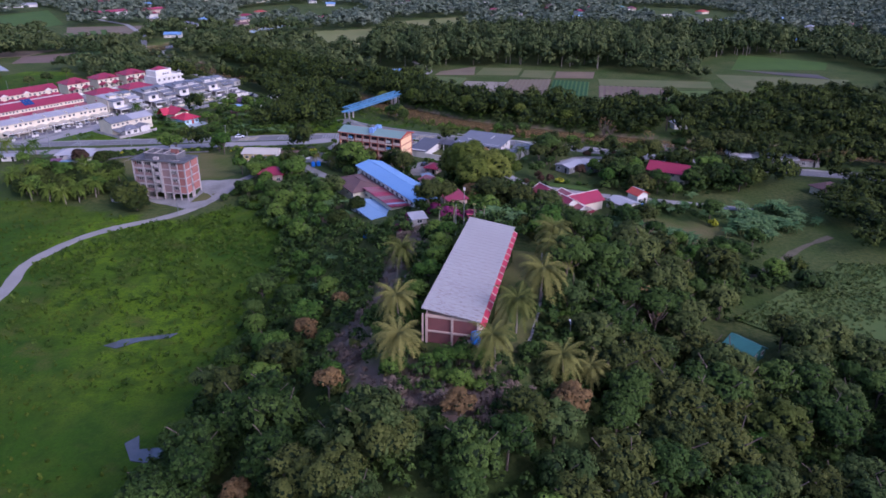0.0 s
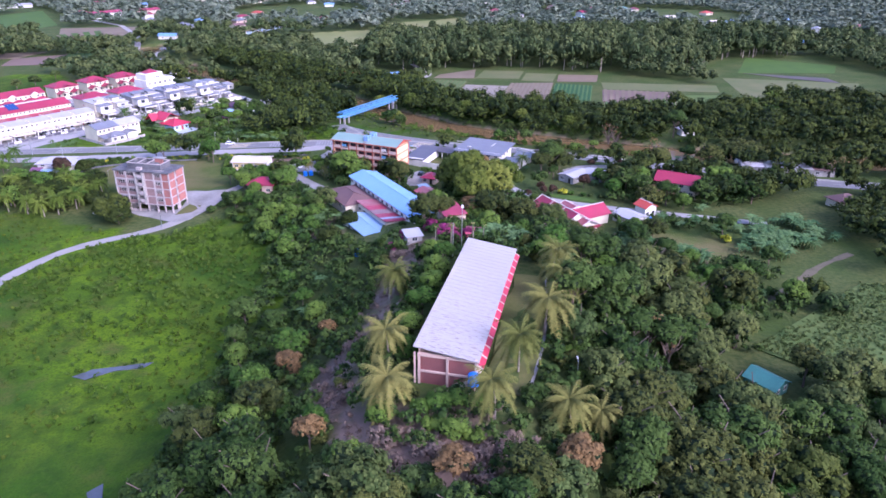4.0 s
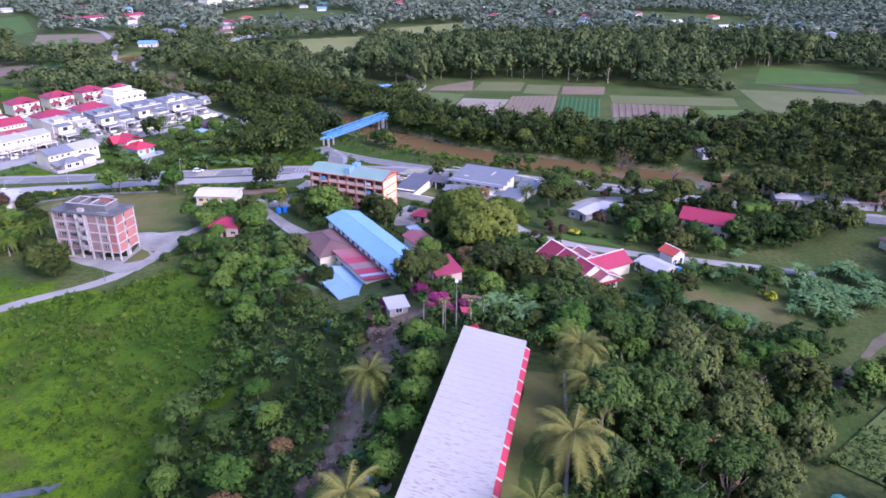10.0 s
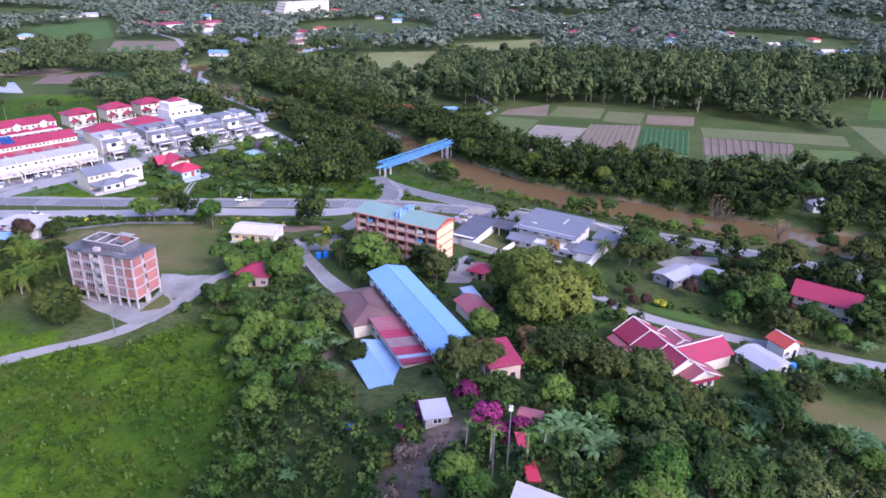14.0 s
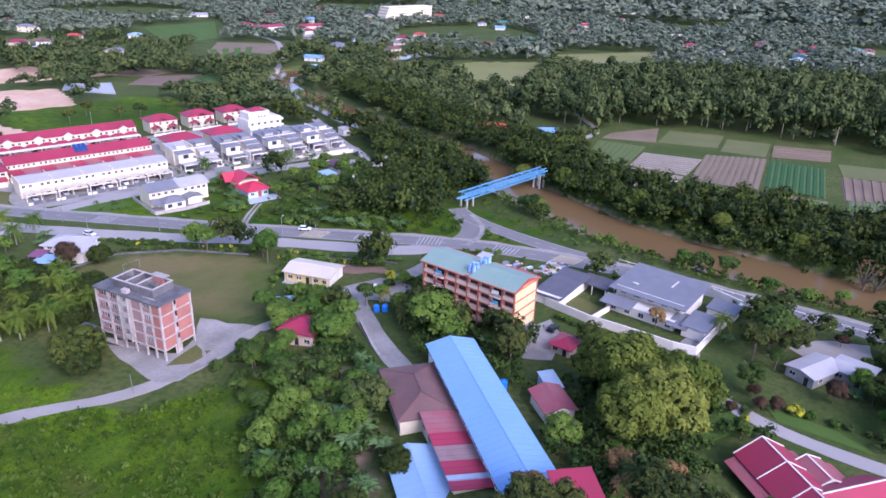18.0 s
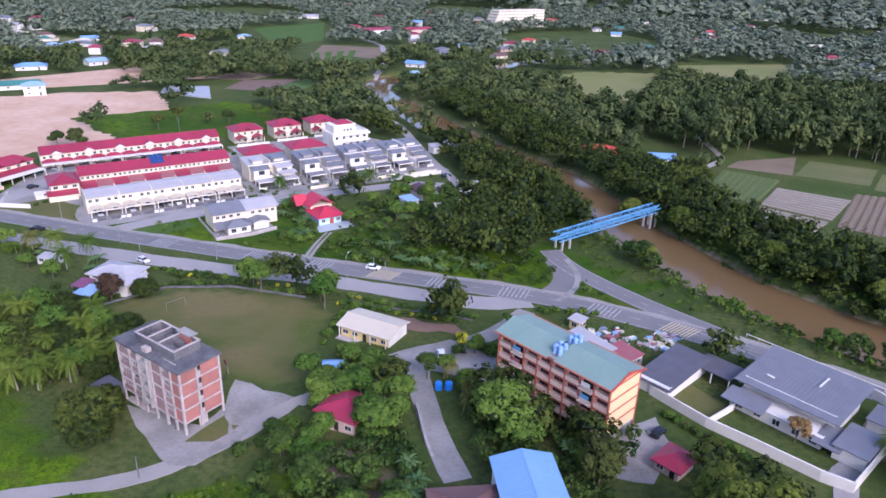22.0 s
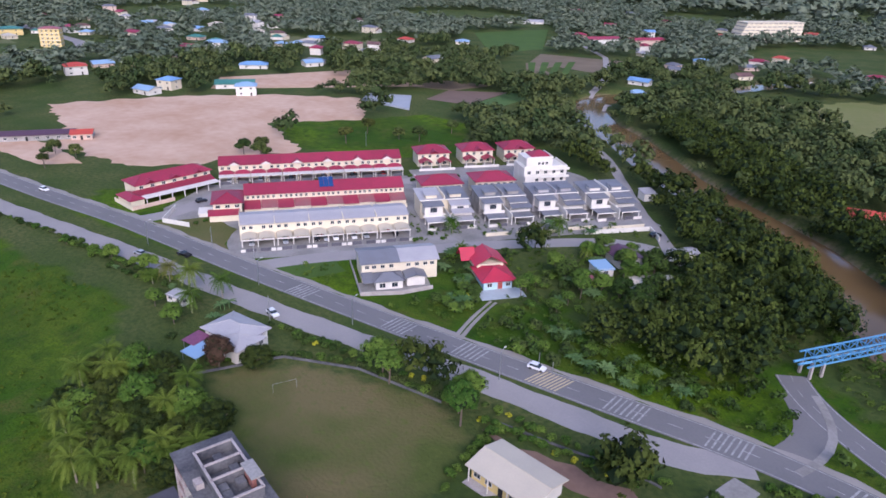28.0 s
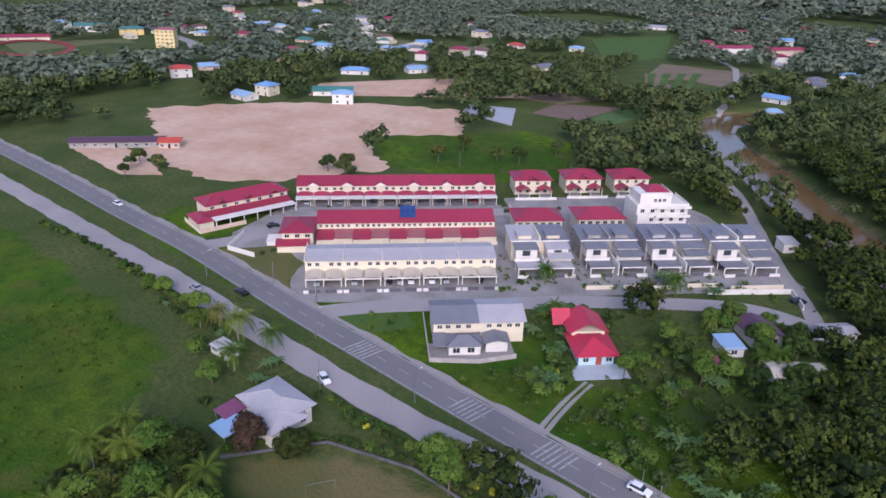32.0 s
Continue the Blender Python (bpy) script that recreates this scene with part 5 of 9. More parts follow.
simple_house(8, 187, -12, 3.4, 3.4, 2.2, WHITE, PINKROOF, "gable_x", 0.8, "small outbuilding with a faded red roof behind the school block", over=0.4, front=1, name="hut")
simple_house(-8.5, 189.5, 20, 4.2, 4.2, 2.4, CONCRETE, PALEGREY, "shed", 0.5, "small hut with a grey tin roof", over=0.4, front=1, name="hut")

# -- house with grey hipped roof beside the service road --
gh = simple_house(-159, 286, 8, 12, 8.5, 4.4, WHITE, PALEGREY, "hip", 1.6, "white house with pale grey hipped roofs beside the service road", over=0.8, front=3, ridge=PALEGREY, storeys=2)
roof(gh, "hip", -1, 8.5, -7, 2, 4.2, 1.3, PALEGREY, "wing_roof", ridge=PALEGREY)
slab_part(gh, "wing_wall", -0.3, 7.8, -6.3, -4.2, 0, 4.3, WHITE)
roof(gh, "shed", -4.5, 1, -12.5, -6.8, 2.6, 0.4, PALEBLUE, "awning_roof")
roof(gh, "shed", -8, -3.6, -9.5, -4.6, 2.9, 0.4, mat("purple_sheet", (0.22, 0.07, 0.14), 0.5), "awning_roof")
posts(gh, [(-4.2, -12.2), (0.7, -12.2), (-7.7, -9.2)], 0, 2.7, 0.14, METAL)
simple_house(-188, 287, 12, 6, 3.5, 2.2, WHITE, PALEGREY, "shed", 0.3, "white lean-to with a pale metal roof among palms", over=0.3, front=2, name="shed")
simple_house(-122, 247, -11, 6, 7, 2.6, CONCRETE, DARKGREY, "shed", 0.4, "grey site shed beside the unfinished block", z=-2.4, over=0.3, front=2, name="shed")
simple_house(-385, 318, 60, 40, 9, 3.0, CONCRETE, mat("dull_purple_roof", (0.10, 0.05, 0.08), 0.6), "gable_x", 1.2, "long low shed with a dull purple roof", over=0.8, front=9, name="shed")
simple_house(-371, 337, 60, 9, 8, 3.0, PALEPINK, ORANGEROOF, "gable_x", 1.4, "small house with an orange-red roof by the sand", over=0.6)
simple_house(-41, 492, 20, 12, 9, 4.0, WHITE, BLUEROOF, "gable_x", 1.8, "white stilt house with a blue roof across the river", over=0.8)
simple_house(-70, 494, 15, 15, 10, 3.4, CREAM, ORANGEROOF, "hip", 2.0, "bungalow with an orange-red hipped roof across the river", over=1.0)
# ---- housing estate ----
EST = 57.0
EU, EV = (math.cos(radians(EST)), math.sin(radians(EST))), (math.sin(radians(EST)), -math.cos(radians(EST)))   # along a row; towards the lane


def along(p, u, v=0.0):
    return p[0] + EU[0] * u + EV[0] * v, p[1] + EU[1] * u + EV[1] * v


def car(x, y, z, rot, paint, label, pickup=False):
    t = thing("car", x, y, z, rot, label, "car")
    bm = bmesh.new()
    L, W = (2.55, 0.92) if pickup else (2.15, 0.86)
    prof = [(-L, 0.35), (L, 0.35), (L, 0.75), (L * 0.72, 0.92), (L * 0.38, 0.98), (-L, 0.98)]
    a = [bm.verts.new((px, -W, pz)) for px, pz in prof]
    b = [bm.verts.new((px, W, pz)) for px, pz in prof]
    bm.faces.new(a[::-1]); bm.faces.new(b)
    for i in range(len(a)):
        bm.faces.new((a[i], a[(i + 1) % len(a)], b[(i + 1) % len(a)], b[i]))
    bmesh.ops.recalc_face_normals(bm, faces=bm.faces)
    bmesh.ops.bevel(bm, geom=list(bm.edges), offset=0.07, segments=2, affect="EDGES")
    part("body", bm, paint, t)
    c0, c1 = (-0.6, 1.1) if pickup else (-1.75, 0.95)
    bm = bmesh.new()
    prof = [(c0, 0.96), (c1, 0.96), (c1 - 0.65, 1.5), (c0 + 0.3, 1.52)]
    a = [bm.verts.new((px, -W * 0.92, pz) if pz < 1 else (px, -W * 0.78, pz)) for px, pz in prof]
    b = [bm.verts.new((px, W * 0.92, pz) if pz < 1 else (px, W * 0.78, pz)) for px, pz in prof]
    bm.faces.new(a[::-1]); bm.faces.new(b)
    for i in range(4):
        bm.faces.new((a[i], a[(i + 1) % 4], b[(i + 1) % 4], b[i]))
    bmesh.ops.recalc_face_normals(bm, faces=bm.faces)
    part("cabin_glass", bm, GLASS, t)
    bm = bmesh.new()
    box(bm, c0 + 0.3, c1 - 0.62, -W * 0.79, W * 0.79, 1.49, 1.56)
    part("roof", bm, paint, t)
    for wx in (-L * 0.62, L * 0.62):
        for wy in (-W + 0.05, W - 0.05):
            bm = bmesh.new()
            bmesh.ops.create_cone(bm, cap_ends=True, segments=12, radius1=0.33, radius2=0.33, depth=0.22, matrix=Matrix.Translation((wx, wy, 0.33)) @ Matrix.Rotation(math.pi / 2, 4, "X"))
            part("wheel", bm, DARK, t)
    for wy in (-W * 0.7, W * 0.7):
        slab_part(t, "headlight", L - 0.06, L + 0.02, wy - 0.14, wy + 0.14, 0.6, 0.75, WHITE)
    if pickup:
        slab_part(t, "cargo_bed", -L + 0.1, c0 - 0.1, -W * 0.85, W * 0.85, 0.95, 1.12, DARK)
    return t


CARWHITE, CARSILVER, CARBLACK, CARRED = (glass_mat(n, c) for n, c in (("white_car_paint", (0.75, 0.75, 0.76)), ("silver_car_paint", (0.35, 0.37, 0.40)), ("black_car_paint", (0.02, 0.02, 0.025)), ("red_car_paint", (0.35, 0.03, 0.03))))
for m in (CARWHITE, CARSILVER, CARBLACK, CARRED):
    m.node_tree.nodes["Principled BSDF"].inputs["Roughness"].default_value = 0.25


def arc_canopy(parent, x0, x1, y0, y1, z, rise, material):
    """A canopy bowed across its width."""
    bm = bmesh.new()
    n = 8
    rows = []
    for k in range(n + 1):
        u = k / n
        xx, zz = x0 + (x1 - x0) * u, z + rise * math.sin(math.pi * u)
        rows.append([bm.verts.new((xx, y0, zz)), bm.verts.new((xx, y1, zz)), bm.verts.new((xx, y1, zz - 0.12)), bm.verts.new((xx, y0, zz - 0.12))])
    for r, s in zip(rows[:-1], rows[1:]):
        for i in range(4):
            bm.faces.new((r[i], s[i], s[(i + 1) % 4], r[(i + 1) % 4]))
    bm.faces.new(rows[0]); bm.faces.new(rows[-1][::-1])
    bmesh.ops.recalc_face_normals(bm, faces=bm.faces)
    return part("canopy", bm, material, parent)


def pair(x, y, w, d, wall, roofm, label, group, kind, front_gable=True):
    """Two joined two-storey houses; the front wall lies on local y = 0."""
    t = thing("terrace_house", x, y, -0.2, EST, label, "house", group)
    walls(t, -w / 2, w / 2, 0.9, d, 0, 6.2, wall)
    slab_part(t, "party_wall", -0.12, 0.12, -4.6, 0.9, 0, 3.0, wall)
    for s in (-1, 1):
        for c in (0.18, 0.38):
            window(t, s * w * c, 0.9, 4.1, 1.25, 1.2)
        door(t, s * w * 0.12, 0.9, 0.2, 1.0, 2.2, REDPAINT)
        window(t, s * w * 0.33, 0.9, 0.9, 1.9, 1.4)
    for s in (0.3, 0.7):
        window(t, w / 2, 0.9 + (d - 0.9) * s, 4.1, 1.1, 1.1, "x")
    if kind == "red":
        roof(t, "gable_x", -w / 2 - 0.02, w / 2 + 0.02, 0, d + 0.6, 6.2, 2.3, roofm, ridge=roofm)
        gable_end(t, -w / 2, w / 2, 0.9, d, 6.2, 1.9, wall)
        bm = bmesh.new(); gable(bm, -2.4, 2.4, -0.5, 3.0, 6.3, 1.3, 0.15, "y")
        part("gable_roof", bm, roofm, t)
        bm = bmesh.new()
        v = [bm.verts.new(p) for p in ((-2.2, -0.3, 6.1), (2.2, -0.3, 6.1), (0, -0.3, 7.35))]
        w2 = [bm.verts.new((p.co.x, -0.1, p.co.z)) for p in v]
        bm.faces.new(v); bm.faces.new(w2[::-1])
        for i in range(3):
            bm.faces.new((v[i], v[(i + 1) % 3], w2[(i + 1) % 3], w2[i]))
        part("gable_face", bm, WHITE, t)
        for s in (-1, 1):
            bm = bmesh.new(); hip(bm, s * w / 4 - w / 4 + 0.1, s * w / 4 + w / 4 - 0.1, -2.4, 0.9, 3.3, 1.1, 0.15)
            bmesh.ops.recalc_face_normals(bm, faces=bm.faces)
            part("porch_roof", bm, roofm, t)
            slab_part(t, "carport_roof", s * w / 4 - w / 4 + 0.15, s * w / 4 + w / 4 - 0.15, -5.8, -2.2, 2.9, 3.1, WHITE, "white flat carport canopy")
            posts(t, [(s * w * 0.46, -5.6), (s * w * 0.06, -5.6)], 0, 2.9, 0.22, WHITE)
            slab_part(t, "gate", s * w * 0.27 - 1.8, s * w * 0.27 + 1.8, -6.6, -6.5, 0.2, 1.5, DARKGREY)
    else:
        roof(t, "gable_x", -w / 2 - 0.02, w / 2 + 0.02, 0.2, d + 0.5, 6.1, 1.2, roofm)
        gable_end(t, -w / 2, w / 2, 0.9, d, 6.1, 1.0, wall)
        slab_part(t, "parapet", -w / 2 - 0.12, -w / 2 + 0.12, 0.1, d + 0.5, 5.8, 7.0, wall)
        for k in range(12):
            c = -w / 2 + w * (k + 0.5) / 12
            bm = bmesh.new(); beam(bm, (c, 0.2, 6.13), (c, (d + 0.7) / 2, 7.33), 0.06)
            part("roof_seam", bm, roofm, t)
        for s in (-1, 1):
            arc_canopy(t, s * w / 4 - w / 4 + 0.35, s * w / 4 + w / 4 - 0.35, -4.8, 0.9, 2.8, 0.65, CREAMROOF)
            slab_part(t, "gate", s * w * 0.2 - 1.5, s * w * 0.2 + 1.5, -8.55, -8.48, 0.2, 1.4, DARKGREY)
        bm = bmesh.new(); box(bm, -w / 2 + 0.4, w / 2 - 0.4, -4.95, -4.8, 2.5, 2.9)
        part("canopy_beam", bm, WHITE, t)
        posts(t, [(-w / 2 + 0.6, -4.7), (0, -4.7), (w / 2 - 0.6, -4.7)], 0, 2.8, 0.25, WHITE)
        for s in (-1, 1):
            slab_part(t, "front_wall", s * w * 0.42 - 0.7, s * w * 0.42 + 0.7, -8.6, -8.4, 0.1, 1.2, WHITE)
    slab_part(t, "forecourt", -w / 2, w / 2, -8.0 if kind == "red" else -8.7, 0.9, 0, 0.3, PAVING)
    return t


def row(first, start, n, w):
    for k in range(1, n):
        px, py = along(start, (k + 0.5) * w)
        copy_thing(first, pose(px, py, -0.2, 0, 0, EST))


# paved lanes and forecourts between the rows
PAVED = [along((-272, 349.5), u, v) for u, v in ((-4, 6), (78, 6), (78, -2), (140, -2), (150, 20), (153, 78), (120, 80), (80, 80), (40, 80), (6, 80), (4, 60), (0, 52), (-16, 50), (-18, 30))]
flat("pavement", PAVED, 0.045, PAVING, "grey concrete lanes and forecourts of the housing estate", 0.3, 0.2)
# row with crimson roofs and white gables
SA = (-272, 349.5)
row(pair(*along(SA, 6.2), 12.4, 10.5, CREAM, REDTILE, "cream two-storey terrace houses with crimson tiled roof and white gables", "crimson terrace", "red"), SA, 6, 12.4)
keep(*along(SA, 37, -2), 38, 12, EST)
# row seen from behind, with lean-to roofs
SB = (-236, 338)
tb = thing("terrace_house", *along(SB, 5.8), -0.2, EST, "cream terrace house with crimson roof and red lean-to at the back", "house", "middle terrace")
walls(tb, -5.8, 5.8, 0, 10, 0, 6.0, CREAM)
roof(tb, "gable_x", -5.82, 5.82, -0.7, 10.7, 6.0, 2.4, REDTILE, ridge=REDTILE)
gable_end(tb, -5.8, 5.8, 0, 10, 6.0, 2.1, CREAM)
for c in (-4.5, -2.6, -0.9, 0.9, 2.6, 4.5):
    window(tb, c, 0, 4.3, 1.0, 1.1)
roof(tb, "shed", -5.78, -0.1, -6.0, 0, 2.6, 1.2, REDMETAL, "lean_to_roof")
roof(tb, "shed", 0.1, 5.78, -5.6, 0, 2.7, 1.1, PINKROOF, "lean_to_roof")
slab_part(tb, "back_wall", -5.7, 5.7, -5.4, -5.2, 0, 2.6, CREAM)
slab_part(tb, "yard_wall", -5.8, 5.8, -7.0, -6.8, 0, 1.6, CREAM)
row(tb, SB, 5, 11.6)
keep(*along(SB, 29, 0), 31, 12, EST)
ex, ey = along(SB, -5.5, 1.5)
te = simple_house(ex, ey, EST, 9.5, 12, 5.8, CREAM, REDTILE, "hip", 2.2, "cream corner house with a crimson hipped roof", over=0.8, front=3, storeys=2, ridge=REDTILE)
roof(te, "shed", -6.5, 4, -9.5, -5.8, 2.8, 1.0, REDMETAL, "lean_to_roof")
slab_part(te, "lean_to_wall", -6.0, 3.6, -9.0, -6.0, 0, 2.9, CREAM)
sx, sy = along(SB, 29.5, -3.2)
sp = thing("solar_array", sx, sy, 6.75, EST, "blue solar panels in white frames on a crimson roof", "solar panel")
for i in range(3):
    for j in range(3):
        bm = bmesh.new()
        x0, y0 = -2.6 + i * 1.75, -2.0 + j * 1.7
        slab(bm, [(x0, y0, 0.1 + (y0 + 2.0) * 0.44), (x0 + 1.65, y0, 0.1 + (y0 + 2.0) * 0.44), (x0 + 1.65, y0 + 1.6, 0.1 + (y0 + 3.6) * 0.44), (x0, y0 + 1.6, 0.1 + (y0 + 3.6) * 0.44)], 0.06)
        part("panel", bm, SOLAR, sp)
# row with pale grey roof and bowed carports
SC = (-211.5, 320.5)
row(pair(*along(SC, 5.5), 11.0, 11.5, CREAM, PALEGREY, "cream two-storey terrace houses with pale grey metal roof and bowed carports", "grey-roofed terrace", "grey"), SC, 5, 11.0)
keep(*along(SC, 27.5, 0), 30, 13, EST)
# angled red block at the entrance
tz = thing("terrace_house", -268.5, 330, -0.2, 90, "cream terrace block with crimson roofs at the estate entrance", "house")
keep(-268.5, 330, 18, 12, 90)
walls(tz, -15, 15, 2, 11, 0, 6.0, CREAM)
roof(tz, "hip", -15.6, 15.6, 1.2, 11.8, 6.0, 2.3, REDTILE, ridge=REDTILE)
for k in range(7):
    window(tz, -12.9 + 4.3 * k, 2, 4.2, 1.5, 1.2)
for k in range(3):
    c = -9.6 + 9.6 * k
    bm = bmesh.new(); gable(bm, c - 2.2, c + 2.2, 0.4, 4.5, 6.1, 1.2, 0.15, "y"); part("gable_roof", bm, REDTILE, tz)
roof(tz, "shed", -16.5, 15, -1.6, 2, 3.0, 1.2, REDTILE, "porch_roof")
slab_part(tz, "carport_roof", -15, 15, -5.4, -1.4, 2.8, 3.0, WHITE, "white flat carport canopy")
posts(tz, [(-14.6 + 4.87 * k, -5.1) for k in range(7)], 0, 2.8, 0.25, WHITE)
slab_part(tz, "side_annex", -20, -15, -4, 6, 0, 2.9, CREAM)
roof(tz, "hip", -20.6, -14.9, -4.6, 6.6, 2.9, 1.3, REDTILE, "annex_roof")
slab_part(tz, "yard_wall", -21, -20.8, -7, 7, 0, 1.7, CREAM)
slab_part(tz, "yard_wall", -20.8, -5, -7, -6.8, 0, 1.6, PALEPINK)
# pairs with crimson hipped roofs
s1 = thing("semi_detached_house", -231.5, 430.5, -0.2, EST, "cream semi-detached houses with crimson hipped roof and twin porches", "house", "hipped pairs")
walls(s1, -7, 7, -4.5, 6, 0, 6.2, CREAM)
roof(s1, "hip", -7.8, 7.8, -5.3, 6.8, 6.2, 2.4, REDTILE, ridge=REDTILE)
bm = bmesh.new(); gable(bm, -2.2, 2.2, -6.2, -2, 6.2, 1.4, 0.15, "y"); part("gable_roof", bm, REDTILE, s1)
for s in (-1, 1):
    slab_part(s1, "porch", s * 4.2 - 2.2, s * 4.2 + 2.2, -8.6, -4.5, 0, 0.4, PAVING)
    roof(s1, "gable_y", s * 4.2 - 2.8, s * 4.2 + 2.8, -9.4, -4.5, 3.1, 1.5, REDTILE, "porch_roof")
    posts(s1, [(s * 4.2 - 2.2, -8.8), (s * 4.2 + 2.2, -8.8)], 0, 3.1, 0.3, WHITE)
    for c in (0.25, 0.7):
        window(s1, s * 7 * c, -4.5, 4.1, 1.3, 1.3)
        window(s1, s * 7 * c, -4.5, 0.9, 1.5, 1.4)
slab_part(s1, "front_wall", -8, 8, -11.2, -11.0, 0, 1.3, WHITE)
keep(-231.5, 430.5, 10, 13, EST)
for px, py in ((-221.5, 448.5), (-211, 465)):
    copy_thing(s1, pose(px, py, -0.2, 0, 0, EST)); keep(px, py, 10, 13, EST)
for px, py in ((-200.5, 402), (-189.5, 420.5)):
    t = simple_house(px, py, EST, 15.5, 10.5, 6.0, CREAM, REDTILE, "hip", 2.3, "cream two-storey house with a crimson hipped roof", over=0.8, front=6, storeys=2, ridge=REDTILE, group="hipped houses")
    roof(t, "shed", -8.6, -2, -8.6, -5.3, 2.8, 0.9, REDTILE, "lean_to_roof")
# white apartment house
wa = thing("apartment_house", -180, 440, -0.2, EST, "white four-storey apartment house with stepped terraces", "apartment house")
keep(-180, 440, 12, 10, EST)
for x0, x1, y0, y1, h in ((-9, 9, -6, 6, 9.6), (-7.5, 3.5, -4, 6, 12.8), (-9, -5, -7.5, -6, 6.5)):
    walls(wa, x0, x1, y0, y1, 0, h, WHITE)
    slab_part(wa, "parapet", x0 - 0.15, x1 + 0.15, y0 - 0.15, y0 + 0.05, h, h + 0.8, WHITE)
    slab_part(wa, "parapet", x1 - 0.05, x1 + 0.15, y0 + 0.05, y1, h, h + 0.8, WHITE)
roof(wa, "hip", -4.5, 4, -1, 6.4, 12.9, 1.8, REDTILE)
for f in range(3):
    for c in (-7, -3.5, 0, 3.5, 7):
        window(wa, c, -6, 1.0 + 3.1 * f, 1.5, 1.4)
    for c in (-3.5, 0, 3.5):
        window(wa, 9, c, 1.0 + 3.1 * f, 1.4, 1.4, "x")
    slab_part(wa, "balcony_slab", -2.6, 9.6, -7.3, -6, 2.7 + 3.1 * f, 2.95 + 3.1 * f, WHITE)
    slab_part(wa, "balcony_parapet", -2.6, 9.6, -7.3, -7.15, 2.95 + 3.1 * f, 3.7 + 3.1 * f, WHITE)
for c in (-2.2, -0.6, 1.0):
    window(wa, c, -4, 10.3, 1.2, 1.3)
# modern grey semi-detached houses
def modern(x, y, wall, first, label, dark=False):
    t = thing("semi_detached_house", x, y, -0.2, EST, label, "house", "grey modern pairs")
    keep(x, y, 11, 15, EST)
    second = GREYROOF if dark else PALEGREY
    walls(t, -8.5, 8.5, -2, 8, 0, 7.2, wall)
    roof(t, "shed", -9, -0.1, -2.6, 8.6, 7.2, 0.9, second)
    roof(t, "shed", 0.1, 9, -2.6, 8.6, 7.2, 0.9, GREYROOF)
    for s in (-1, 1):
        walls(t, s * 4.8 - 3.2, s * 4.8 + 3.2, -6.5, -2, 3.0, 6.4, WHITE, "bay_wall")
        roof(t, "shed", s * 4.8 - 3.7, s * 4.8 + 3.7, -7.2, -1.9, 6.4, 0.5, second if s > 0 else GREYROOF, "bay_roof")
        window(t, s * 4.8, -6.5, 4.0, 2.4, 1.7, "y", DARKGREY, 2)
        slab_part(t, "balcony_parapet", s * 4.8 - 3.8, s * 4.8 + 3.8, -8.2, -8.0, 3.0, 3.9, WHITE)
        slab_part(t, "balcony_slab", s * 4.8 - 3.8, s * 4.8 + 3.8, -8.2, -6.5, 2.8, 3.0, WHITE)
        slab_part(t, "porch_roof", s * 4.8 - 3.6, s * 4.8 + 3.6, -13.2, -8.0, 2.75, 2.95, GREYROOF if dark else PALEGREY)
        posts(t, [(s * 8.2, -12.9), (s * 1.5, -12.9), (s * 8.2, -8.4)], 0, 2.8, 0.28, WHITE)
        window(t, s * 4.6, -2, 0.6, 2.6, 1.9, "y", DARKGREY, 2)
        slab_part(t, "front_wall", s * 7 - 1.6, s * 7 + 1.6, -14.4, -14.2, 0, 1.3, WHITE)
    slab_part(t, "roof_fin", -0.2, 0.2, -2.6, 8.6, 7.3, 8.5, wall)
    for s in (-1, 1):
        slab_part(t, "fascia", s * 4.55 - 4.5, s * 4.55 + 4.5, -2.75, -2.6, 6.95, 7.3, WHITE)
        slab_part(t, "upper_block", s * 4.4 - 2.0, s * 4.4 + 2.0, -1.2, 2.2, 7.3, 8.7, wall)
        roof(t, "shed", s * 4.4 - 2.5, s * 4.4 + 2.5, -1.8, 2.8, 8.7, 0.4, second if s < 0 else GREYROOF, "upper_roof")
        slab_part(t, "porch_fascia", s * 4.8 - 3.7, s * 4.8 + 3.7, -13.32, -13.2, 2.65, 3.0, WHITE)
        slab_part(t, "gate", s * 3.6 - 1.7, s * 3.6 + 1.7, -14.35, -14.28, 0.3, 1.5, DARKGREY)
    roof(t, "shed", 1.2, 8.9, -10.2, -6.4, 5.2 if dark else 4.6, 0.4, GREYROOF if dark else second, "balcony_roof")
    slab_part(t, "party_wall", -0.15, 0.15, -13.5, -2, 0, 4.2, WHITE)
    slab_part(t, "forecourt", -9, 9, -14.4, -2, 0, 0.32, PAVING)
    return t


modern(-184, 386, CREAM, True, "white and grey modern semi-detached houses with flat roofs")
modern(-172, 404, CONCRETE, False, "grey modern semi-detached houses with sloping slate roofs", True)
modern(-160.5, 421, PALEGREY, False, "pale grey modern semi-detached houses with slate roofs", True)
modern(-148.5, 437, WHITE, False, "white modern semi-detached houses with dark carports", True)
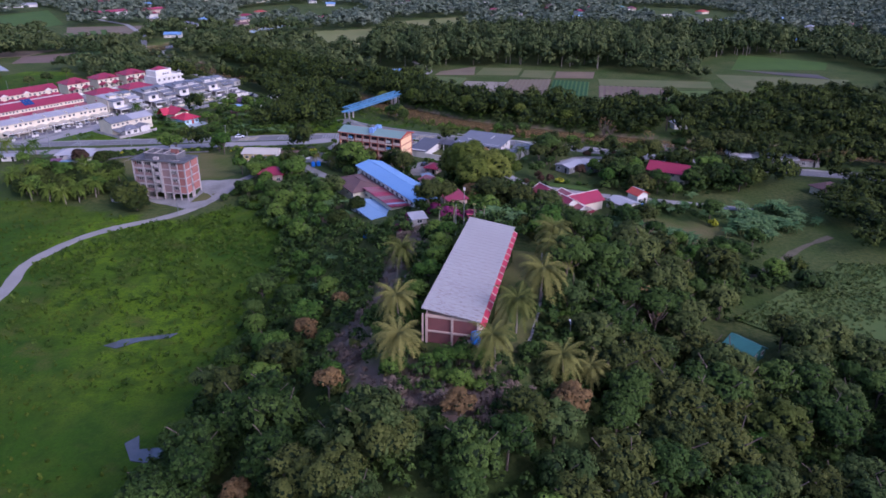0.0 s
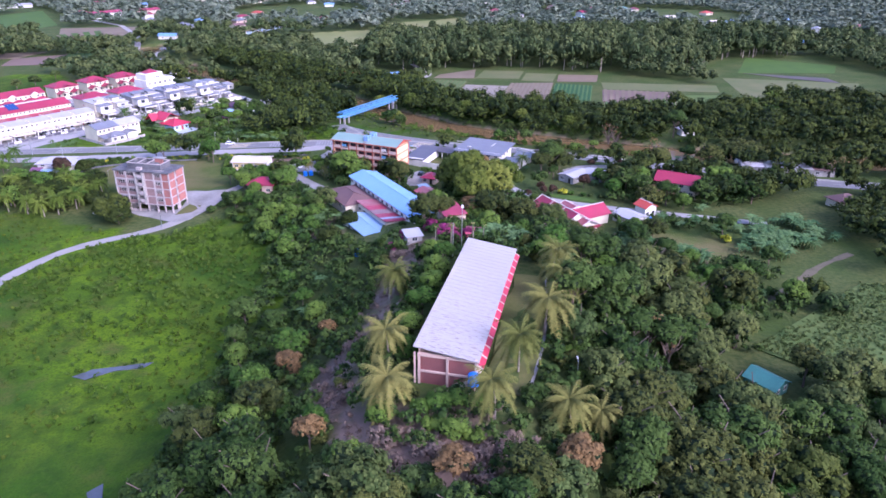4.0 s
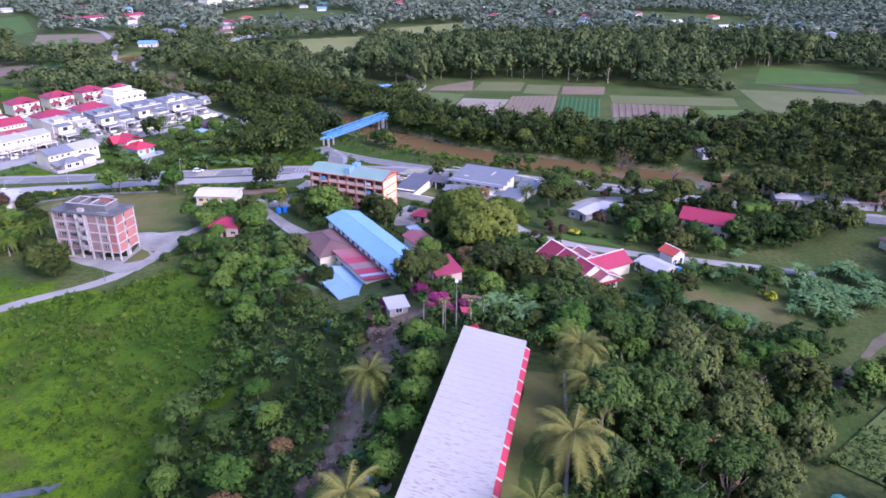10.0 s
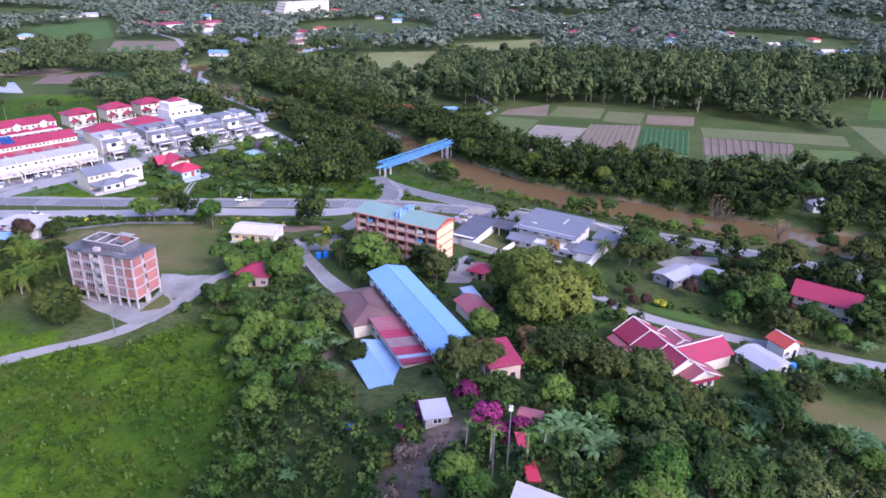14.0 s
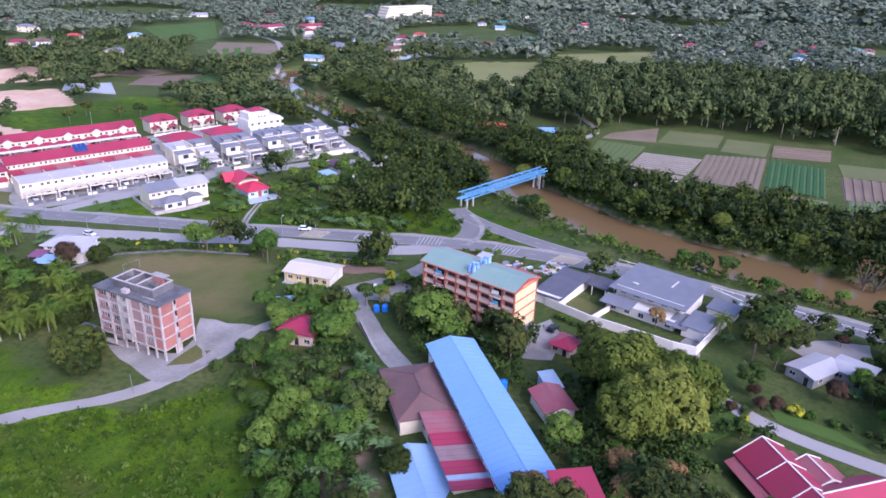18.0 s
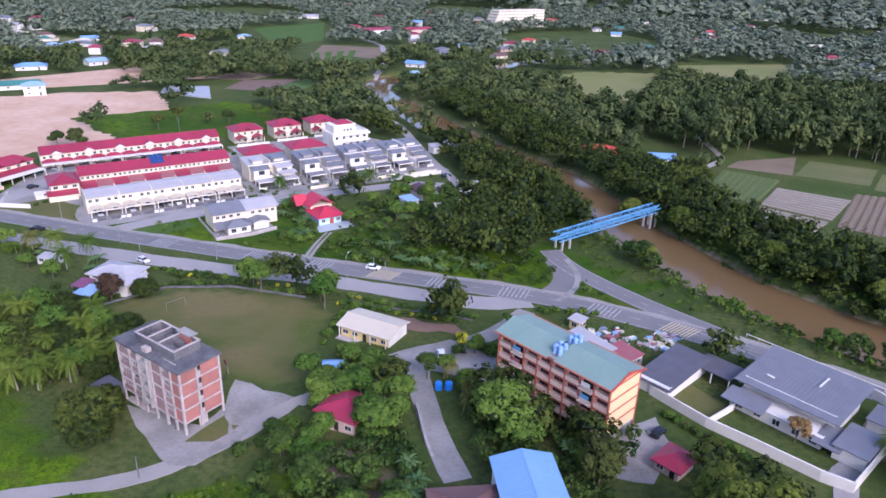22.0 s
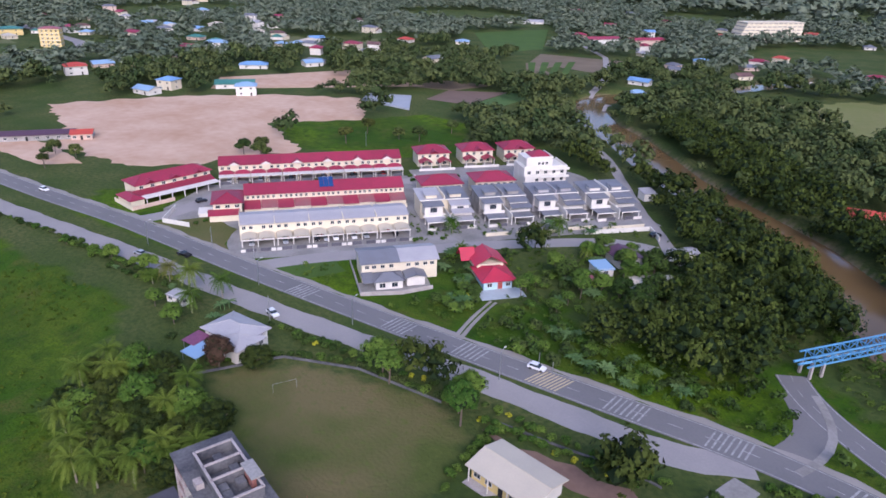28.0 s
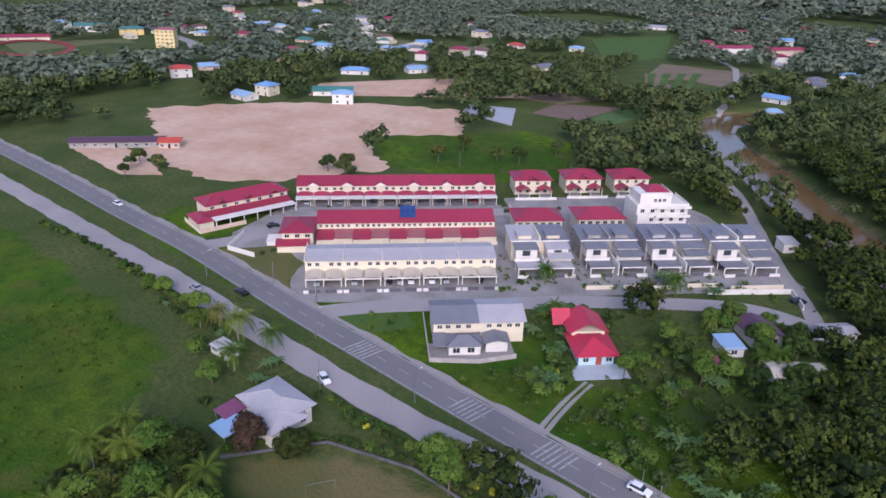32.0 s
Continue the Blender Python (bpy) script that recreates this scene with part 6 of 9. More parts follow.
# yard walls, gates and small plants along the estate lane
for u0, u1, v in ((88, 96, 62), (99, 104, 62), (106, 113, 63), (118, 127, 62), (130, 146, 64)):
    wall_run("front_wall", [along((-272, 349.5), u0, v + 14), along((-272, 349.5), u1, v + 14)], 1.3, CREAM, "low cream front wall with a gate gap", z=0)
wall_run("yard_wall", [along((-272, 349.5), 78, 10), along((-272, 349.5), 78, 34), along((-272, 349.5), 79, 60)], 1.7, WHITE, "white wall between two parts of the estate", z=0)
wall_run("yard_wall", [along((-272, 349.5), -14, 31), along((-272, 349.5), -17, 44), along((-272, 349.5), -8, 50)], 1.6, WHITE, "white pillared wall round the corner yard", z=0)
wall_run("boundary_wall", [(-138, 408), (-124, 428), (-117, 421)], 1.6, WHITE, "white boundary wall at the end of the lane", z=0)
# two-tone house near the road
mq = thing("semi_detached_house", -161, 341, -0.2, EST, "cream semi-detached houses with one dark and one pale grey roof", "house")
keep(-159, 339.5, 17, 18, EST)
walls(mq, -11, 11, -5, 5.5, 0, 6.2, CREAM)
roof(mq, "gable_x", -11.6, 0, -5.8, 6.3, 6.2, 1.7, GREYROOF)
roof(mq, "gable_x", 0.02, 11.6, -5.8, 6.3, 6.2, 1.7, PALEGREY)
gable_end(mq, -11, 11, -5, 5.5, 6.2, 1.4, CREAM)
for c in (-9.5, -7.5, -5, -2.5, 2.5, 5, 7.5, 9.5):
    window(mq, c, -5, 4.3, 1.3, 1.1)
for c in (-2, 2.5):
    window(mq, 11, c, 4.3, 1.2, 1.1, "x"); window(mq, 11, c, 1.0, 1.2, 1.1, "x")
walls(mq, -7.8, -0.2, -10.5, -5, 0, 3.0, WHITE, "front_wing")
roof(mq, "hip", -8.6, 0.4, -11.2, -4.9, 3.0, 1.5, GREYROOF, "wing_roof", ridge=DARKGREY)
walls(mq, 1.2, 6.4, -9.5, -5, 0, 3.0, WHITE, "front_wing")
roof(mq, "gable_y", 0.6, 7.0, -10.2, -4.9, 3.0, 0.9, GREYROOF, "wing_roof")
roof(mq, "shed", -11.4, -8.2, -10.5, -5.2, 2.7, 0.8, GREYROOF, "side_roof")
for c in (-6, -2.5):
    window(mq, c, -10.5, 0.8, 1.8, 1.5)
wall_run("yard_wall", [along((-161, 341), -12.5, -9), along((-161, 341), -12.5, 13), along((-161, 341), -1, 14.2), along((-161, 341), 8, 12.5)], 1.2, SLABWHITE, "low grey yard wall round the house", z=0)
slab_part(mq, "yard", -12.4, 8, -12.5, -5, 0, 0.26, PAVING)
# crimson-roofed cottage with pale blue walls
ph = thing("cottage", -138.5, 357.5, -0.2, EST, "pale blue cottage with layered crimson roofs", "cottage")
keep(-138.5, 357.5, 8, 14, EST)
walls(ph, -4.2, 4.2, -6.5, 1, 0, 3.2, LIGHTBLUE)
roof(ph, "hip", -5.3, 5.3, -7.6, 3.5, 3.2, 2.2, CRIMSON, ridge=REDMETAL)
walls(ph, -4.0, 4.0, 1, 8.5, 0, 4.8, CREAM, "rear_wall")
roof(ph, "gable_y", -5.0, 5.0, 0.2, 9.5, 4.8, 2.8, CRIMSON, "rear_roof", ridge=REDMETAL)
roof(ph, "gable_x", -7.6, -3, 5.5, 11, 4.4, 3.0, CRIMSON, "side_roof")
door(ph, 0.6, -6.5, 0.2, 1.4, 2.2, REDPAINT)
for c in (-2.5, 3):
    window(ph, c, -6.5, 1.0, 1.5, 1.3)
slab_part(ph, "terrace_floor", -6.5, 6.5, -12.5, -6.5, 0, 0.3, mat("pale_terrace_tile", (0.42, 0.47, 0.5), 0.6, None, 0.5, 0.2))
# tin-roofed houses among the trees
simple_house(-117, 397, EST, 8, 9, 3.0, WHITE, mat("violet_roof", (0.12, 0.06, 0.10), 0.6), "gable_y", 1.5, "small house with a dark violet roof among trees", over=0.6, front=2)
simple_house(-118, 385, EST, 5, 6, 2.6, WHITE, PALEBLUE, "shed", 0.4, "lean-to with a pale blue sheet roof", over=0.4, front=1, name="shed")
simple_house(-101, 385, EST - 10, 12, 8, 3.0, WHITE, CREAMROOF, "gable_x", 0.9, "low house with a pale metal roof among trees", over=0.6)
simple_house(-116, 374, EST, 4, 3.5, 2.2, BRICK, PINKROOF, "shed", 0.4, "small rusty-roofed shed in the clearing", over=0.3, front=1, name="shed")
simple_house(-105, 413, EST, 8, 5, 2.8, WHITE, PALEGREY, "gable_x", 0.7, "small white house beside the river lane", over=0.4)
simple_house(-141, 458, EST, 5, 5, 3.2, WHITE, PALEGREY, "shed", 0.8, "white hoarding-like kiosk by the river lane", over=0.3, front=1, name="kiosk")
# substation-like low white structure at the entrance
simple_house(-241, 327, EST, 7, 6, 1.4, WHITE, WHITE, "shed", 0.1, "low white walled kiosk at the estate entrance", over=0.2, front=1, name="kiosk")
for px, py, rot, pm, lab, pk in ((-164.5, 300, -8, CARWHITE, "white estate car parked beside the service road", False), (-224, 293.5, 190, CARSILVER, "silver car at the edge of the service road", False),
                                 (-214, 302.5, 190, CARBLACK, "black pickup on the shoulder of the road", True), (-304, 295.2, 12, CARWHITE, "white car on the main road", False),
                                 (-101, 328, 12, CARWHITE, "white car on the main road near the rumble bars", False), (-61.5, 291, 120, CARWHITE, "white car parked on the campus drive", False),
                                 (-10.5, 285, 70, CARBLACK, "black car parked beside the hostel", False), (52, 291, 60, CARWHITE, "white car in the gravel yard", False),
                                 (-120, 424, 57, CARBLACK, "dark car on the river lane", False), (-107, 408.5, 57, CARWHITE, "white car on the river lane", False), (-253.5, 331, 80, CARBLACK, "dark car parked at the estate entrance", False),
                                 (2, 243, 31, CARSILVER, "silver car beside the white cottage", False)):
    car(px, py, ground_z(px, py) + 0.12, rot, pm, lab, pk)
for k, (u, pm) in enumerate(((3.5, CARSILVER), (14, CARSILVER), (24, CARBLACK), (27, CARSILVER), (30, CARWHITE), (36, CARWHITE), (40, CARSILVER), (50, CARBLACK))):
    px, py = along(SC, u, 2.6)
    car(px, py, 0.1, EST - 90, pm, "car parked under a bowed carport", False)
for k, (u, pm) in enumerate(((4, CARWHITE), (16, CARSILVER), (28, CARBLACK), (41, CARSILVER), (53, CARBLACK), (66, CARRED))):
    px, py = along(SA, u, 3.6)
    car(px, py, 0.1, EST - 90, pm, "car parked under a white carport", False)
# ---- pipe bridge over the river ----
br = thing("pipe_bridge", -56, 369, 0, 62.0, "blue steel truss bridge carrying pipes over the river", "bridge")
BL, BZ, BH_, BW = 52.0, 3.4, 2.6, 1.5
for s in (-1, 1):
    for z in (BZ, BZ + BH_):
        bm = bmesh.new()
        beam(bm, (0, s * BW, z), (BL, s * BW, z), 0.32)
        part("chord", bm, BLUESTEEL, br)
    for k in range(19):
        x0 = 2.0 + (BL - 4) * k / 18
        bm = bmesh.new()
        beam(bm, (x0, s * BW, BZ), (x0, s * BW, BZ + BH_), 0.2)
        part("upright", bm, BLUESTEEL, br)
        if k < 18:
            bm = bmesh.new()
            a, b = (BZ, BZ + BH_) if k % 2 else (BZ + BH_, BZ)
            beam(bm, (x0, s * BW, a), (x0 + (BL - 4) / 18, s * BW, b), 0.16)
            part("diagonal", bm, BLUESTEEL, br)
for k in range(19):
    x0 = 2.0 + (BL - 4) * k / 18
    for z in (BZ, BZ + BH_):
        bm = bmesh.new()
        beam(bm, (x0, -BW, z), (x0, BW, z), 0.18)
        part("crossbeam", bm, BLUESTEEL, br)
for s in (-0.7, 0.7):
    bm = bmesh.new()
    bmesh.ops.create_cone(bm, cap_ends=True, segments=12, radius1=0.3, radius2=0.3, depth=BL + 4, matrix=Matrix.Translation((BL / 2, s, BZ + 0.75)) @ Matrix.Rotation(math.pi / 2, 4, "Y"))
    part("pipe", bm, BLUESTEEL, br)
bm = bmesh.new()
prev = None
for k in range(15):
    u = k / 14
    p = (BL * u, BW + 0.6, BZ - 0.4 - 3.4 * u * (1 - u))
    if prev:
        beam(bm, prev, p, 0.22)
    prev = p
part("hanging_pipe", bm, CREAMROOF, br, "sagging pale pipe below the truss")
for x0 in (1.5, 5.0, BL - 4, BL - 1):
    for s in (-1, 1):
        slab_part(br, "pier", x0 - 0.3, x0 + 0.3, s * BW - 0.3, s * BW + 0.3, -3.5, BZ, SLABWHITE)

# ---- crop plots across the river ----
def plot(pts, material, label, rows=0, rowm=None, across=False, lift=0.08):
    q = [np.array(p, float) for p in pts]
    bm = bmesh.new()
    slab(bm, [(*p, ground_z(*p) + lift) for p in q], 0.3)
    bmesh.ops.recalc_face_normals(bm, faces=bm.faces)
    f = tagged(part("field", bm, material), label, "field", kind="structure")
    a, b, c, d = q if not across else (q[1], q[2], q[3], q[0])
    for k in range(rows):
        u0, u1 = (k + 0.2) / rows, (k + 0.75) / rows
        quad_ = [a + (b - a) * u0, a + (b - a) * u1, d + (c - d) * u1, d + (c - d) * u0]
        bm = bmesh.new()
        slab(bm, [(*p, ground_z(*p) + lift + 0.28) for p in quad_], 0.3)
        bmesh.ops.recalc_face_normals(bm, faces=bm.faces)
        part("crop_row", bm, rowm, f)
    return f


PALESOIL = mat("pale_mulch", (0.30, 0.27, 0.225), 0.9, (0.25, 0.21, 0.17), 0.2, 0.4)
MAUVESOIL = mat("mauve_soil", (0.185, 0.13, 0.105), 0.95, (0.15, 0.105, 0.085), 0.1, 0.4)
plot([(-19, 453), (2, 452), (11, 493), (-13, 498)], DULLCROP, "dull green vegetable plot", 8, mat("green_rows", (0.10, 0.15, 0.05), 0.9))
plot([(4, 453), (29, 446), (38, 478), (10, 481)], CROPSOIL, "plot of pale mulched beds", 9, PALESOIL, True)
plot([(2, 419), (22, 427), (28, 444), (4, 451)], CROPSOIL, "plot of striped pale beds", 8, PALESOIL, True)
plot([(30, 439), (58, 435), (69, 491), (40, 488)], CROPSOIL, "bare brown tilled plot", 10, mat("brown_beds", (0.225, 0.180, 0.125), 0.95))
plot([(61, 441), (84, 433), (94, 483), (70, 489)], CROPGREEN, "dark green vegetable plot", 9, mat("dark_green_rows", (0.035, 0.10, 0.035), 0.9))
plot([(53, 414), (78, 406), (84, 429), (59, 434)], CROPSOIL, "grey-brown fallow plot")
plot([(-12, 504), (16, 505), (18, 541), (-8, 518)], CROPSOIL, "bare brown plot below the woods")
plot([(17, 506), (47, 505), (53, 536), (24, 537)], DULLCROP, "pale green grass plot")
plot([(48, 499), (69, 495), (76, 526), (54, 528)], DULLCROP, "pale green fallow plot")
plot([(72, 497), (99, 497), (105, 523), (77, 523)], MAUVESOIL, "mauve-brown tilled plot", 5, CROPSOIL, True)
plot([(91, 433), (134, 435), (143, 464), (98, 470)], MAUVESOIL, "mauve-brown furrowed plot", 12, CROPSOIL)
plot([(86, 408), (108, 413), (115, 440), (92, 432)], CROPSOIL, "brown plot with green rows", 8, CROPGREEN)
plot([(110, 413), (131, 414), (137, 444), (115, 440)], CROPSOIL, "furrowed plot with green rows", 8, BRIGHTGRASS)
plot([(133, 417), (168, 422), (172, 457), (140, 455)], CORN, "bright green crop plot")
plot([(99, 471), (172, 466), (178, 490), (102, 495)], DULLCROP, "dull grassy strip")
plot([(183, 451), (249, 447), (281, 505), (192, 519)], DULLCROP, "wide dull grass field")
plot([(211, 541), (284, 545), (302, 580), (245, 616)], BRIGHTGRASS, "green far field")
plot([(214, 541), (238, 522), (268, 505), (268, 524)], mat("dark_wet_mud", (0.06, 0.042, 0.035), 0.6, (0.10, 0.07, 0.055), 0.1, 0.4), "dark muddy pond", lift=0.2)
flat("clearing", [(-170, 690), (-128, 655), (-108, 622), (-86, 622), (-76, 675), (-86, 770), (-140, 745)], 0.35, DRYGRASS, "yellowish grass clearing beyond the river", 0.8, 2.0)
plot([(-534, 960), (-430, 800), (-440, 730), (-560, 850)], BRIGHTGRASS, "far green field below the school hall")
plot([(-640, 640), (-600, 600), (-520, 680), (-560, 730)], DULLCROP, "far dull green field")
plot([(-62, 745), (14, 762), (19, 895), (-76, 830)], DRYGRASS, "yellowish far clearing")
plot([(-382, 712), (-318, 708), (-335, 790), (-410, 768)], CROPSOIL, "brown far field")
plot([(-353, 668), (-312, 662), (-357, 750), (-382, 706)], CROPSOIL, "brown and green field by the far lane", 4, BRIGHTGRASS)
plot([(-330, 530), (-302, 538), (-310, 588), (-340, 562)], MAUVESOIL, "mauve-brown vegetable plot")
plot([(-300, 540), (-285, 543), (-290, 600), (-310, 590)], CROPGREEN, "dark green vegetable plot")
plot([(-364, 552), (-338, 564), (-332, 600), (-372, 585)], CROPSOIL, "brown vegetable plot behind the netting")
plot([(74, 157), (98, 135), (200, 190), (118, 193)], CORN, "tall green crop beside the farm shed", lift=0.3)
tagged(ribbon("path", [(87, 181), (99, 192), (112, 205), (126, 214)], 1.0, 0.1, TRODDEN, wobble=0.3), "worn earth path through the gardens", "path", kind="structure")
plot([(24, 248), (20, 262), (27, 268), (34, 258)], BRIGHTGRASS, "bright mown garden lawn", lift=0.1)
plot([(40, 262), (38, 268), (52, 262), (58, 256)], BRIGHTGRASS, "bright garden lawn by the drive", lift=0.1)
plot([(-660, 330), (-640, 420), (-760, 430), (-800, 330)], DULLCROP, "school playing field far off")
plot([(-470, 470), (-440, 445), (-360, 560), (-440, 560)], SAND, "pale sandy yard behind the blue house", lift=0.12)
plot([(-585, 470), (-545, 440), (-535, 470), (-575, 500)], SAND, "far bare sandy patch")
bm = bmesh.new()
for k in range(28):
    a0, a1 = 2 * math.pi * k / 28, 2 * math.pi * (k + 1) / 28
    slab(bm, [(-735 + r * 55 * math.cos(a), 345 + r * 32 * math.sin(a), ground_z(-735, 345) + 0.6) for r, a in ((0.8, a0), (1, a0), (1, a1), (0.8, a1))], 0.4)
tagged(part("running_track", bm, mat("red_running_track", (0.28, 0.06, 0.06), 0.9)), "red oval running track far off", "running track", kind="structure")
tagged(ribbon("road", [(-1250, 560), (-952, 487), (-708, 471), (-640, 450)], 5, 0.3, OLDROAD), "straight far road", "road", kind="structure")
tagged(ribbon("road", [(-262, 600), (-275, 640), (-300, 700), (-360, 800), (-420, 860)], 2.5, 0.2, OLDROAD), "far lane beyond the river bend", "road", kind="structure")
tagged(ribbon("path", [(-35, 488), (-22, 495), (-14, 518), (-30, 560)], 1.6, 0.15, GRAVEL), "earth track past the stilt house", "path", kind="structure")

# ---- far settlement ----
FARROOFS = (REDTILE, PALEGREY, GREYROOF, REDMETAL, BLUEROOF, PALEBLUE, BROWNROOF, CREAMROOF, ORANGEROOF, TEALROOF)
frnd = random.Random(5)


def far_house(x, y, w=None, d=None, roofm=None, wall=None, storeys=None, rot=None, h=None, kind=None, label=None):
    w, d = w or frnd.uniform(10, 16), d or frnd.uniform(8, 11)
    storeys = storeys or frnd.choice((1, 1, 2))
    roofm, wall = roofm or frnd.choice(FARROOFS), wall or frnd.choice((WHITE, CREAM, WHITE, PALEPINK))
    rot = frnd.uniform(0, 90) if rot is None else rot
    kind = kind or frnd.choice(("hip", "gable_x", "hip"))
    away = math.atan2(210 - y, -30 - x)
    keep(x, y, w / 2 + 5, d / 2 + 5, rot)
    keep(x + 26 * math.cos(away), y + 26 * math.sin(away), 26, w / 2 + 3, math.degrees(away))
    words = roofm.name.replace("_", " ")
    simple_house(x, y, rot, w, d, h or 3.1 * storeys, wall, roofm, kind, 2.0, label or f"{'two-storey' if storeys > 1 else 'low'} far house with {words}", over=0.8, front=2, side=1, storeys=storeys)


for x, y in ((-538, 401), (-556, 427), (-600, 520), (-625, 560), (-477, 557), (-433, 645), (-275, 765), (-891, 402), (-768, 434), (-471, 931), (-618, 742), (-358, 1054), (-870, 689),
             (-209, 1090), (-52, 1238), (79, 905), (154, 897), (51, 916), (-616, 748), (-289, 789), (-181, 817), (-227, 779), (-267, 690), (-472, 551),
             (148, 874), (331, 696), (-591, 648), (-650, 620), (-570, 610), (-660, 560), (-700, 520), (-720, 560), (-760, 500), (-800, 470), (-820, 520), (-540, 720), (-500, 760),
             (-240, 830), (-150, 860), (-120, 930), (-80, 1000), (10, 1040), (90, 1010), (200, 960), (260, 900), (300, 820), (380, 780), (-420, 1000), (-500, 1050), (-280, 1130), (-160, 1180), (60, 1180), (200, 1120), (330, 980), (420, 900),
             (-900, 560), (-960, 450), (-980, 620), (-700, 800), (-780, 700), (-450, 408), (-455, 425)):
    far_house(x, y)
def plain_far_house(x, y):
    w, d, h = frnd.uniform(9, 17), frnd.uniform(8, 11), frnd.choice((3.2, 3.4, 6.2))
    rot, roofm = frnd.uniform(0, 90), frnd.choice(FARROOFS)
    away = math.atan2(210 - y, -30 - x)
    keep(x, y, w / 2 + 5, d / 2 + 5, rot)
    keep(x + 26 * math.cos(away), y + 26 * math.sin(away), 26, w / 2 + 3, math.degrees(away))
    t = walls(None, -w / 2, w / 2, -d / 2, d / 2, 0, h, frnd.choice((WHITE, CREAM, WHITE)), "house")
    t.matrix_world = pose(x, y, ground_z(x, y) - 0.3, 0, 0, rot)
    tagged(t, f"small {'two-storey' if h > 5 else 'low'} far house with {roofm.name.replace('_', ' ')}", "house")
    roof(t, frnd.choice(("hip", "gable_x")), -w / 2 - 0.8, w / 2 + 0.8, -d / 2 - 0.8, d / 2 + 0.8, h, 2.0, roofm)


for cx, cy, n, rx, ry in ((-660, 640, 9, 90, 60), (-850, 560, 8, 110, 70), (-520, 620, 6, 60, 40), (-320, 860, 5, 90, 50), (-60, 1080, 9, 160, 70), (160, 960, 8, 120, 60), (380, 860, 7, 90, 70), (-480, 1150, 7, 140, 70), (-900, 800, 8, 150, 90), (60, 1300, 6, 200, 80)):
    for k in range(n):
        plain_far_house(cx + frnd.uniform(-rx, rx), cy + frnd.uniform(-ry, ry))
far_house(118, 358, 7, 5, PALEGREY, WHITE, 1, 10, label="small white house with a pale roof by the river")
far_house(145, 257, 9, 7, BROWNROOF, CREAM, 1, 20, label="low cream house with a brown roof among trees")
far_house(-257, 668, 10, 6, PALEBLUE, WHITE, 1, 40)
far_house(-489, 510, 20, 10, BLUEROOF, WHITE, 1, 50, label="far bungalow with a bright blue roof")
far_house(-435, 460, 24, 12, TEALROOF, WHITE, 1, 55, label="white hall with a teal metal roof beyond the sand")
far_house(-410, 452, 12, 9, PALEBLUE, WHITE, 2, 55)
far_house(-421, 892, 42, 14, REDTILE, WHITE, 2, 62, label="long white school hall with a crimson roof far off")
far_house(-386, 926, 40, 10, REDTILE, PALEPINK, 2, 62, label="long far building with a crimson roof")
far_house(-591, 990, 46, 16, PALEGREY, WHITE, 1, 40, label="far warehouse with a pale grey roof")
far_house(-800, 350, 45, 12, REDTILE, CREAM, 1, 70, label="long far school wing with a red roof")
far_house(-850, 420, 30, 18, TEALROOF, WHITE, 2, 70, label="far white hall with a green roof")
far_house(-800, 445, 22, 14, TEALROOF, YELLOWP, 2, 70, label="far yellow hall with a green roof")
far_house(-590, 540, 18, 11, PALEBLUE, WHITE, 2, 50)
far_house(-10, 1490, 80, 30, PALEGREY, WHITE, 2, 20, label="far industrial hall with a pale roof")
fb = thing("apartment_block", -685, 441, ground_z(-685, 441) - 0.4, 55, "far pale yellow five-storey apartment block", "apartment block")
keep(-685, 441, 12, 9, 55)
walls(fb, -8, 8, -5, 5, 0, 15.5, YELLOWP)
for f in range(5):
    slab_part(fb, "floor_band", -8.15, 8.15, -5.15, 5.15, 2.8 + 3 * f, 3.1 + 3 * f, WHITE)
    for c in (-5.5, -1.8, 1.8, 5.5):
        window(fb, c, -5, 1 + 3 * f, 1.6, 1.3)
roof(fb, "hip", -8.8, 8.8, -5.8, 5.8, 15.6, 1.5, PINKROOF)
wb_ = thing("hospital_block", -312, 1066, ground_z(-312, 1066) - 0.5, 60, "long white multi-storey institutional block far off", "institution")
keep(-312, 1066, 50, 16, 60)
for f in range(6):
    slab_part(wb_, "storey", -44 + 2 * f, 44, -9, 9, 3.6 * f, 3.6 * f + 2.5, CREAM)
    slab_part(wb_, "window_band", -43.6 + 2 * f, 43.6, -8.6, 8.6, 3.6 * f + 2.5, 3.6 * f + 3.6, CONCRETE)
    for k in range(12):
        c = -42 + 2 * f + (84 - 2 * f) * k / 11
        slab_part(wb_, "pier", c - 0.6, c + 0.6, -9.05, -8.5, 3.6 * f + 2.5, 3.6 * f + 3.6, CREAM)
slab_part(wb_, "roof_slab", -34, 44.5, -9.5, 9.5, 21.6, 22.3, CREAM)
# ---- trees ----
def leaf_tris(c, n, size, rng, aspect=0.8):
    """Pointed leaves at c facing n, three corners each."""
    n = n / np.maximum(np.linalg.norm(n, axis=1), 1e-6)[:, None]
    a = np.cross(n, rng.normal(size=n.shape))
    a /= np.maximum(np.linalg.norm(a, axis=1), 1e-6)[:, None]
    b = np.cross(n, a)
    s = np.asarray(size)[:, None]
    return np.stack([c + a * s, c - a * s * 0.6 + b * s * aspect, c - a * s * 0.6 - b * s * aspect], 1).reshape(-1, 3)


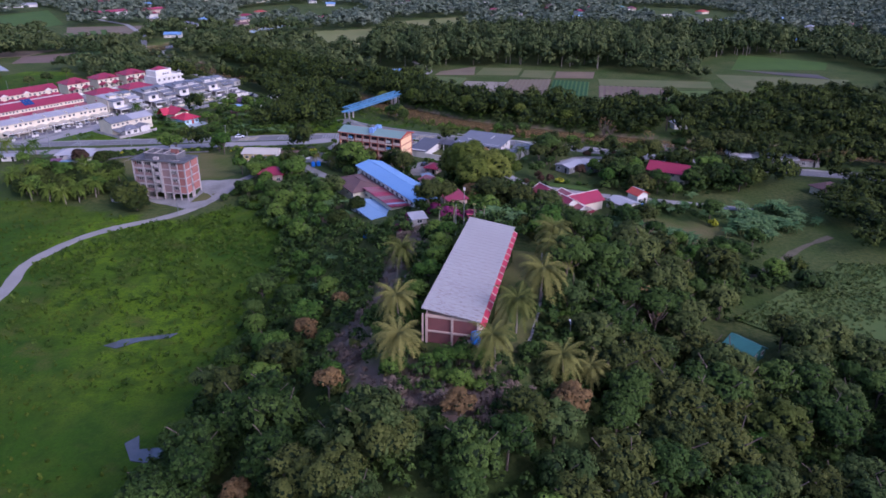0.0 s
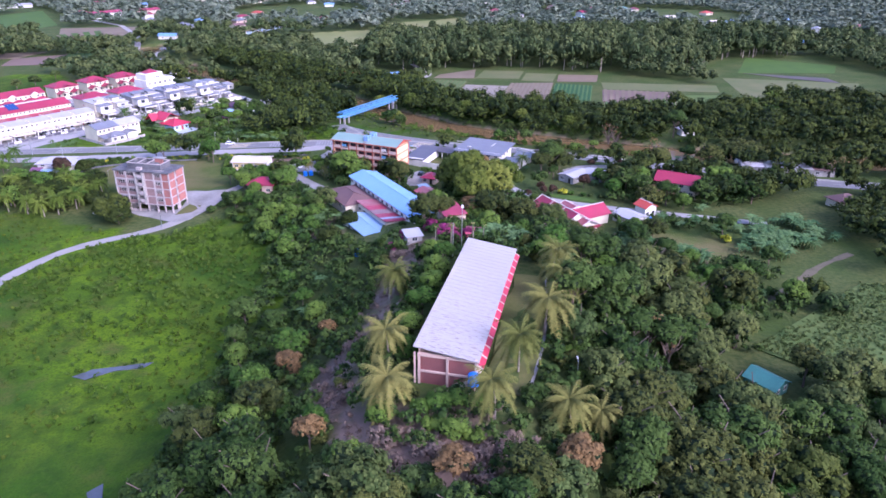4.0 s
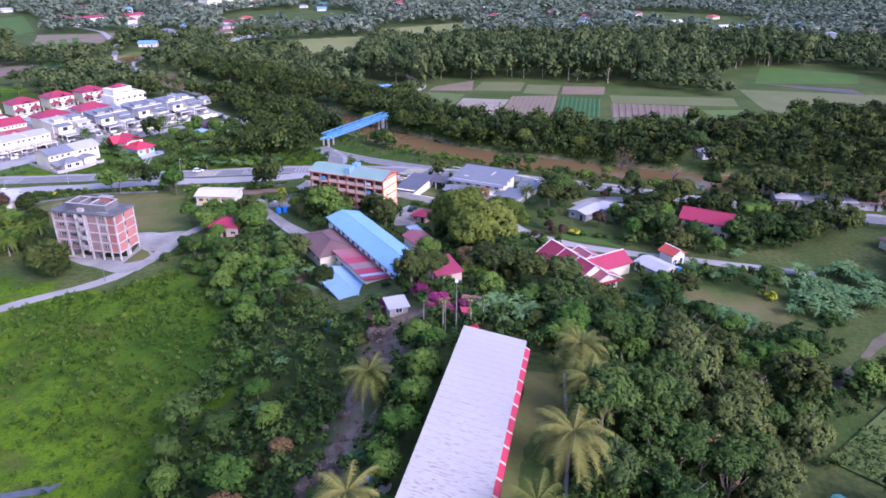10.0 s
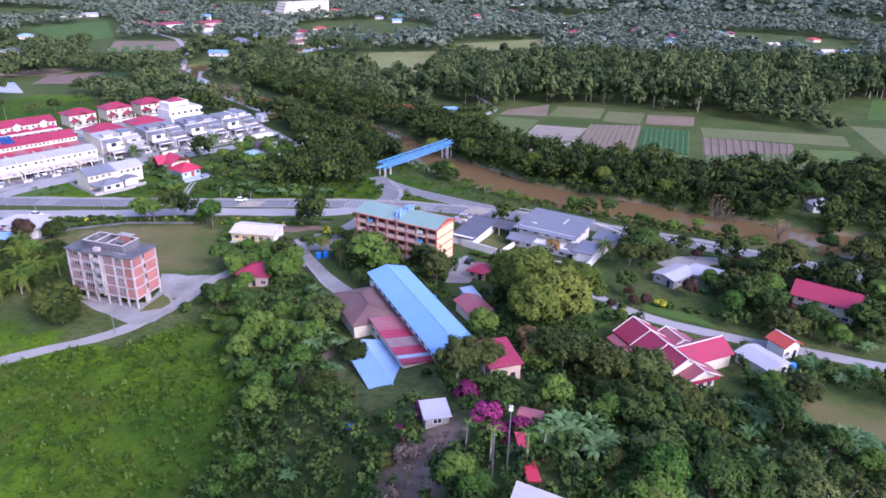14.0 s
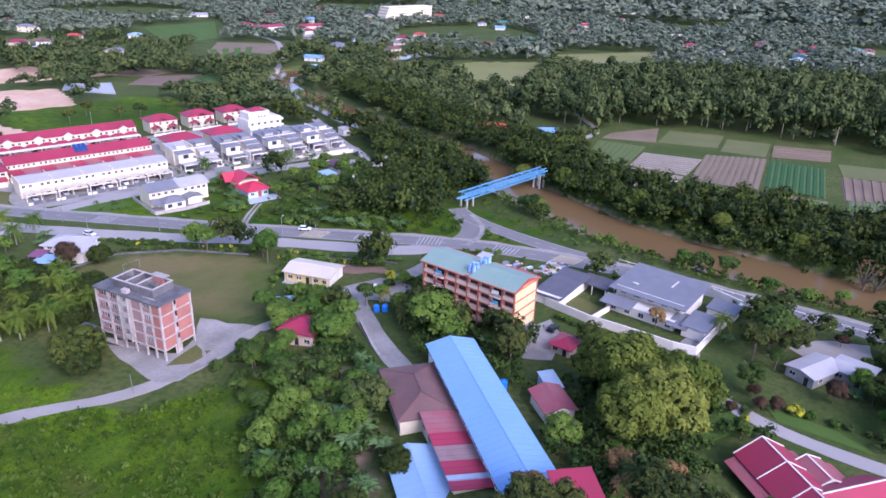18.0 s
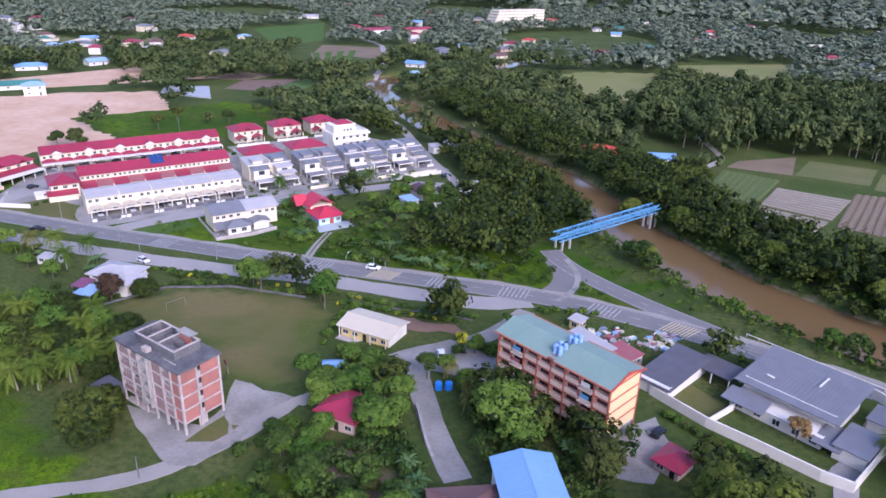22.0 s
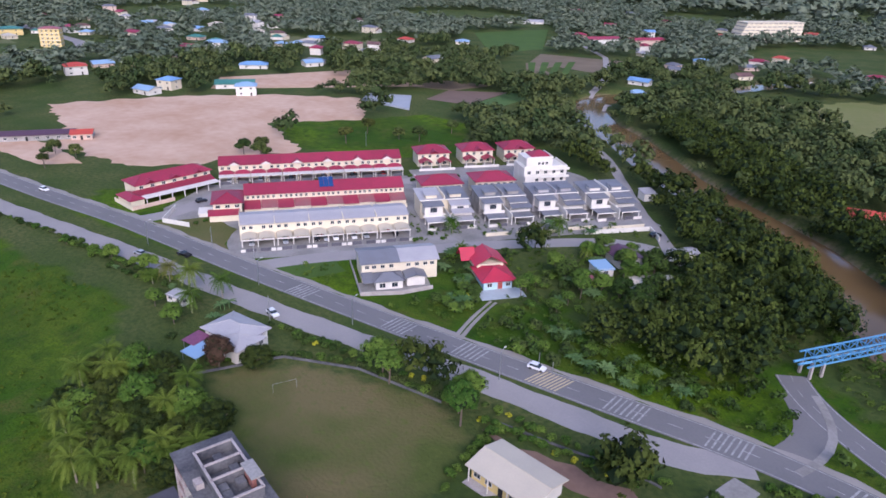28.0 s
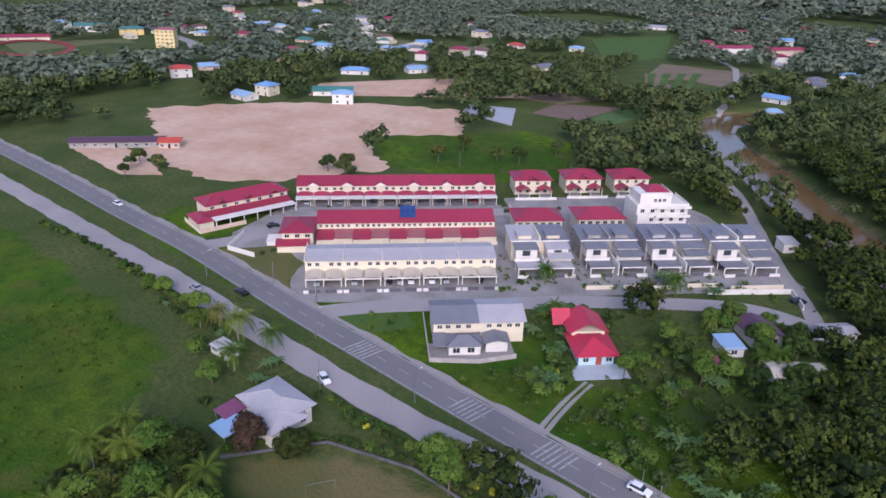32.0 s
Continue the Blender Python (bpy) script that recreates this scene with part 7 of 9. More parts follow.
def crown_points(rng, rx, rz, zc, lobes, leaves, leaf, droop=0.0, lobe=(0.32, 0.5), bunch=6):
    """Leaves in tufts over the outside of a cluster of rounded clumps; also the tone of each leaf's tuft."""
    d = rng.normal(size=(lobes, 3))
    d /= np.linalg.norm(d, axis=1)[:, None]
    d[:, 2] = np.where(d[:, 2] < -0.35, -d[:, 2], d[:, 2])
    rad = rng.uniform(0.45, 0.8, lobes)[:, None]
    lc = d * rad * (rx, rx, rz) + (0, 0, zc)
    lr = rng.uniform(*lobe, lobes) * rx
    m = max(1, leaves // bunch)
    pick = rng.choice(lobes, m * 3, p=lr ** 2 / (lr ** 2).sum())
    u = rng.normal(size=(m * 3, 3))
    u /= np.linalg.norm(u, axis=1)[:, None]
    u[:, 2] = np.where(u[:, 2] < -0.5, -u[:, 2], u[:, 2])
    c = lc[pick] + u * lr[pick, None] * rng.uniform(0.78, 1.14, (m * 3, 1)) * (1, 1, 0.85)
    dist = np.linalg.norm((c[:, None] - lc[None]) / (1, 1, 0.85), axis=2) / lr
    ok = dist.min(1) > 0.72
    c, u = c[ok][:m], u[ok][:m]
    tuft = np.repeat(rng.uniform(-0.2, 0.22, len(c)), bunch)
    c, u = np.repeat(c, bunch, 0), np.repeat(u, bunch, 0)
    off = rng.normal(size=c.shape) * 0.75
    c = c + off * leaf * (1, 1, 0.8)
    n = u * 1.25 + off * 0.38 + rng.normal(size=c.shape) * 0.2
    n[:, 2] += 0.3
    if droop:
        n[:, 2] *= 0.5
    return c, n, rng.uniform(0.7, 1.3, len(c)) * leaf, lc, lr, tuft


def tri_faces(n):
    return np.arange(n * 3).reshape(-1, 3).tolist()


ICO = [(0, 0, 1), (0, 0, -1)] + [(math.cos(a) * 0.87, math.sin(a) * 0.87, z) for z in (0.5, -0.5) for a in [k * math.pi / 3 + (0.5 if z < 0 else 0) for k in range(6)]]
ICOF = [(0, 2 + k, 2 + (k + 1) % 6) for k in range(6)] + [(1, 8 + (k + 1) % 6, 8 + k) for k in range(6)] + \
       [(2 + k, 8 + k, 2 + (k + 1) % 6) for k in range(6)] + [(2 + (k + 1) % 6, 8 + k, 8 + (k + 1) % 6) for k in range(6)]


OCT = [(0, 0, 1), (0, 0, -1), (1, 0, 0), (0, 1, 0), (-1, 0, 0), (0, -1, 0)]
OCTF = [(0, 2 + k, 2 + (k + 1) % 4) for k in range(4)] + [(1, 2 + (k + 1) % 4, 2 + k) for k in range(4)]


def trunk_mesh(name, parent, h, r, rng, limbs, material, spread=2.0):
    bm = bmesh.new()
    cyl(bm, 0, 0, -1.0, h * 0.55, r, r * 0.7, 7, rng.uniform(-0.3, 0.3), rng.uniform(-0.3, 0.3))
    for k in range(limbs):
        a = k * 2 * math.pi / limbs + rng.uniform(-0.4, 0.4)
        z0 = h * rng.uniform(0.35, 0.55)
        p, q = Vector((0, 0, z0)), Vector((math.cos(a) * spread, math.sin(a) * spread, z0 + h * rng.uniform(0.2, 0.4)))
        beam(bm, p, q, r * 0.7)
        beam(bm, q, q + Vector((math.cos(a + 0.6) * spread * 0.5, math.sin(a + 0.6) * spread * 0.5, h * 0.15)), r * 0.4)
    return part("trunk", bm, material, parent)


def tree(name, seed, h, rx, rz, lobes, leaves, leaf, material, label, category="tree", limbs=4, core=0.8, droop=0, lobe=(0.32, 0.5), base=0.0):
    rng = np.random.default_rng(seed)
    t = new(name)
    tagged(t, label, category)
    zc = h - rz * 0.9 + base
    c, n, s, lc, lr, tuft = crown_points(rng, rx, rz, zc, lobes, leaves * 2, leaf, droop, lobe)
    v = leaf_tris(c, n, s, rng)
    # solid lobes under the leaves, coloured dark for the shade inside the crown
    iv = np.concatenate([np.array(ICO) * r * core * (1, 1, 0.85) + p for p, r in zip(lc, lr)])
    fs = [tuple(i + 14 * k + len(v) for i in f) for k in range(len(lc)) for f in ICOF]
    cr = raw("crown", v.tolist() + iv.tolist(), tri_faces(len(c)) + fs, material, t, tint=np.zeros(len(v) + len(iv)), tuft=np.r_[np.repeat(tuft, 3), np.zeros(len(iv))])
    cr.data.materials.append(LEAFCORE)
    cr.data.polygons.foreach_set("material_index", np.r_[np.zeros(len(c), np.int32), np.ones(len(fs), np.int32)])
    if limbs:
        trunk_mesh("trunk", t, h, 0.035 * h * 0.8, rng, limbs, BARK, rx * 0.5)
    return t


def frond_verts(rng, length, width, az, rise, sag, segs=7):
    """An arching rib with drooping leaflets on both sides."""
    ca, sa = math.cos(az), math.sin(az)
    v, f = [], []
    pts = []
    for k in range(segs + 1):
        u = k / segs
        r = length * u * (1 - 0.18 * u)
        z = rise * length * u - sag * length * u * u
        pts.append((r * ca, r * sa, z))
    for k in range(segs):
        u = (k + 0.5) / segs
        w = width * (0.5 + 0.9 * math.sin(math.pi * min(1, u * 0.9 + 0.1))) * 0.7
        p, q = pts[k], pts[k + 1]
        for s in (-1, 1):
            for half in (0, 0.2, 0.4, 0.6, 0.8):
                a = [p[i] + (q[i] - p[i]) * half for i in range(3)]
                b = [p[i] + (q[i] - p[i]) * (half + 0.165) for i in range(3)]
                tip = (b[0] + s * -sa * w + ca * w * 0.55, b[1] + s * ca * w + sa * w * 0.55, b[2] - w * rng.uniform(0.3, 0.8))
                i0 = len(v)
                v += [tuple(a), tuple(b), tip]
                f.append((i0, i0 + 1, i0 + 2))
    return v, f, pts


def palm(name, seed, h, fl, fronds, label, lean=1.0, material=None):
    rng = np.random.default_rng(seed)
    t = new(name)
    tagged(t, label, "palm")
    bm = bmesh.new()
    la = rng.uniform(0, 6.28)
    prev = (0, 0, -0.8)
    for k in range(6):
        u = (k + 1) / 6
        cur = (math.cos(la) * lean * u * u, math.sin(la) * lean * u * u, h * u)
        cyl(bm, prev[0], prev[1], prev[2], cur[2], 0.24 - 0.02 * k, 0.22 - 0.02 * k, 7, cur[0], cur[1])
        prev = cur
    part("trunk", bm, PALMBARK, t)
    v, f = [], []
    for k in range(fronds):
        az = k * 2.4 + rng.uniform(-0.2, 0.2)
        u = k / fronds
        vv, ff, _ = frond_verts(rng, fl * rng.uniform(0.85, 1.1), fl * 0.19, az, 0.95 - 1.25 * u, 0.62 + 0.22 * u, 8)
        f += [tuple(i + len(v) for i in q) for q in ff]
        v += [(p[0] + prev[0], p[1] + prev[1], p[2] + h) for p in vv]
    raw("crown", v, f, material or PALMLEAF, t, tint=np.zeros(len(v)))
    bm = bmesh.new()
    for k in range(5):
        a = k * 1.26
        bmesh.ops.create_icosphere(bm, subdivisions=1, radius=0.17, matrix=Matrix.Translation((prev[0] + 0.3 * math.cos(a), prev[1] + 0.3 * math.sin(a), h - 0.3)))
    part("coconut_bunch", bm, YELLOWP, t)
    return t


def banana(name, seed, label):
    rng = np.random.default_rng(seed)
    t = new(name)
    tagged(t, label, "banana plant")
    v, f = [], []
    bm = bmesh.new()
    for stem in range(3):
        ox, oy, h = rng.uniform(-1, 1), rng.uniform(-1, 1), rng.uniform(1.6, 2.6)
        cyl(bm, ox, oy, -0.4, h, 0.16, 0.09, 6)
        for k in range(8):
            az, l = k * 2.4 + rng.uniform(-0.3, 0.3), rng.uniform(1.8, 2.6)
            rise, ca, sa = rng.uniform(0.5, 1.1), math.cos(az), math.sin(az)
            rowp = []
            for j in range(5):
                u = j / 4
                r, z, w = l * u, rise * l * u - 0.75 * l * u * u, 0.42 * math.sin(math.pi * min(0.97, u * 0.85 + 0.12))
                rowp.append(((ox + r * ca - sa * w, oy + r * sa + ca * w, h + z - 0.1), (ox + r * ca, oy + r * sa, h + z), (ox + r * ca + sa * w, oy + r * sa - ca * w, h + z - 0.1)))
            i0 = len(v)
            v += [p for rr in rowp for p in rr]
            for j in range(4):
                b = i0 + 3 * j
                f += [(b, b + 3, b + 4, b + 1), (b + 1, b + 4, b + 5, b + 2)]
    part("pseudostem", bm, CROPGREEN, t)
    raw("foliage", v, f, BANANALEAF, t, tint=np.zeros(len(v)))
    return t


# kinds; the first of each is built far below the land's seen part and then copied into place
KIND = {}
for k in range(5):
    KIND[f"broad{k}"] = tree("broadleaf_tree", 10 + k, 8.0 + k * 0.7, 3.6 + 0.3 * k, 2.9 + 0.15 * k, 20 + 2 * k, 1750, 0.22, (LEAF, LEAFGREY, LEAF, LEAFOLIVE, LEAF)[k], ("dense dark green broadleaf tree", "grey-green broadleaf tree with rounded crown", "dark green broadleaf tree with open crown", "olive-brown broadleaf tree with loose crown", "tall dark green broadleaf tree")[k], lobe=(0.22, 0.42))
for k in range(2):
    KIND[f"mango{k}"] = tree("mango_tree", 30 + k, 9.5 + k, 5.2, 3.9, 34, 2500, 0.225, (MANGOLEAF, LEAF)[k], ("large rounded tree with pale new leaves", "large rounded dark green tree with dense foliage")[k], lobe=(0.2, 0.34))
for k in range(2):
    KIND[f"bright{k}"] = tree("young_tree", 40 + k, 6.5 + k, 3.2, 2.6, 16, 1700, 0.2, BRIGHTLEAF, "fresh green broadleaf tree on the slope")
for k in range(3):
    KIND[f"shrub{k}"] = tree("shrub", 50 + k, 3.0, 2.2, 1.5, 10, 640, 0.19, (LEAF, LEAFGREY, LEAFOLIVE)[k], ("low dark green shrub", "low grey-green shrub with small leaves", "low olive shrub with dry tips")[k], "shrub", limbs=0, base=-0.3)
for k in range(2):
    KIND[f"bush{k}"] = tree("bush", 55 + k, 2.8, 2.3, 1.4, 10, 640, 0.19, BRIGHTLEAF, "low fresh green leafy bush", "bush", limbs=0, base=-0.3)
KIND["bamboo0"] = tree("bamboo_clump", 60, 13.5, 7.0, 6.4, 110, 8000, 0.25, LEAFYEL, "huge feathery yellow-green bamboo clump", limbs=0, lobe=(0.12, 0.24))
KIND["dark0"] = tree("broadleaf_tree", 66, 8.5, 7.0, 4.6, 52, 4200, 0.24, LEAFDARK, "wide low dark green tree with dense foliage", lobe=(0.16, 0.3))
KIND["rust0"] = tree("broadleaf_tree", 70, 6.5, 2.9, 2.6, 26, 1900, 0.18, LEAFBRN, "tree with rusty brown dry foliage", lobe=(0.18, 0.34))
KIND["soft0"] = tree("fine_leaved_tree", 68, 10.0, 7.2, 5.0, 70, 4200, 0.21, LEAFOLIVE, "wide fine-leaved olive-green tree", lobe=(0.13, 0.26))
KIND["soft1"] = tree("fine_leaved_tree", 69, 9.0, 5.6, 4.6, 60, 3200, 0.2, LEAF, "soft feathery dark green tree", lobe=(0.13, 0.26))
KIND["rain0"] = tree("rain_tree", 71, 11.0, 13.0, 3.2, 90, 6000, 0.26, LEAFOLIVE, "wide flat-topped spreading rain tree", lobe=(0.10, 0.18))
KIND["dry0"] = tree("dry_bush", 72, 2.4, 2.2, 1.4, 14, 520, 0.15, DRYSCRUB, "dry brown twiggy bush", "shrub", limbs=5, core=0.3, base=-0.2, lobe=(0.2, 0.36))
KIND["lush0"] = tree("fruit_tree", 78, 9.5, 5.2, 3.9, 40, 2600, 0.22, BRIGHTLEAF, "large fresh green fruit tree with dense crown", lobe=(0.18, 0.32))
KIND["red0"] = tree("broadleaf_tree", 75, 6.5, 3.4, 3.0, 16, 1700, 0.22, LEAFRED, "rounded tree with dark red foliage")
KIND["magenta0"] = tree("bougainvillea", 80, 2.8, 1.9, 1.5, 8, 420, 0.22, LEAFMAG, "bougainvillea bush with magenta flowers", "shrub", limbs=0, base=-0.2)
KIND["yellow0"] = tree("shrub", 82, 1.9, 1.4, 1.1, 6, 260, 0.2, YELBUSH, "bright yellow clipped garden bush", "shrub", limbs=0, base=-0.2)
KIND["dead0"] = tree("bare_tree", 85, 8.0, 3.0, 2.4, 6, 60, 0.2, LEAFBRN, "bare grey tree with thin branches", limbs=8, core=0.02)
for k in range(3):
    KIND[f"palm{k}"] = palm("coconut_palm", 90 + k, 8.0 + k, 5.9, 36, "coconut palm with arching yellow-green fronds", 0.8 + 0.5 * k)
for k in range(2):
    KIND[f"greenpalm{k}"] = palm("coconut_palm", 93 + k, 5.5 + k, 4.6, 30, "green coconut palm in a dense cluster", 0.6, PALMGREEN)
KIND["areca0"] = palm("areca_palm", 99, 7.5, 1.9, 9, "slender palm with a thin tall trunk", 0.3, BRIGHTLEAF)
KIND["banana0"] = banana("banana_plant", 95, "clump of banana plants with broad pale green leaves")
KIND["banana1"] = banana("banana_plant", 96, "clump of banana plants with torn broad leaves")
USED = set()
CROWNS = []
COUNT = {}


def plant(kind, x, y, scale=1.0, turn=None, z=None, rng=random, label=None):
    m = pose(x, y, ground_z(x, y) - 0.1 if z is None else z, 0, 0, rng.uniform(0, 360) if turn is None else turn)
    src = KIND[kind]
    if kind in USED:
        ob = copy_thing(src, m)
    else:
        ob, src.matrix_world = src, m
        USED.add(kind)
    ob.scale = (scale * rng.uniform(0.92, 1.08), scale * rng.uniform(0.92, 1.08), scale)
    if label:
        ob["label"] = label
    COUNT[kind[:-1]] = COUNT.get(kind[:-1], 0) + 1
    return ob


rnd = random.Random(7)
# single trees with known places
for x, y, k, s in ((-7.5, 107, "palm0", 0.92), (-8.5, 119, "palm1", 0.9), (9.5, 105.5, "palm2", 0.85), (14.3, 119, "palm1", 0.95), (20.5, 133, "palm0", 1.1), (24.5, 147, "palm2", 0.95), (25, 158, "palm1", 0.95),
                   (22, 107, "palm0", 0.85), (28, 109, "palm1", 0.7), (-11.5, 152, "palm1", 0.9), (2, 174, "areca0", 1.0), (7.5, 172, "areca0", 1.1), (-2, 178, "areca0", 0.9), (10, 176, "areca0", 0.8), (-9, 104, "bright0", 0.7), (3, 100, "bright0", 0.6), (0, 102, "bush1", 0.9), (6, 100.5, "bush0", 0.8), (26, 130, "bush0", 1.0), (27, 122, "bush1", 1.1), (29, 142, "bush0", 1.1), (-4, 122, "bush1", 1.0), (-6, 135, "bush0", 1.3), (-3, 148, "bush1", 1.3), (-1, 158, "bright0", 0.8),
                   (8, 252, "bamboo0", 1.4), (15, 242, "bamboo0", 1.35), (3, 258, "bamboo0", 1.1), (19, 252, "bamboo0", 1.25), (9, 238, "bamboo0", 1.2), (-60, 256, "bright1", 1.1), (-115.5, 239, "dark0", 1.05), (-112, 235, "dark0", 0.7), (-118, 245, "dark0", 0.6), (-37.5, 267, "lush0", 1.25), (-42, 270, "lush0", 0.7), (-33.5, 265, "lush0", 0.85),
                   (-78, 277, "bright1", 0.7), (-72, 276, "bright0", 0.75), (-77, 266, "broad0", 0.8), (-65, 276, "bright0", 0.6), (-60, 280, "broad4", 0.6), (-61, 270, "bright1", 0.6), (-62, 258.5, "lush0", 0.8), (-55, 282, "palm1", 0.45), (-48, 276, "palm0", 0.5), (-51, 279, "greenpalm0", 0.5),
                   (-55, 296, "bright0", 0.6), (-52, 298, "bush0", 1.0), (-55.5, 299, "bush1", 1.1), (-58, 294, "shrub0", 0.9), (-46, 246, "banana0", 1.0), (-24, 268, "banana1", 1.1), (-22, 266, "greenpalm1", 0.45), (-53, 313, "broad0", 0.5), (-49, 230, "banana0", 1.25), (-54, 217, "banana1", 1.2),
                   (-42, 232, "mango1", 0.75), (-46, 243, "banana0", 1.1), (-34, 222, "banana1", 1.1), (-30, 217, "dark0", 0.55), (-75, 247, "broad2", 0.7), (-79, 250, "broad0", 0.6), (-70, 250, "bright1", 0.7), (-58, 232, "bush0", 1.2), (-34, 205, "dark0", 0.6), (-33, 211, "banana0", 1.0), (-43, 215, "banana1", 1.0), (-40, 222, "banana0", 1.2), (0, 106, "bright0", 0.6), (3, 106.5, "bright0", 0.62), (6, 106, "bright1", 0.5), (-10, 85, "mango0", 1.25), (-20, 103, "rust0", 1.0), (3, 91, "rust0", 1.1), (-30, 132, "rust0", 1.1), (22, 97, "rust0", 1.25), (-60, 268, "bright1", 0.9), (-70, 268, "bright0", 1.0), (-76, 262, "bright1", 0.9), (-58, 262, "bright0", 0.9), (-83, 268, "bright1", 0.9), (-80, 280, "bush0", 1.4), (-74, 280, "bush1", 1.3), (-68, 276, "bright0", 0.8), (-40, 232, "mango0", 0.9),
                   (42, 291, "broad4", 1.15), (38, 287, "broad3", 1.0), (15, 296, "rust0", 0.9), (8, 225, "rust0", 1.25), (12, 222, "broad1", 1.1),
                   (-6, 202, "broad3", 1.05), (-1, 206, "broad3", 0.9), (9, 216, "rust0", 1.2), (15, 214, "broad3", 1.2), (-3, 197, "magenta0", 1.3), (1, 186, "magenta0", 1.5), (6, 184, "magenta0", 1.2), (-11, 192, "magenta0", 1.1), (3, 181, "magenta0", 1.1), (-14, 186, "magenta0", 0.9), (2, 191, "magenta0", 1.0),
                   (17, 171, "yellow0", 1.2), (14, 183, "banana0", 1.3), (18, 185, "banana1", 1.2), (11, 181, "banana0", 1.1), (-152, 277, "red0", 1.15), (-146.5, 283, "dark0", 0.62), (-125, 302, "bright0", 1.3), (-121, 300, "bright1", 1.1), (-104, 307, "bright0", 1.1),
                   (-100, 300, "bright1", 1.25), (-103, 303, "bright0", 1.0), (-50, 279, "bright0", 0.8), (-57, 283, "bright1", 0.7), (-46, 272, "palm0", 0.5), (-72, 264, "bright1", 0.8), (-78, 266, "bright0", 0.9), (-64, 268, "bright0", 0.8), (-75, 271, "bush0", 1.6),
                   (-44, 300, "bright1", 0.8), (-47, 304, "bright0", 0.9), (-40, 306, "broad0", 0.7), (-60, 300, "yellow0", 1.4), (51, 176, "mango0", 1.35), (72, 170, "broad3", 1.35), (101, 176, "shrub1", 1.9), (58, 165, "mango0", 1.2), (54, 156, "mango0", 1.25), (58, 146, "mango0", 1.0), (57, 122, "mango0", 1.3), (52, 112, "mango1", 1.3),
                   (38, 150, "broad4", 1.2), (48, 140, "dead0", 1.1), (60, 180, "broad3", 1.2), (30, 206, "dark0", 1.1), (39, 200, "dark0", 1.0), (24, 212, "broad3", 1.2), (22, 200, "dark0", 0.8), (72, 295, "red0", 0.7), (60, 279, "bright0", 0.9),
                   (44, 266, "yellow0", 1.2), (33, 259, "yellow0", 1.0), (90, 222, "yellow0", 1.3), (110, 352, "broad4", 1.2), (95, 330, "dead0", 1.3), (86, 292, "broad3", 1.1)):
    plant(k, x, y, s, rng=rnd)
# big crowns on and below the hill, the lane of garden trees and the far side of the main road
for x, y, k, s in ((-36.6, 103, "soft1", 1.15), (-42, 95, "soft1", 1.2), (-28, 97, "soft1", 1.1), (-27, 88, "soft1", 1.0), (-34, 112, "bright1", 1.1), (42, 106, "soft0", 1.25), (38, 120, "soft0", 1.0), (56, 117, "soft0", 1.2), (55, 130, "soft0", 0.95), (48, 97, "soft0", 1.1), (62, 108, "dark0", 1.2),
                   (53, 188, "mango0", 1.2), (50, 168, "mango0", 1.35), (36, 146, "soft1", 1.05), (34, 136, "soft1", 0.9), (33, 156, "soft1", 0.95), (45, 144, "dead0", 1.2), (63, 171, "dead0", 1.1), (66, 173, "soft0", 0.7), (76, 177, "soft0", 0.85), (72, 184, "bright1", 1.2), (80, 186, "bright0", 1.2),
                   (21, 96, "rust0", 1.2), (-5, 121, "bright0", 0.8), (-5, 129, "bright1", 0.75), (-3.6, 139, "bright0", 0.9), (-2.2, 147, "bright1", 0.8), (-1, 156, "bright0", 0.9), (0.6, 164, "bright1", 0.8), (-3, 170, "bright0", 0.85),
                   (-6, 94, "dry0", 1.2), (-1, 97, "dry0", 1.3), (4, 95, "dry0", 1.5), (9, 97, "dry0", 1.3), (12, 100, "dry0", 1.1), (-8, 100, "dry0", 1.2), (7, 92, "dry0", 1.3), (-17, 112, "dry0", 1.2), (-20, 118, "dry0", 1.0), (-17, 133, "dry0", 1.0), (-11, 160, "dry0", 1.1), (-13, 170, "dry0", 1.1), (-12, 180, "dry0", 1.0), (15, 96, "bush0", 1.3), (-13, 96, "bush1", 1.4), (-2, 90, "shrub1", 1.5),
                   (128, 312, "rain0", 1.0), (112, 306, "soft0", 0.9), (140, 322, "rain0", 0.7), (46, 293, "soft0", 0.95), (68, 268, "soft1", 1.1), (66, 276, "soft0", 0.8), (102, 268, "bright1", 1.5), (74, 272, "bright0", 1.3), (73, 253, "soft0", 0.8), (67, 224, "soft0", 0.65), (53, 273, "red0", 0.8), (36, 270, "red0", 0.5), (95, 258, "soft1", 1.1), (104, 262, "soft1", 1.15), (112, 258, "soft1", 1.0), (118, 266, "dark0", 1.0), (108, 280, "soft1", 1.0), (126, 276, "soft1", 1.0),
                   (16, 225, "rust0", 1.3), (21, 214, "soft0", 0.95), (33, 203, "soft1", 1.1), (38, 213, "soft0", 0.8), (36, 186, "soft1", 1.0), (-6, 210, "rust0", 1.1), (28, 194, "soft1", 1.0), (-22, 408, "bamboo0", 0.7), (-41, 421, "bamboo0", 0.75), (-27, 370, "bamboo0", 0.55), (25, 378, "bamboo0", 0.7), (37, 372, "bamboo0", 0.65), (9, 386, "bamboo0", 0.75), (60, 362, "bamboo0", 0.6), (-150, 258, "lush0", 0.9), (-140, 263, "lush0", 0.8), (-161, 263, "lush0", 0.85), (-133, 250, "lush0", 0.75), (-156, 249, "lush0", 0.8), (77, 346, "dead0", 1.6), (80, 344, "dead0", 1.3)):
    plant(k, x, y, s, rng=rnd)
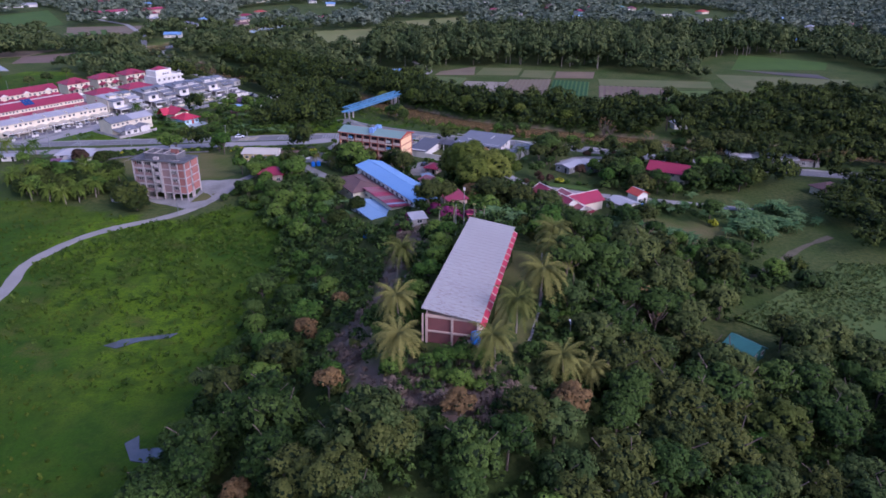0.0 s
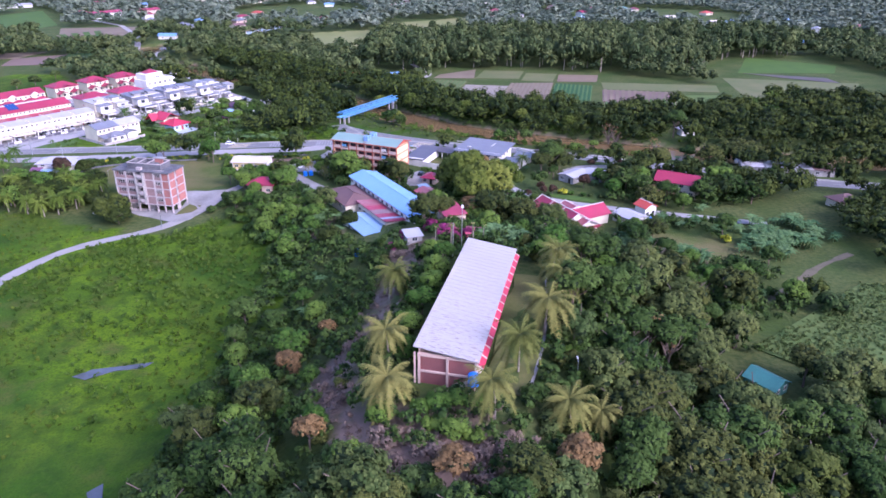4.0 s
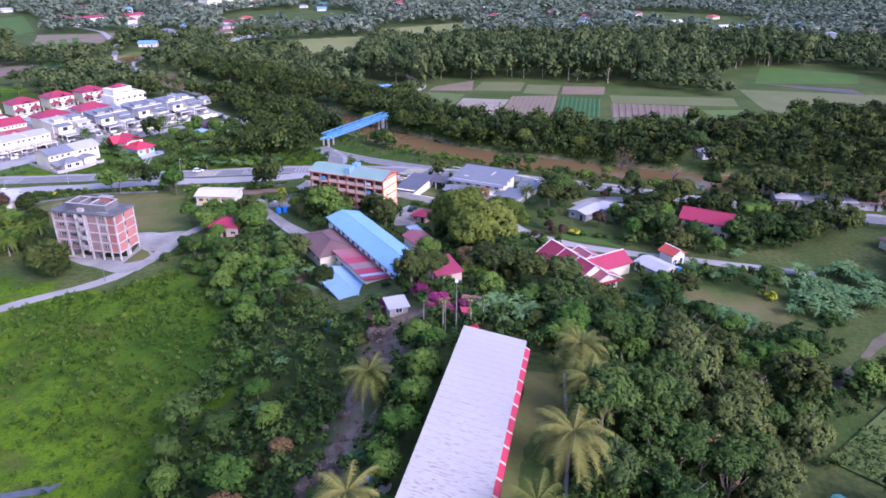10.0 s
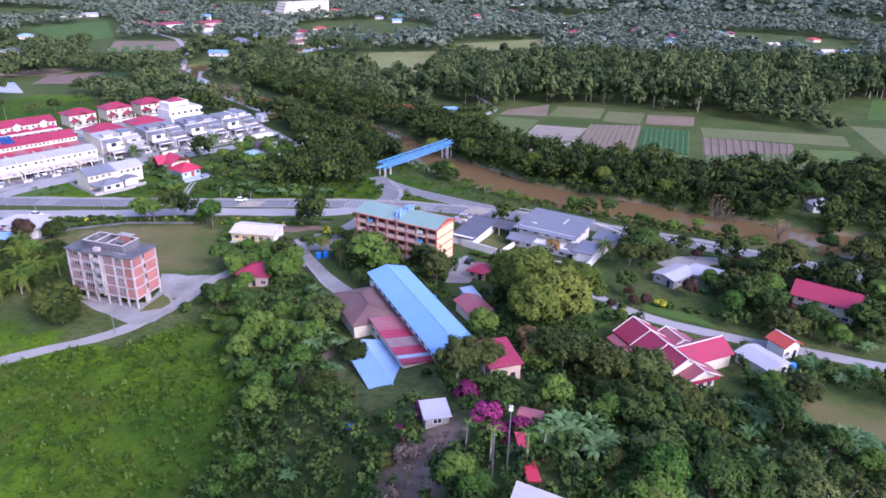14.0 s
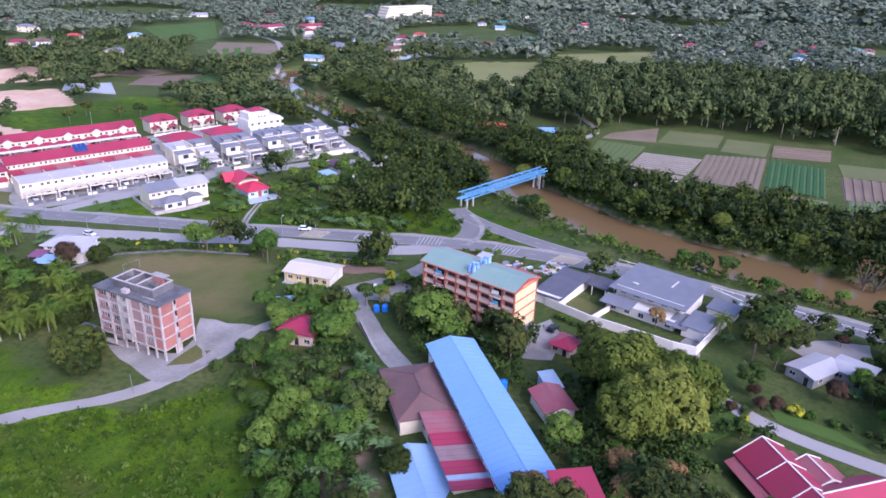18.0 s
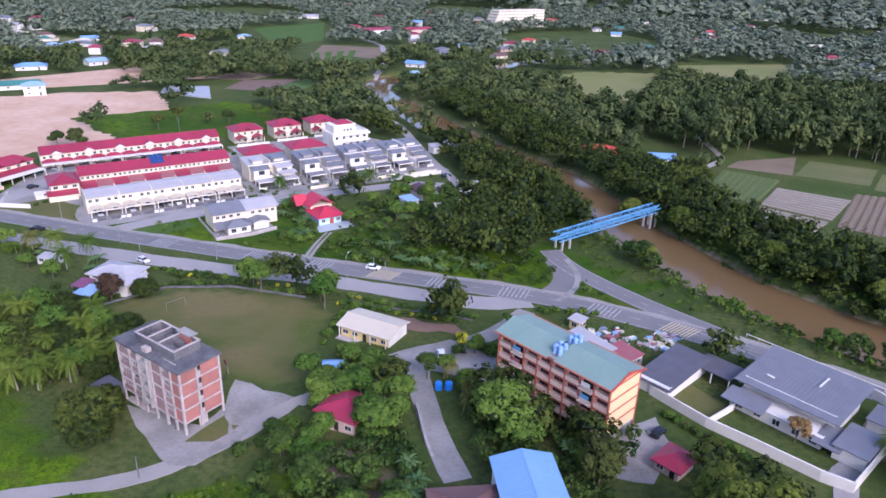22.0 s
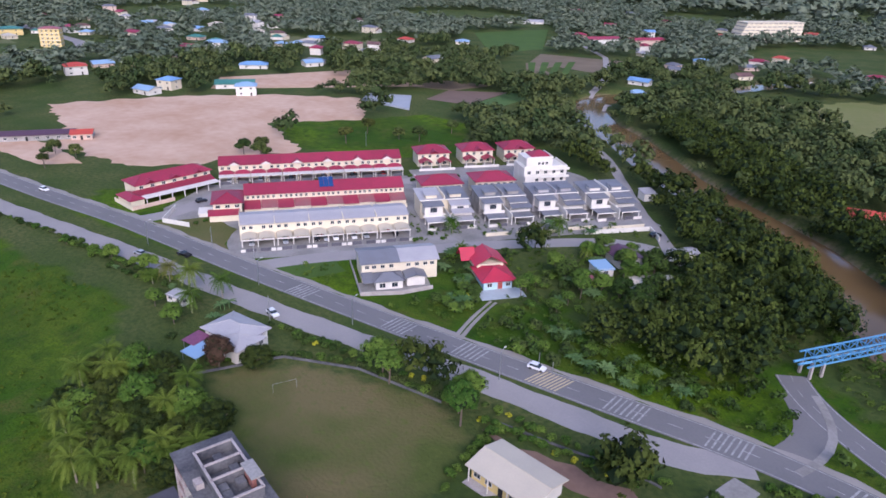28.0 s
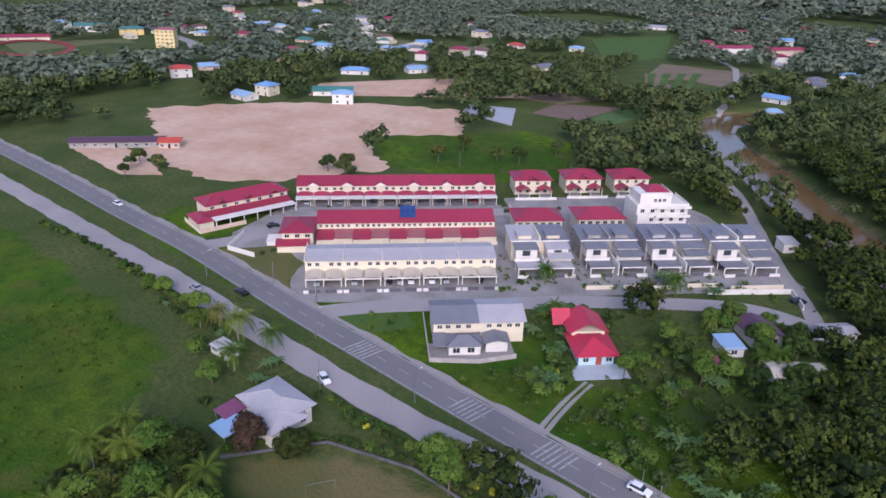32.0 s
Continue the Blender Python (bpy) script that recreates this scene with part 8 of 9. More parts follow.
    CROWNS.append((x, y, 5.2 * s if k[:-1] in ("soft", "mango", "rain", "dark", "bamboo") else 2.6 * s))
# banana groves by the garden lawn and on the far river bank
grove = random.Random(12)
for x0, y0, rx_, ry_, n in ((110, 228, 17, 14, 34), (100, 214, 9, 8, 10), (104, 390, 16, 9, 26), (58, 370, 8, 5, 8), (74, 416, 6, 6, 7), (56, 217, 5, 5, 6), (74, 208, 7, 4, 7), (16, 180, 6, 4, 6), (30, 177, 6, 5, 6), (-44, 226, 6, 10, 7)):
    for k in range(n):
        a_, r_ = grove.uniform(0, 6.28), math.sqrt(grove.random())
        plant(grove.choice(("banana0", "banana1")), x0 + rx_ * r_ * math.cos(a_), y0 + ry_ * r_ * math.sin(a_), grove.uniform(0.9, 1.35), rng=grove)
for x, y in ((175, 415), (179, 395), (192, 434), (168, 405), (185, 420), (172, 388), (186, 402)):
    plant(grove.choice(("greenpalm0", "greenpalm1")), x, y, grove.uniform(1.1, 1.4), rng=grove)
for x, y in ((-167, 253), (-158, 250), (-150, 247), (-145, 252), (-142, 259), (-136, 262), (-138, 247), (-133, 248), (-141, 241), (-137, 243), (-136, 251), (-142, 260), (-136, 263), (-131, 254), (-151, 252), (-148, 243), (-156, 245), (-160, 258), (-152, 262), (-146, 266), (-134, 254), (-170, 260), (-128, 258)):
    plant(rnd.choice(("greenpalm0", "greenpalm1")), x, y, rnd.uniform(0.85, 1.05), rng=rnd)
for x, y in ((-155, 254), (-147, 257), (-163, 262), (-140, 253), (-157, 266), (-150, 251), (-144, 247), (-134, 258), (-168, 256), (-152, 258), (-128, 252), (-137, 246), (-160, 249), (-148, 262), (-133, 264), (-142, 256)):
    plant("dark0", x, y, rnd.uniform(0.6, 0.9), rng=rnd)
for x, y in ((-152, 352), (-146, 357), (-143, 400), (-150, 404), (-118, 404), (-170, 376), (-157, 361), (-153, 366), (-136, 408), (-187, 290), (-182, 296), (-176, 293), (-192, 292), (-172, 288), (-180, 286)):
    plant(rnd.choice(("greenpalm0", "greenpalm1", "banana0", "banana1")), x, y, rnd.uniform(0.8, 1.05), rng=rnd)

# woods
BRIDGEOPEN = [(-66, 362), (-46, 352), (-16, 366), (-20, 388), (-34, 412), (-52, 398)]
OPEN = [[(-50, 352), (-14, 345), (30, 330), (70, 314), (110, 300), (116, 322), (70, 338), (40, 349), (16, 359), (-2, 369), (-30, 387), (-44, 376)],
        [(-50, 298), (-20, 290), (-4, 320), (-30, 334), (-52, 326)], [(-26, 291), (8, 276), (26, 278), (30, 300), (-14, 304)],
        [(90, 202), (100, 200), (130, 222), (132, 245), (112, 250), (92, 240)], [(86, 178), (118, 196), (140, 214), (120, 224), (100, 205)],
        [(-84, 480), (-84, 494), (-56, 494), (-48, 492), (-30, 492), (-30, 478)],
        [(-100, 304), (-60, 306), (-46, 318), (-50, 330), (-100, 320)], MEADOW, SANDLOT, SPORTS, SANDGREEN,
        [(-300, 300), (-292, 352), (-246, 432), (-212, 490), (-165, 462), (-112, 428), (-128, 398), (-150, 372), (-146, 345), (-156, 320), (-193, 303), (-255, 296)],
        [(-20, 455), (-16, 515), (2, 545), (110, 532), (200, 470), (180, 408), (90, 400), (50, 405), (2, 415)],
        [(180, 440), (180, 530), (215, 600), (300, 620), (320, 500), (260, 440)],
        [(-420, 300), (-330, 305), (-300, 330), (-365, 325), (-405, 345)], GARDENLAWN, [(72, 158), (88, 172), (116, 196), (200, 196), (200, 170), (98, 130)],
        [(-14, 296), (8, 288), (34, 300), (36, 314), (6, 322), (-12, 312)], [(60, 130), (76, 128), (80, 150), (68, 156), (60, 146)],
        BRIDGEOPEN,
        [(-135, 324), (-129, 350), (-138, 352), (-150, 336)], [(-125, 345), (-100, 352), (-88, 370), (-96, 380), (-112, 366)], [(-148, 350), (-128, 350), (-112, 366), (-96, 376), (-94, 388), (-106, 398), (-122, 404), (-140, 384)],
        [(-172, 688), (-128, 650), (-106, 610), (-84, 610), (-70, 675), (-82, 775), (-142, 750)], [(-330, 610), (-285, 640), (-300, 720), (-360, 800), (-430, 770), (-380, 650)], [(-534, 975), (-420, 810), (-420, 700), (-470, 690), (-570, 850)], [(-640, 640), (-600, 590), (-505, 670), (-560, 740)], [(-64, 735), (16, 750), (22, 900), (-80, 835)], [(-420, 770), (-340, 815), (-285, 740), (-320, 705), (-385, 710)],
        [(-300, 500), (-350, 530), (-330, 580), (-262, 560), (-250, 520)], [(-470, 445), (-400, 440), (-380, 520), (-440, 540)], [(-385, 705), (-357, 755), (-308, 660), (-353, 664)],
        [(-50, 255), (-70, 285), (-66, 300), (-52, 325), (-40, 300), (-44, 280)], [(-95, 284), (-95, 303), (-68, 304), (-66, 284)], [(-16, 262), (-12, 290), (0, 288), (0, 262)],
        [(10, 116), (13, 130), (20, 160), (25, 160), (19.5, 130), (16.5, 112)], [(20, 262), (28, 300), (66, 306), (76, 282), (60, 262), (56, 250)], [(-8, 112), (14, 108), (24, 163), (2, 166)]]
BELT = [(-62, 545), (-14, 506), (4, 546), (110, 536), (204, 548), (300, 640), (300, 730), (60, 700), (-60, 612)]
LINES = [(ROAD, 8.5), (SERVICE, 6), (BRIDGEROAD, 6), (LINK, 6), (LANE, 6), (LANEB, 6), (RIVERLANE, 4.5), (UBPATH, 4), (CAMPUS, 5), (REDLANE, 5), (RIVER, 10.4), (HILLTRACK, 2.2), (CUTPATH, 6)]


def free(px, py, margin=0.0):
    ok = np.ones(np.shape(px), bool)
    for poly in OPEN:
        ok &= ~inside(px, py, poly)
    for line, w in LINES:
        ok &= seg_dist(px, py, line)[0] > w + margin
    for fx, fy, hx, hy, r in FOOT:
        dx, dy = px - fx, py - fy
        u, v = dx * math.cos(r) + dy * math.sin(r), -dx * math.sin(r) + dy * math.cos(r)
        ok &= (np.abs(u) > hx + margin) | (np.abs(v) > hy + margin)
    return ok


def scatter(x0, x1, y0, y1, step, seed, jitter=0.45):
    rng = np.random.default_rng(seed)
    xs, ys = np.meshgrid(np.arange(x0, x1, step), np.arange(y0, y1, step))
    px = xs.ravel() + rng.uniform(-jitter, jitter, xs.size) * step
    py = ys.ravel() + rng.uniform(-jitter, jitter, xs.size) * step
    return px, py, rng


# hill and riverside trees near the way of the camera: each its own thing
px, py, rng = scatter(-62, 96, 58, 268, 7.5, 3)
ok = free(px, py)
near = [(x, y) for x, y, o in zip(px, py, ok) if o and all(math.hypot(x - cx, y - cy) > cr for cx, cy, cr in CROWNS)]
for x, y in near:
    dtr_ = seg_dist(np.array([x]), np.array([y]), HILLTRACK)[0][0]
    size = rnd.uniform(0.75, 1.15)
    if dtr_ < 10 or (-60 < x < -4 and 165 < y < 242):
        k, size = rnd.choice(("shrub0", "bush0", "shrub1", "banana0", "bush1", "shrub2", "bright0")), rnd.uniform(0.5, 0.85)
    elif x < -25 and y > 120:
        k = rnd.choice(("bright1", "shrub1", "bush0", "bush1", "bright0", "broad0", "banana0", "broad1", "shrub2"))
    elif y > 170 and 40 < x:
        k = rnd.choice(("broad0", "banana0", "banana1", "bright0", "banana1", "broad2", "shrub1"))
    elif abs(x - 6) < 20 and y > 95:
        k = rnd.choice(("shrub0", "shrub1", "bush0", "bush1", "shrub2", "bright0"))
    else:
        k = rnd.choice(("broad0", "broad1", "broad2", "broad3", "broad4", "mango0", "soft1", "bright1", "soft0", "soft1", "rust0" if rnd.random() < 0.4 else "broad1"))
    plant(k, x, y, size, rng=rnd)

# thick shrubs and banana plants between the campus and the meadow
px, py, rng = scatter(-92, -34, 196, 272, 4.2, 41)
ok = inside(px, py, [(-88, 248), (-78, 240), (-62, 222), (-52, 204), (-42, 200), (-40, 228), (-50, 252), (-58, 258), (-74, 262), (-82, 258)]) & (seg_dist(px, py, UBPATH)[0] > 4) & (seg_dist(px, py, CAMPUS)[0] > 5)
for fx, fy, hx, hy, r in FOOT:
    u, v = (px - fx) * math.cos(r) + (py - fy) * math.sin(r), -(px - fx) * math.sin(r) + (py - fy) * math.cos(r)
    ok &= (np.abs(u) > hx) | (np.abs(v) > hy)
for x, y, o in zip(px, py, ok):
    if o:
        plant(rnd.choice(("bush0", "shrub0", "bush1", "shrub1", "banana0", "shrub0", "bright0")), x, y, rnd.uniform(0.7, 1.05), rng=rnd)

# the rest of the woods: joined clumps of the same build
def wood(name, pts, seed, leaves, leaf, label, kinds=4, palette=(0.0, 0.85), material=None, core=LEAFCORE, lobes=7, tall=(0.85, 1.35), trunks=0.0, bunch=4, mottle=1.0):
    rng = np.random.default_rng(seed)
    temps = []
    for k in range(kinds):
        r2 = np.random.default_rng(seed * 10 + k)
        c, n, s, lc, lr, tuft = crown_points(r2, 1.0, 0.8, 0.55 + 0.05 * k, lobes, leaves * 2, leaf, lobe=(0.36, 0.52), bunch=bunch)
        iv = np.concatenate([np.array(OCT) * r * 0.64 * (1, 1, 0.85) + p for p, r in zip(lc, lr)])
        temps.append((leaf_tris(c, n, s, r2), iv, len(lc), np.repeat(tuft, 3) * mottle))
    V, T, U, C, CF, TV, TF = [], [], [], [], [], [], []
    nc = 0
    zs = height(np.array([p[0] for p in pts]), np.array([p[1] for p in pts]))
    for (x, y, r), z in zip(pts, zs):
        q, iv, nl, tuft = temps[rng.integers(kinds)]
        a = rng.uniform(0, 6.28)
        rot = np.array([[math.cos(a), -math.sin(a), 0], [math.sin(a), math.cos(a), 0], [0, 0, 1]])
        hz = r * rng.uniform(*tall)
        sc, base = np.array([r, r, hz]), np.array([x, y, z + r * 0.35 + trunks * hz])
        V.append((q @ rot.T) * sc + base)
        T.append(np.full(len(q), rng.uniform(*palette)))
        U.append(tuft)
        C.append((iv @ rot.T) * sc + base)
        CF += [tuple(i + nc + 6 * k for i in f) for k in range(nl) for f in OCTF]
        nc += len(iv)
        if trunks and rng.random() < 0.3:
            i0, w = len(TV), r * 0.03
            TV += [(x + w * k * dx, y + w * k * dy, zz) for k, zz in ((1.4, z - 0.5), (0.8, z + r * 0.35 + (trunks + 0.5) * hz)) for dx, dy in ((-1, -1), (1, -1), (1, 1), (-1, 1))]
            TF += [(i0 + k, i0 + (k + 1) % 4, i0 + 4 + (k + 1) % 4, i0 + 4 + k) for k in range(4)]
    v, c = np.concatenate(V), np.concatenate(C)
    t = raw(name, v.tolist(), tri_faces(len(v) // 3), material or LEAF, tint=np.concatenate(T), tuft=np.concatenate(U))
    tagged(t, label, "woods", kind="stuff")
    # darker lobes behind the leaves, with the shade of the gaps in their colour
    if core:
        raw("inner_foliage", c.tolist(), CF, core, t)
    if trunks:
        raw("trunks", TV, TF, PALMBARK, t)
    return t


def zone(px, py, rng, keep_fn, rmin, rmax, margin=1.0):
    ok = free(px, py, margin) & keep_fn(px, py)
    small = np.where(seg_dist(px, py, RIVER)[0] < 14, 0.8, 1.0)
    return [(x, y, rng.uniform(rmin, rmax) * k) for x, y, o, k in zip(px, py, ok, small) if o]


seen_near = lambda x, y: ~((x > -62) & (x < 96) & (y > 58) & (y < 268))
BANKWOODS = [(-124, 346), (-96, 345), (-70, 347), (-54, 352), (-42, 358), (-20, 376), (30, 362), (60, 352), (70, 385), (20, 410), (-20, 452), (-60, 480), (-100, 520), (-180, 590), (-190, 560), (-110, 486), (-130, 430), (-112, 398), (-128, 372)]
px, py, rng = scatter(-200, 80, 320, 600, 6.2, 16)
wood("riverside_woods", zone(px, py, rng, lambda x, y: inside(x, y, BANKWOODS), 3.4, 6.4, 0.6), 26, 360, 0.066, "dense bamboo and broadleaf trees along the river banks", material=RIVERLEAF, lobes=11, bunch=6)
px, py, rng = scatter(-200, 240, 20, 480, 6.5, 11)
wood("near_woods", zone(px, py, rng, lambda x, y: seen_near(x, y) & ~inside(x, y, BANKWOODS) & ~inside(x, y, [(-135, 322), (-40, 336), (-40, 360), (-54, 354), (-70, 349), (-124, 348)]) & ((y > 262) | (x > 60) | (y < 62)) & ~((x < -70) & (y < 305)) & ~((x < -185) & (y < 330)) & (np.hypot(x, y - 250) < 300), 3.2, 6.0), 21, 190, 0.098, "dense garden and slope trees", material=LEAFDARK, lobes=9)
px, py, rng = scatter(-520, 420, 240, 760, 8.2, 12)
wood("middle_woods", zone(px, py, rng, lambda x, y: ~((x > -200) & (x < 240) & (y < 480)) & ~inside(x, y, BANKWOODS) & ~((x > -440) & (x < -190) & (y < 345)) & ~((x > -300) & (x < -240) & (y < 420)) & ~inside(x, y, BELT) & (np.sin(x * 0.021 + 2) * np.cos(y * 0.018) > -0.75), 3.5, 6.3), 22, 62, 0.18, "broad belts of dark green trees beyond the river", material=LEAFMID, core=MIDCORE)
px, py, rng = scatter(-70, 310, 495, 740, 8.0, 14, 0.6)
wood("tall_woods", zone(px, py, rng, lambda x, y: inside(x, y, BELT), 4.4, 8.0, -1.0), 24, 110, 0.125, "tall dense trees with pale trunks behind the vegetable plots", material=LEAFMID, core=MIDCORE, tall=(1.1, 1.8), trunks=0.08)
# the haze over these woods is in their leaf and core colours
px, py, rng = scatter(-1250, 800, 300, 1300, 12.0, 13)
wood("far_woods", zone(px, py, rng, lambda x, y: ~((x > -520) & (x < 420) & (y < 760)) & (np.sin(x * 0.013 + 1) * np.cos(y * 0.011 + 2) > -0.45), 4.8, 9.5), 23, 34, 0.21, "broad far woods on the plain, greyed by painted haze", material=LEAFFAR, core=FARCORE, lobes=5, tall=(0.6, 1.0), mottle=0.5)
px, py, rng = scatter(-1900, 1100, 250, 2700, 24.0, 15)
wood("distant_woods", zone(px, py, rng, lambda x, y: ~((x > -1250) & (x < 800) & (y < 1300)) & (np.hypot(x, y - 200) < 2600) & (np.sin(x * 0.009 + 1) * np.cos(y * 0.007 + 2) > -0.55), 11.0, 17.0), 25, 16, 0.38, "distant woods towards the hills, paled by painted haze", material=LEAFFAR, core=FARCORE, lobes=5, tall=(0.5, 0.8), mottle=0.5)

# low growth under and between the trees
px, py, rng = scatter(-62, 110, 40, 275, 3.1, 31)
wood("undergrowth", zone(px, py, rng, lambda x, y: rng.uniform(size=x.shape) > 0.12, 1.1, 2.2, 0.4), 32, 54, 0.175, "dense mixed undergrowth on the hill slopes", palette=(0.2, 0.99))
px, py, rng = scatter(-190, 120, 262, 420, 4.2, 33)
wood("undergrowth", zone(px, py, rng, lambda x, y: ((y > 326) | (x > -42)) & (rng.uniform(size=x.shape) > 0.3), 0.9, 1.9, -2.0), 34, 30, 0.25, "rough grass and bushes beside the river", palette=(0.35, 0.99))
px, py, rng = scatter(-190, 120, 318, 424, 2.0, 43)
dr, dm = seg_dist(px, py, RIVER)[0], np.minimum(np.minimum(seg_dist(px, py, ROAD)[0], seg_dist(px, py, BRIDGEROAD)[0]), np.minimum(seg_dist(px, py, LINK)[0], seg_dist(px, py, LANE)[0]))
ok = (dm > 6.2) & (dr > 12.6) & (seg_dist(px, py, CUTPATH)[0] > 3.2) & (seg_dist(px, py, SERVICE)[0] > 6) & ((py > 326 + 0.17 * (px + 60)) | (px > -46)) & (rng.uniform(size=px.shape) < np.where(dr < 20, 0.75, 0.42)) & ~inside(px, py, [(-14, 296), (8, 288), (40, 300), (40, 322), (6, 324), (-12, 312)])
for fx, fy, hx, hy, r in FOOT:
    u, v = (px - fx) * math.cos(r) + (py - fy) * math.sin(r), -(px - fx) * math.sin(r) + (py - fy) * math.cos(r)
    ok &= (np.abs(u) > hx - 1) | (np.abs(v) > hy - 1)
wood("verge_growth", [(x, y, rng.uniform(0.35, 0.95) * (1.5 if d < 20 else 1.0)) for x, y, d, o in zip(px, py, dr, ok) if o], 44, 20, 0.3, "tall rough grass and low bushes on the verge and river bank", palette=(0.0, 0.99), material=VERGELEAF, core=None)
# tussocks in the meadow
px, py, rng = scatter(-240, -46, 60, 280, 2.3, 35)
ok = inside(px, py, MEADOW) & (np.sin(px * 0.11 + py * 0.05) + np.sin(py * 0.17 - px * 0.06) + rng.uniform(-1.2, 1.2, px.shape) > 0.2) & (seg_dist(px, py, UBPATH)[0] > 4)
wood("meadow_tussocks", [(x, y, rng.uniform(0.2, 0.5)) for x, y, o in zip(px, py, ok) if o], 36, 12, 0.5, "scattered tussocks of long green grass", palette=(0.0, 0.99), material=TUSSOCK, core=None)
px, py, rng = scatter(-140, -44, 120, 262, 1.7, 45)
ok = inside(px, py, [(-138, 200), (-120, 160), (-70, 120), (-46, 128), (-48, 205), (-64, 230), (-80, 240), (-92, 226), (-112, 222)]) & (seg_dist(px, py, UBPATH)[0] > 3.5) & (rng.uniform(size=px.shape) < 0.25 + 0.6 * smooth(140, 215, py)) & (np.sin(px * 0.21 + 1) * np.sin(py * 0.17) > -0.6)
wood("meadow_weeds", [(x, y, rng.uniform(0.3, 0.75)) for x, y, o in zip(px, py, ok) if o], 46, 14, 0.42, "knee-high leafy weeds in the meadow", palette=(0.0, 0.6), material=VERGELEAF, core=None)
# dry brushwood on the bank in front of the school and along the hill track
px, py, rng = scatter(-34, 26, 86, 186, 1.5, 37)
dt = np.minimum(seg_dist(px, py, HILLTRACK)[0] - 3.0, np.hypot((px - 2) / 1.6, py - 101) - 7)
ok = (dt < rng.uniform(-3, 3, px.shape)) & (rng.uniform(size=px.shape) > 0.45)
for fx, fy, hx, hy, r in FOOT[:1]:
    u, v = (px - fx) * math.cos(r) + (py - fy) * math.sin(r), -(px - fx) * math.sin(r) + (py - fy) * math.cos(r)
    ok &= (np.abs(u) > hx) | (np.abs(v) > hy)
wood("dry_brush", [(x, y, rng.uniform(0.3, 0.9)) for x, y, o in zip(px, py, ok) if o], 38, 26, 0.3, "dry brownish brushwood and cut branches on the bank", palette=(0.0, 0.99), material=DRYSCRUB, core=None)
# tall crop in rows beside the farm shed
CROPPOLY = [(74, 157), (98, 135), (160, 168), (160, 191), (118, 193), (88, 168)]
px, py, rng = scatter(72, 162, 134, 196, 1.15, 39, 0.3)
ok = inside(px, py, CROPPOLY) & (np.sin(px * 0.16) * np.sin(py * 0.13 + 1) + rng.uniform(-0.5, 0.6, px.shape) > -0.45)
wood("tall_crop", [(x, y, rng.uniform(0.35, 0.62)) for x, y, o in zip(px, py, ok) if o], 40, 9, 0.5, "tall leafy green crop in uneven rows", palette=(0.0, 0.99), material=CROPLEAF, core=None)
# gardens: shrubs and plants round the cottage, along the road and between the estate houses
for x0, x1, y0, y1, n, kinds in ((-152, -130, 334, 353, 62, ("bush0", "banana0", "bush1", "shrub0", "yellow0")), (-128, -108, 352, 372, 26, ("bush0", "shrub1", "banana1", "bright1")), (-128, -94, 368, 404, 58, ("bush1", "shrub0", "soft1", "bright0", "greenpalm0", "bright1", "broad0", "banana0")),
                                 (-166, -148, 354, 372, 10, ("bush0", "banana1", "greenpalm1")), (-122, -66, 331, 348, 60, ("bush0", "bush1", "shrub1", "banana0", "banana1"))):
    for k in range(n):
        x, y = rnd.uniform(x0, x1), rnd.uniform(y0, y1)
        a, b = np.array([x]), np.array([y])
        if (seg_dist(a, b, LANE)[0][0] > 5 and seg_dist(a, b, ROAD)[0][0] > 7 and seg_dist(a, b, CUTPATH)[0][0] > 3.5 and
                all(abs((x - fx) * math.cos(r) + (y - fy) * math.sin(r)) > hx - 1 or abs(-(x - fx) * math.sin(r) + (y - fy) * math.cos(r)) > hy - 3 for fx, fy, hx, hy, r in FOOT)):
            plant(rnd.choice(kinds), x, y, rnd.uniform(0.5, 0.95), rng=rnd)
for u, v in ((76.5, 8), (76.5, 14), (80.5, 30), (81, 40), (80.5, 52), (64, 76), (66, 75), (70, 72), (72, 66), (73, 76), (102, 75), (104.5, 76), (128, 76), (12, 7), (38, 7.5), (82, 22), (-6, 48), (-3, 46), (96, 12), (116, 14), (134, 12), (80, 66), (88, 75), (120, 75)):
    x, y = along((-272, 349.5), u, v)
    plant(rnd.choice(("bush0", "shrub0", "bush1", "shrub1")), x, y, rnd.uniform(0.3, 0.55), z=0.0, rng=rnd)
# garden trees round the curved drive, and growth on the near river bank
grown = 0
while grown < 26:
    x, y = rnd.uniform(22, 100), rnd.uniform(252, 304)
    a, b = np.array([x]), np.array([y])
    if seg_dist(a, b, REDLANE)[0][0] > 5 and seg_dist(a, b, ROAD)[0][0] > 8 and all(abs((x - fx) * math.cos(r) + (y - fy) * math.sin(r)) > hx or abs(-(x - fx) * math.sin(r) + (y - fy) * math.cos(r)) > hy for fx, fy, hx, hy, r in FOOT):
        plant(rnd.choice(("mango1", "banana0", "broad0", "bright0", "dark0", "bush0", "red0", "greenpalm1")), x, y, rnd.uniform(0.5, 0.85), rng=rnd)
        grown += 1
for x, y, k, sc in ((-29, 370, "mango1", 0.8), (-25, 367, "soft1", 0.7), (-33, 373, "bright1", 0.8), (-3, 358, "greenpalm0", 0.5), (0, 355, "bush0", 1.2), (24, 341, "bright0", 0.8), (29, 339, "soft1", 0.7), (36, 335.5, "mango1", 0.7), (48, 332, "bush1", 1.2),
                    (58, 328, "bush0", 1.2), (66, 325, "bright1", 0.7), (76, 322, "soft1", 0.6), (86, 322, "bush1", 1.3), (96, 320, "bright0", 0.8), (106, 316, "broad4", 0.8)):
    plant(k, x, y, sc, rng=rnd)
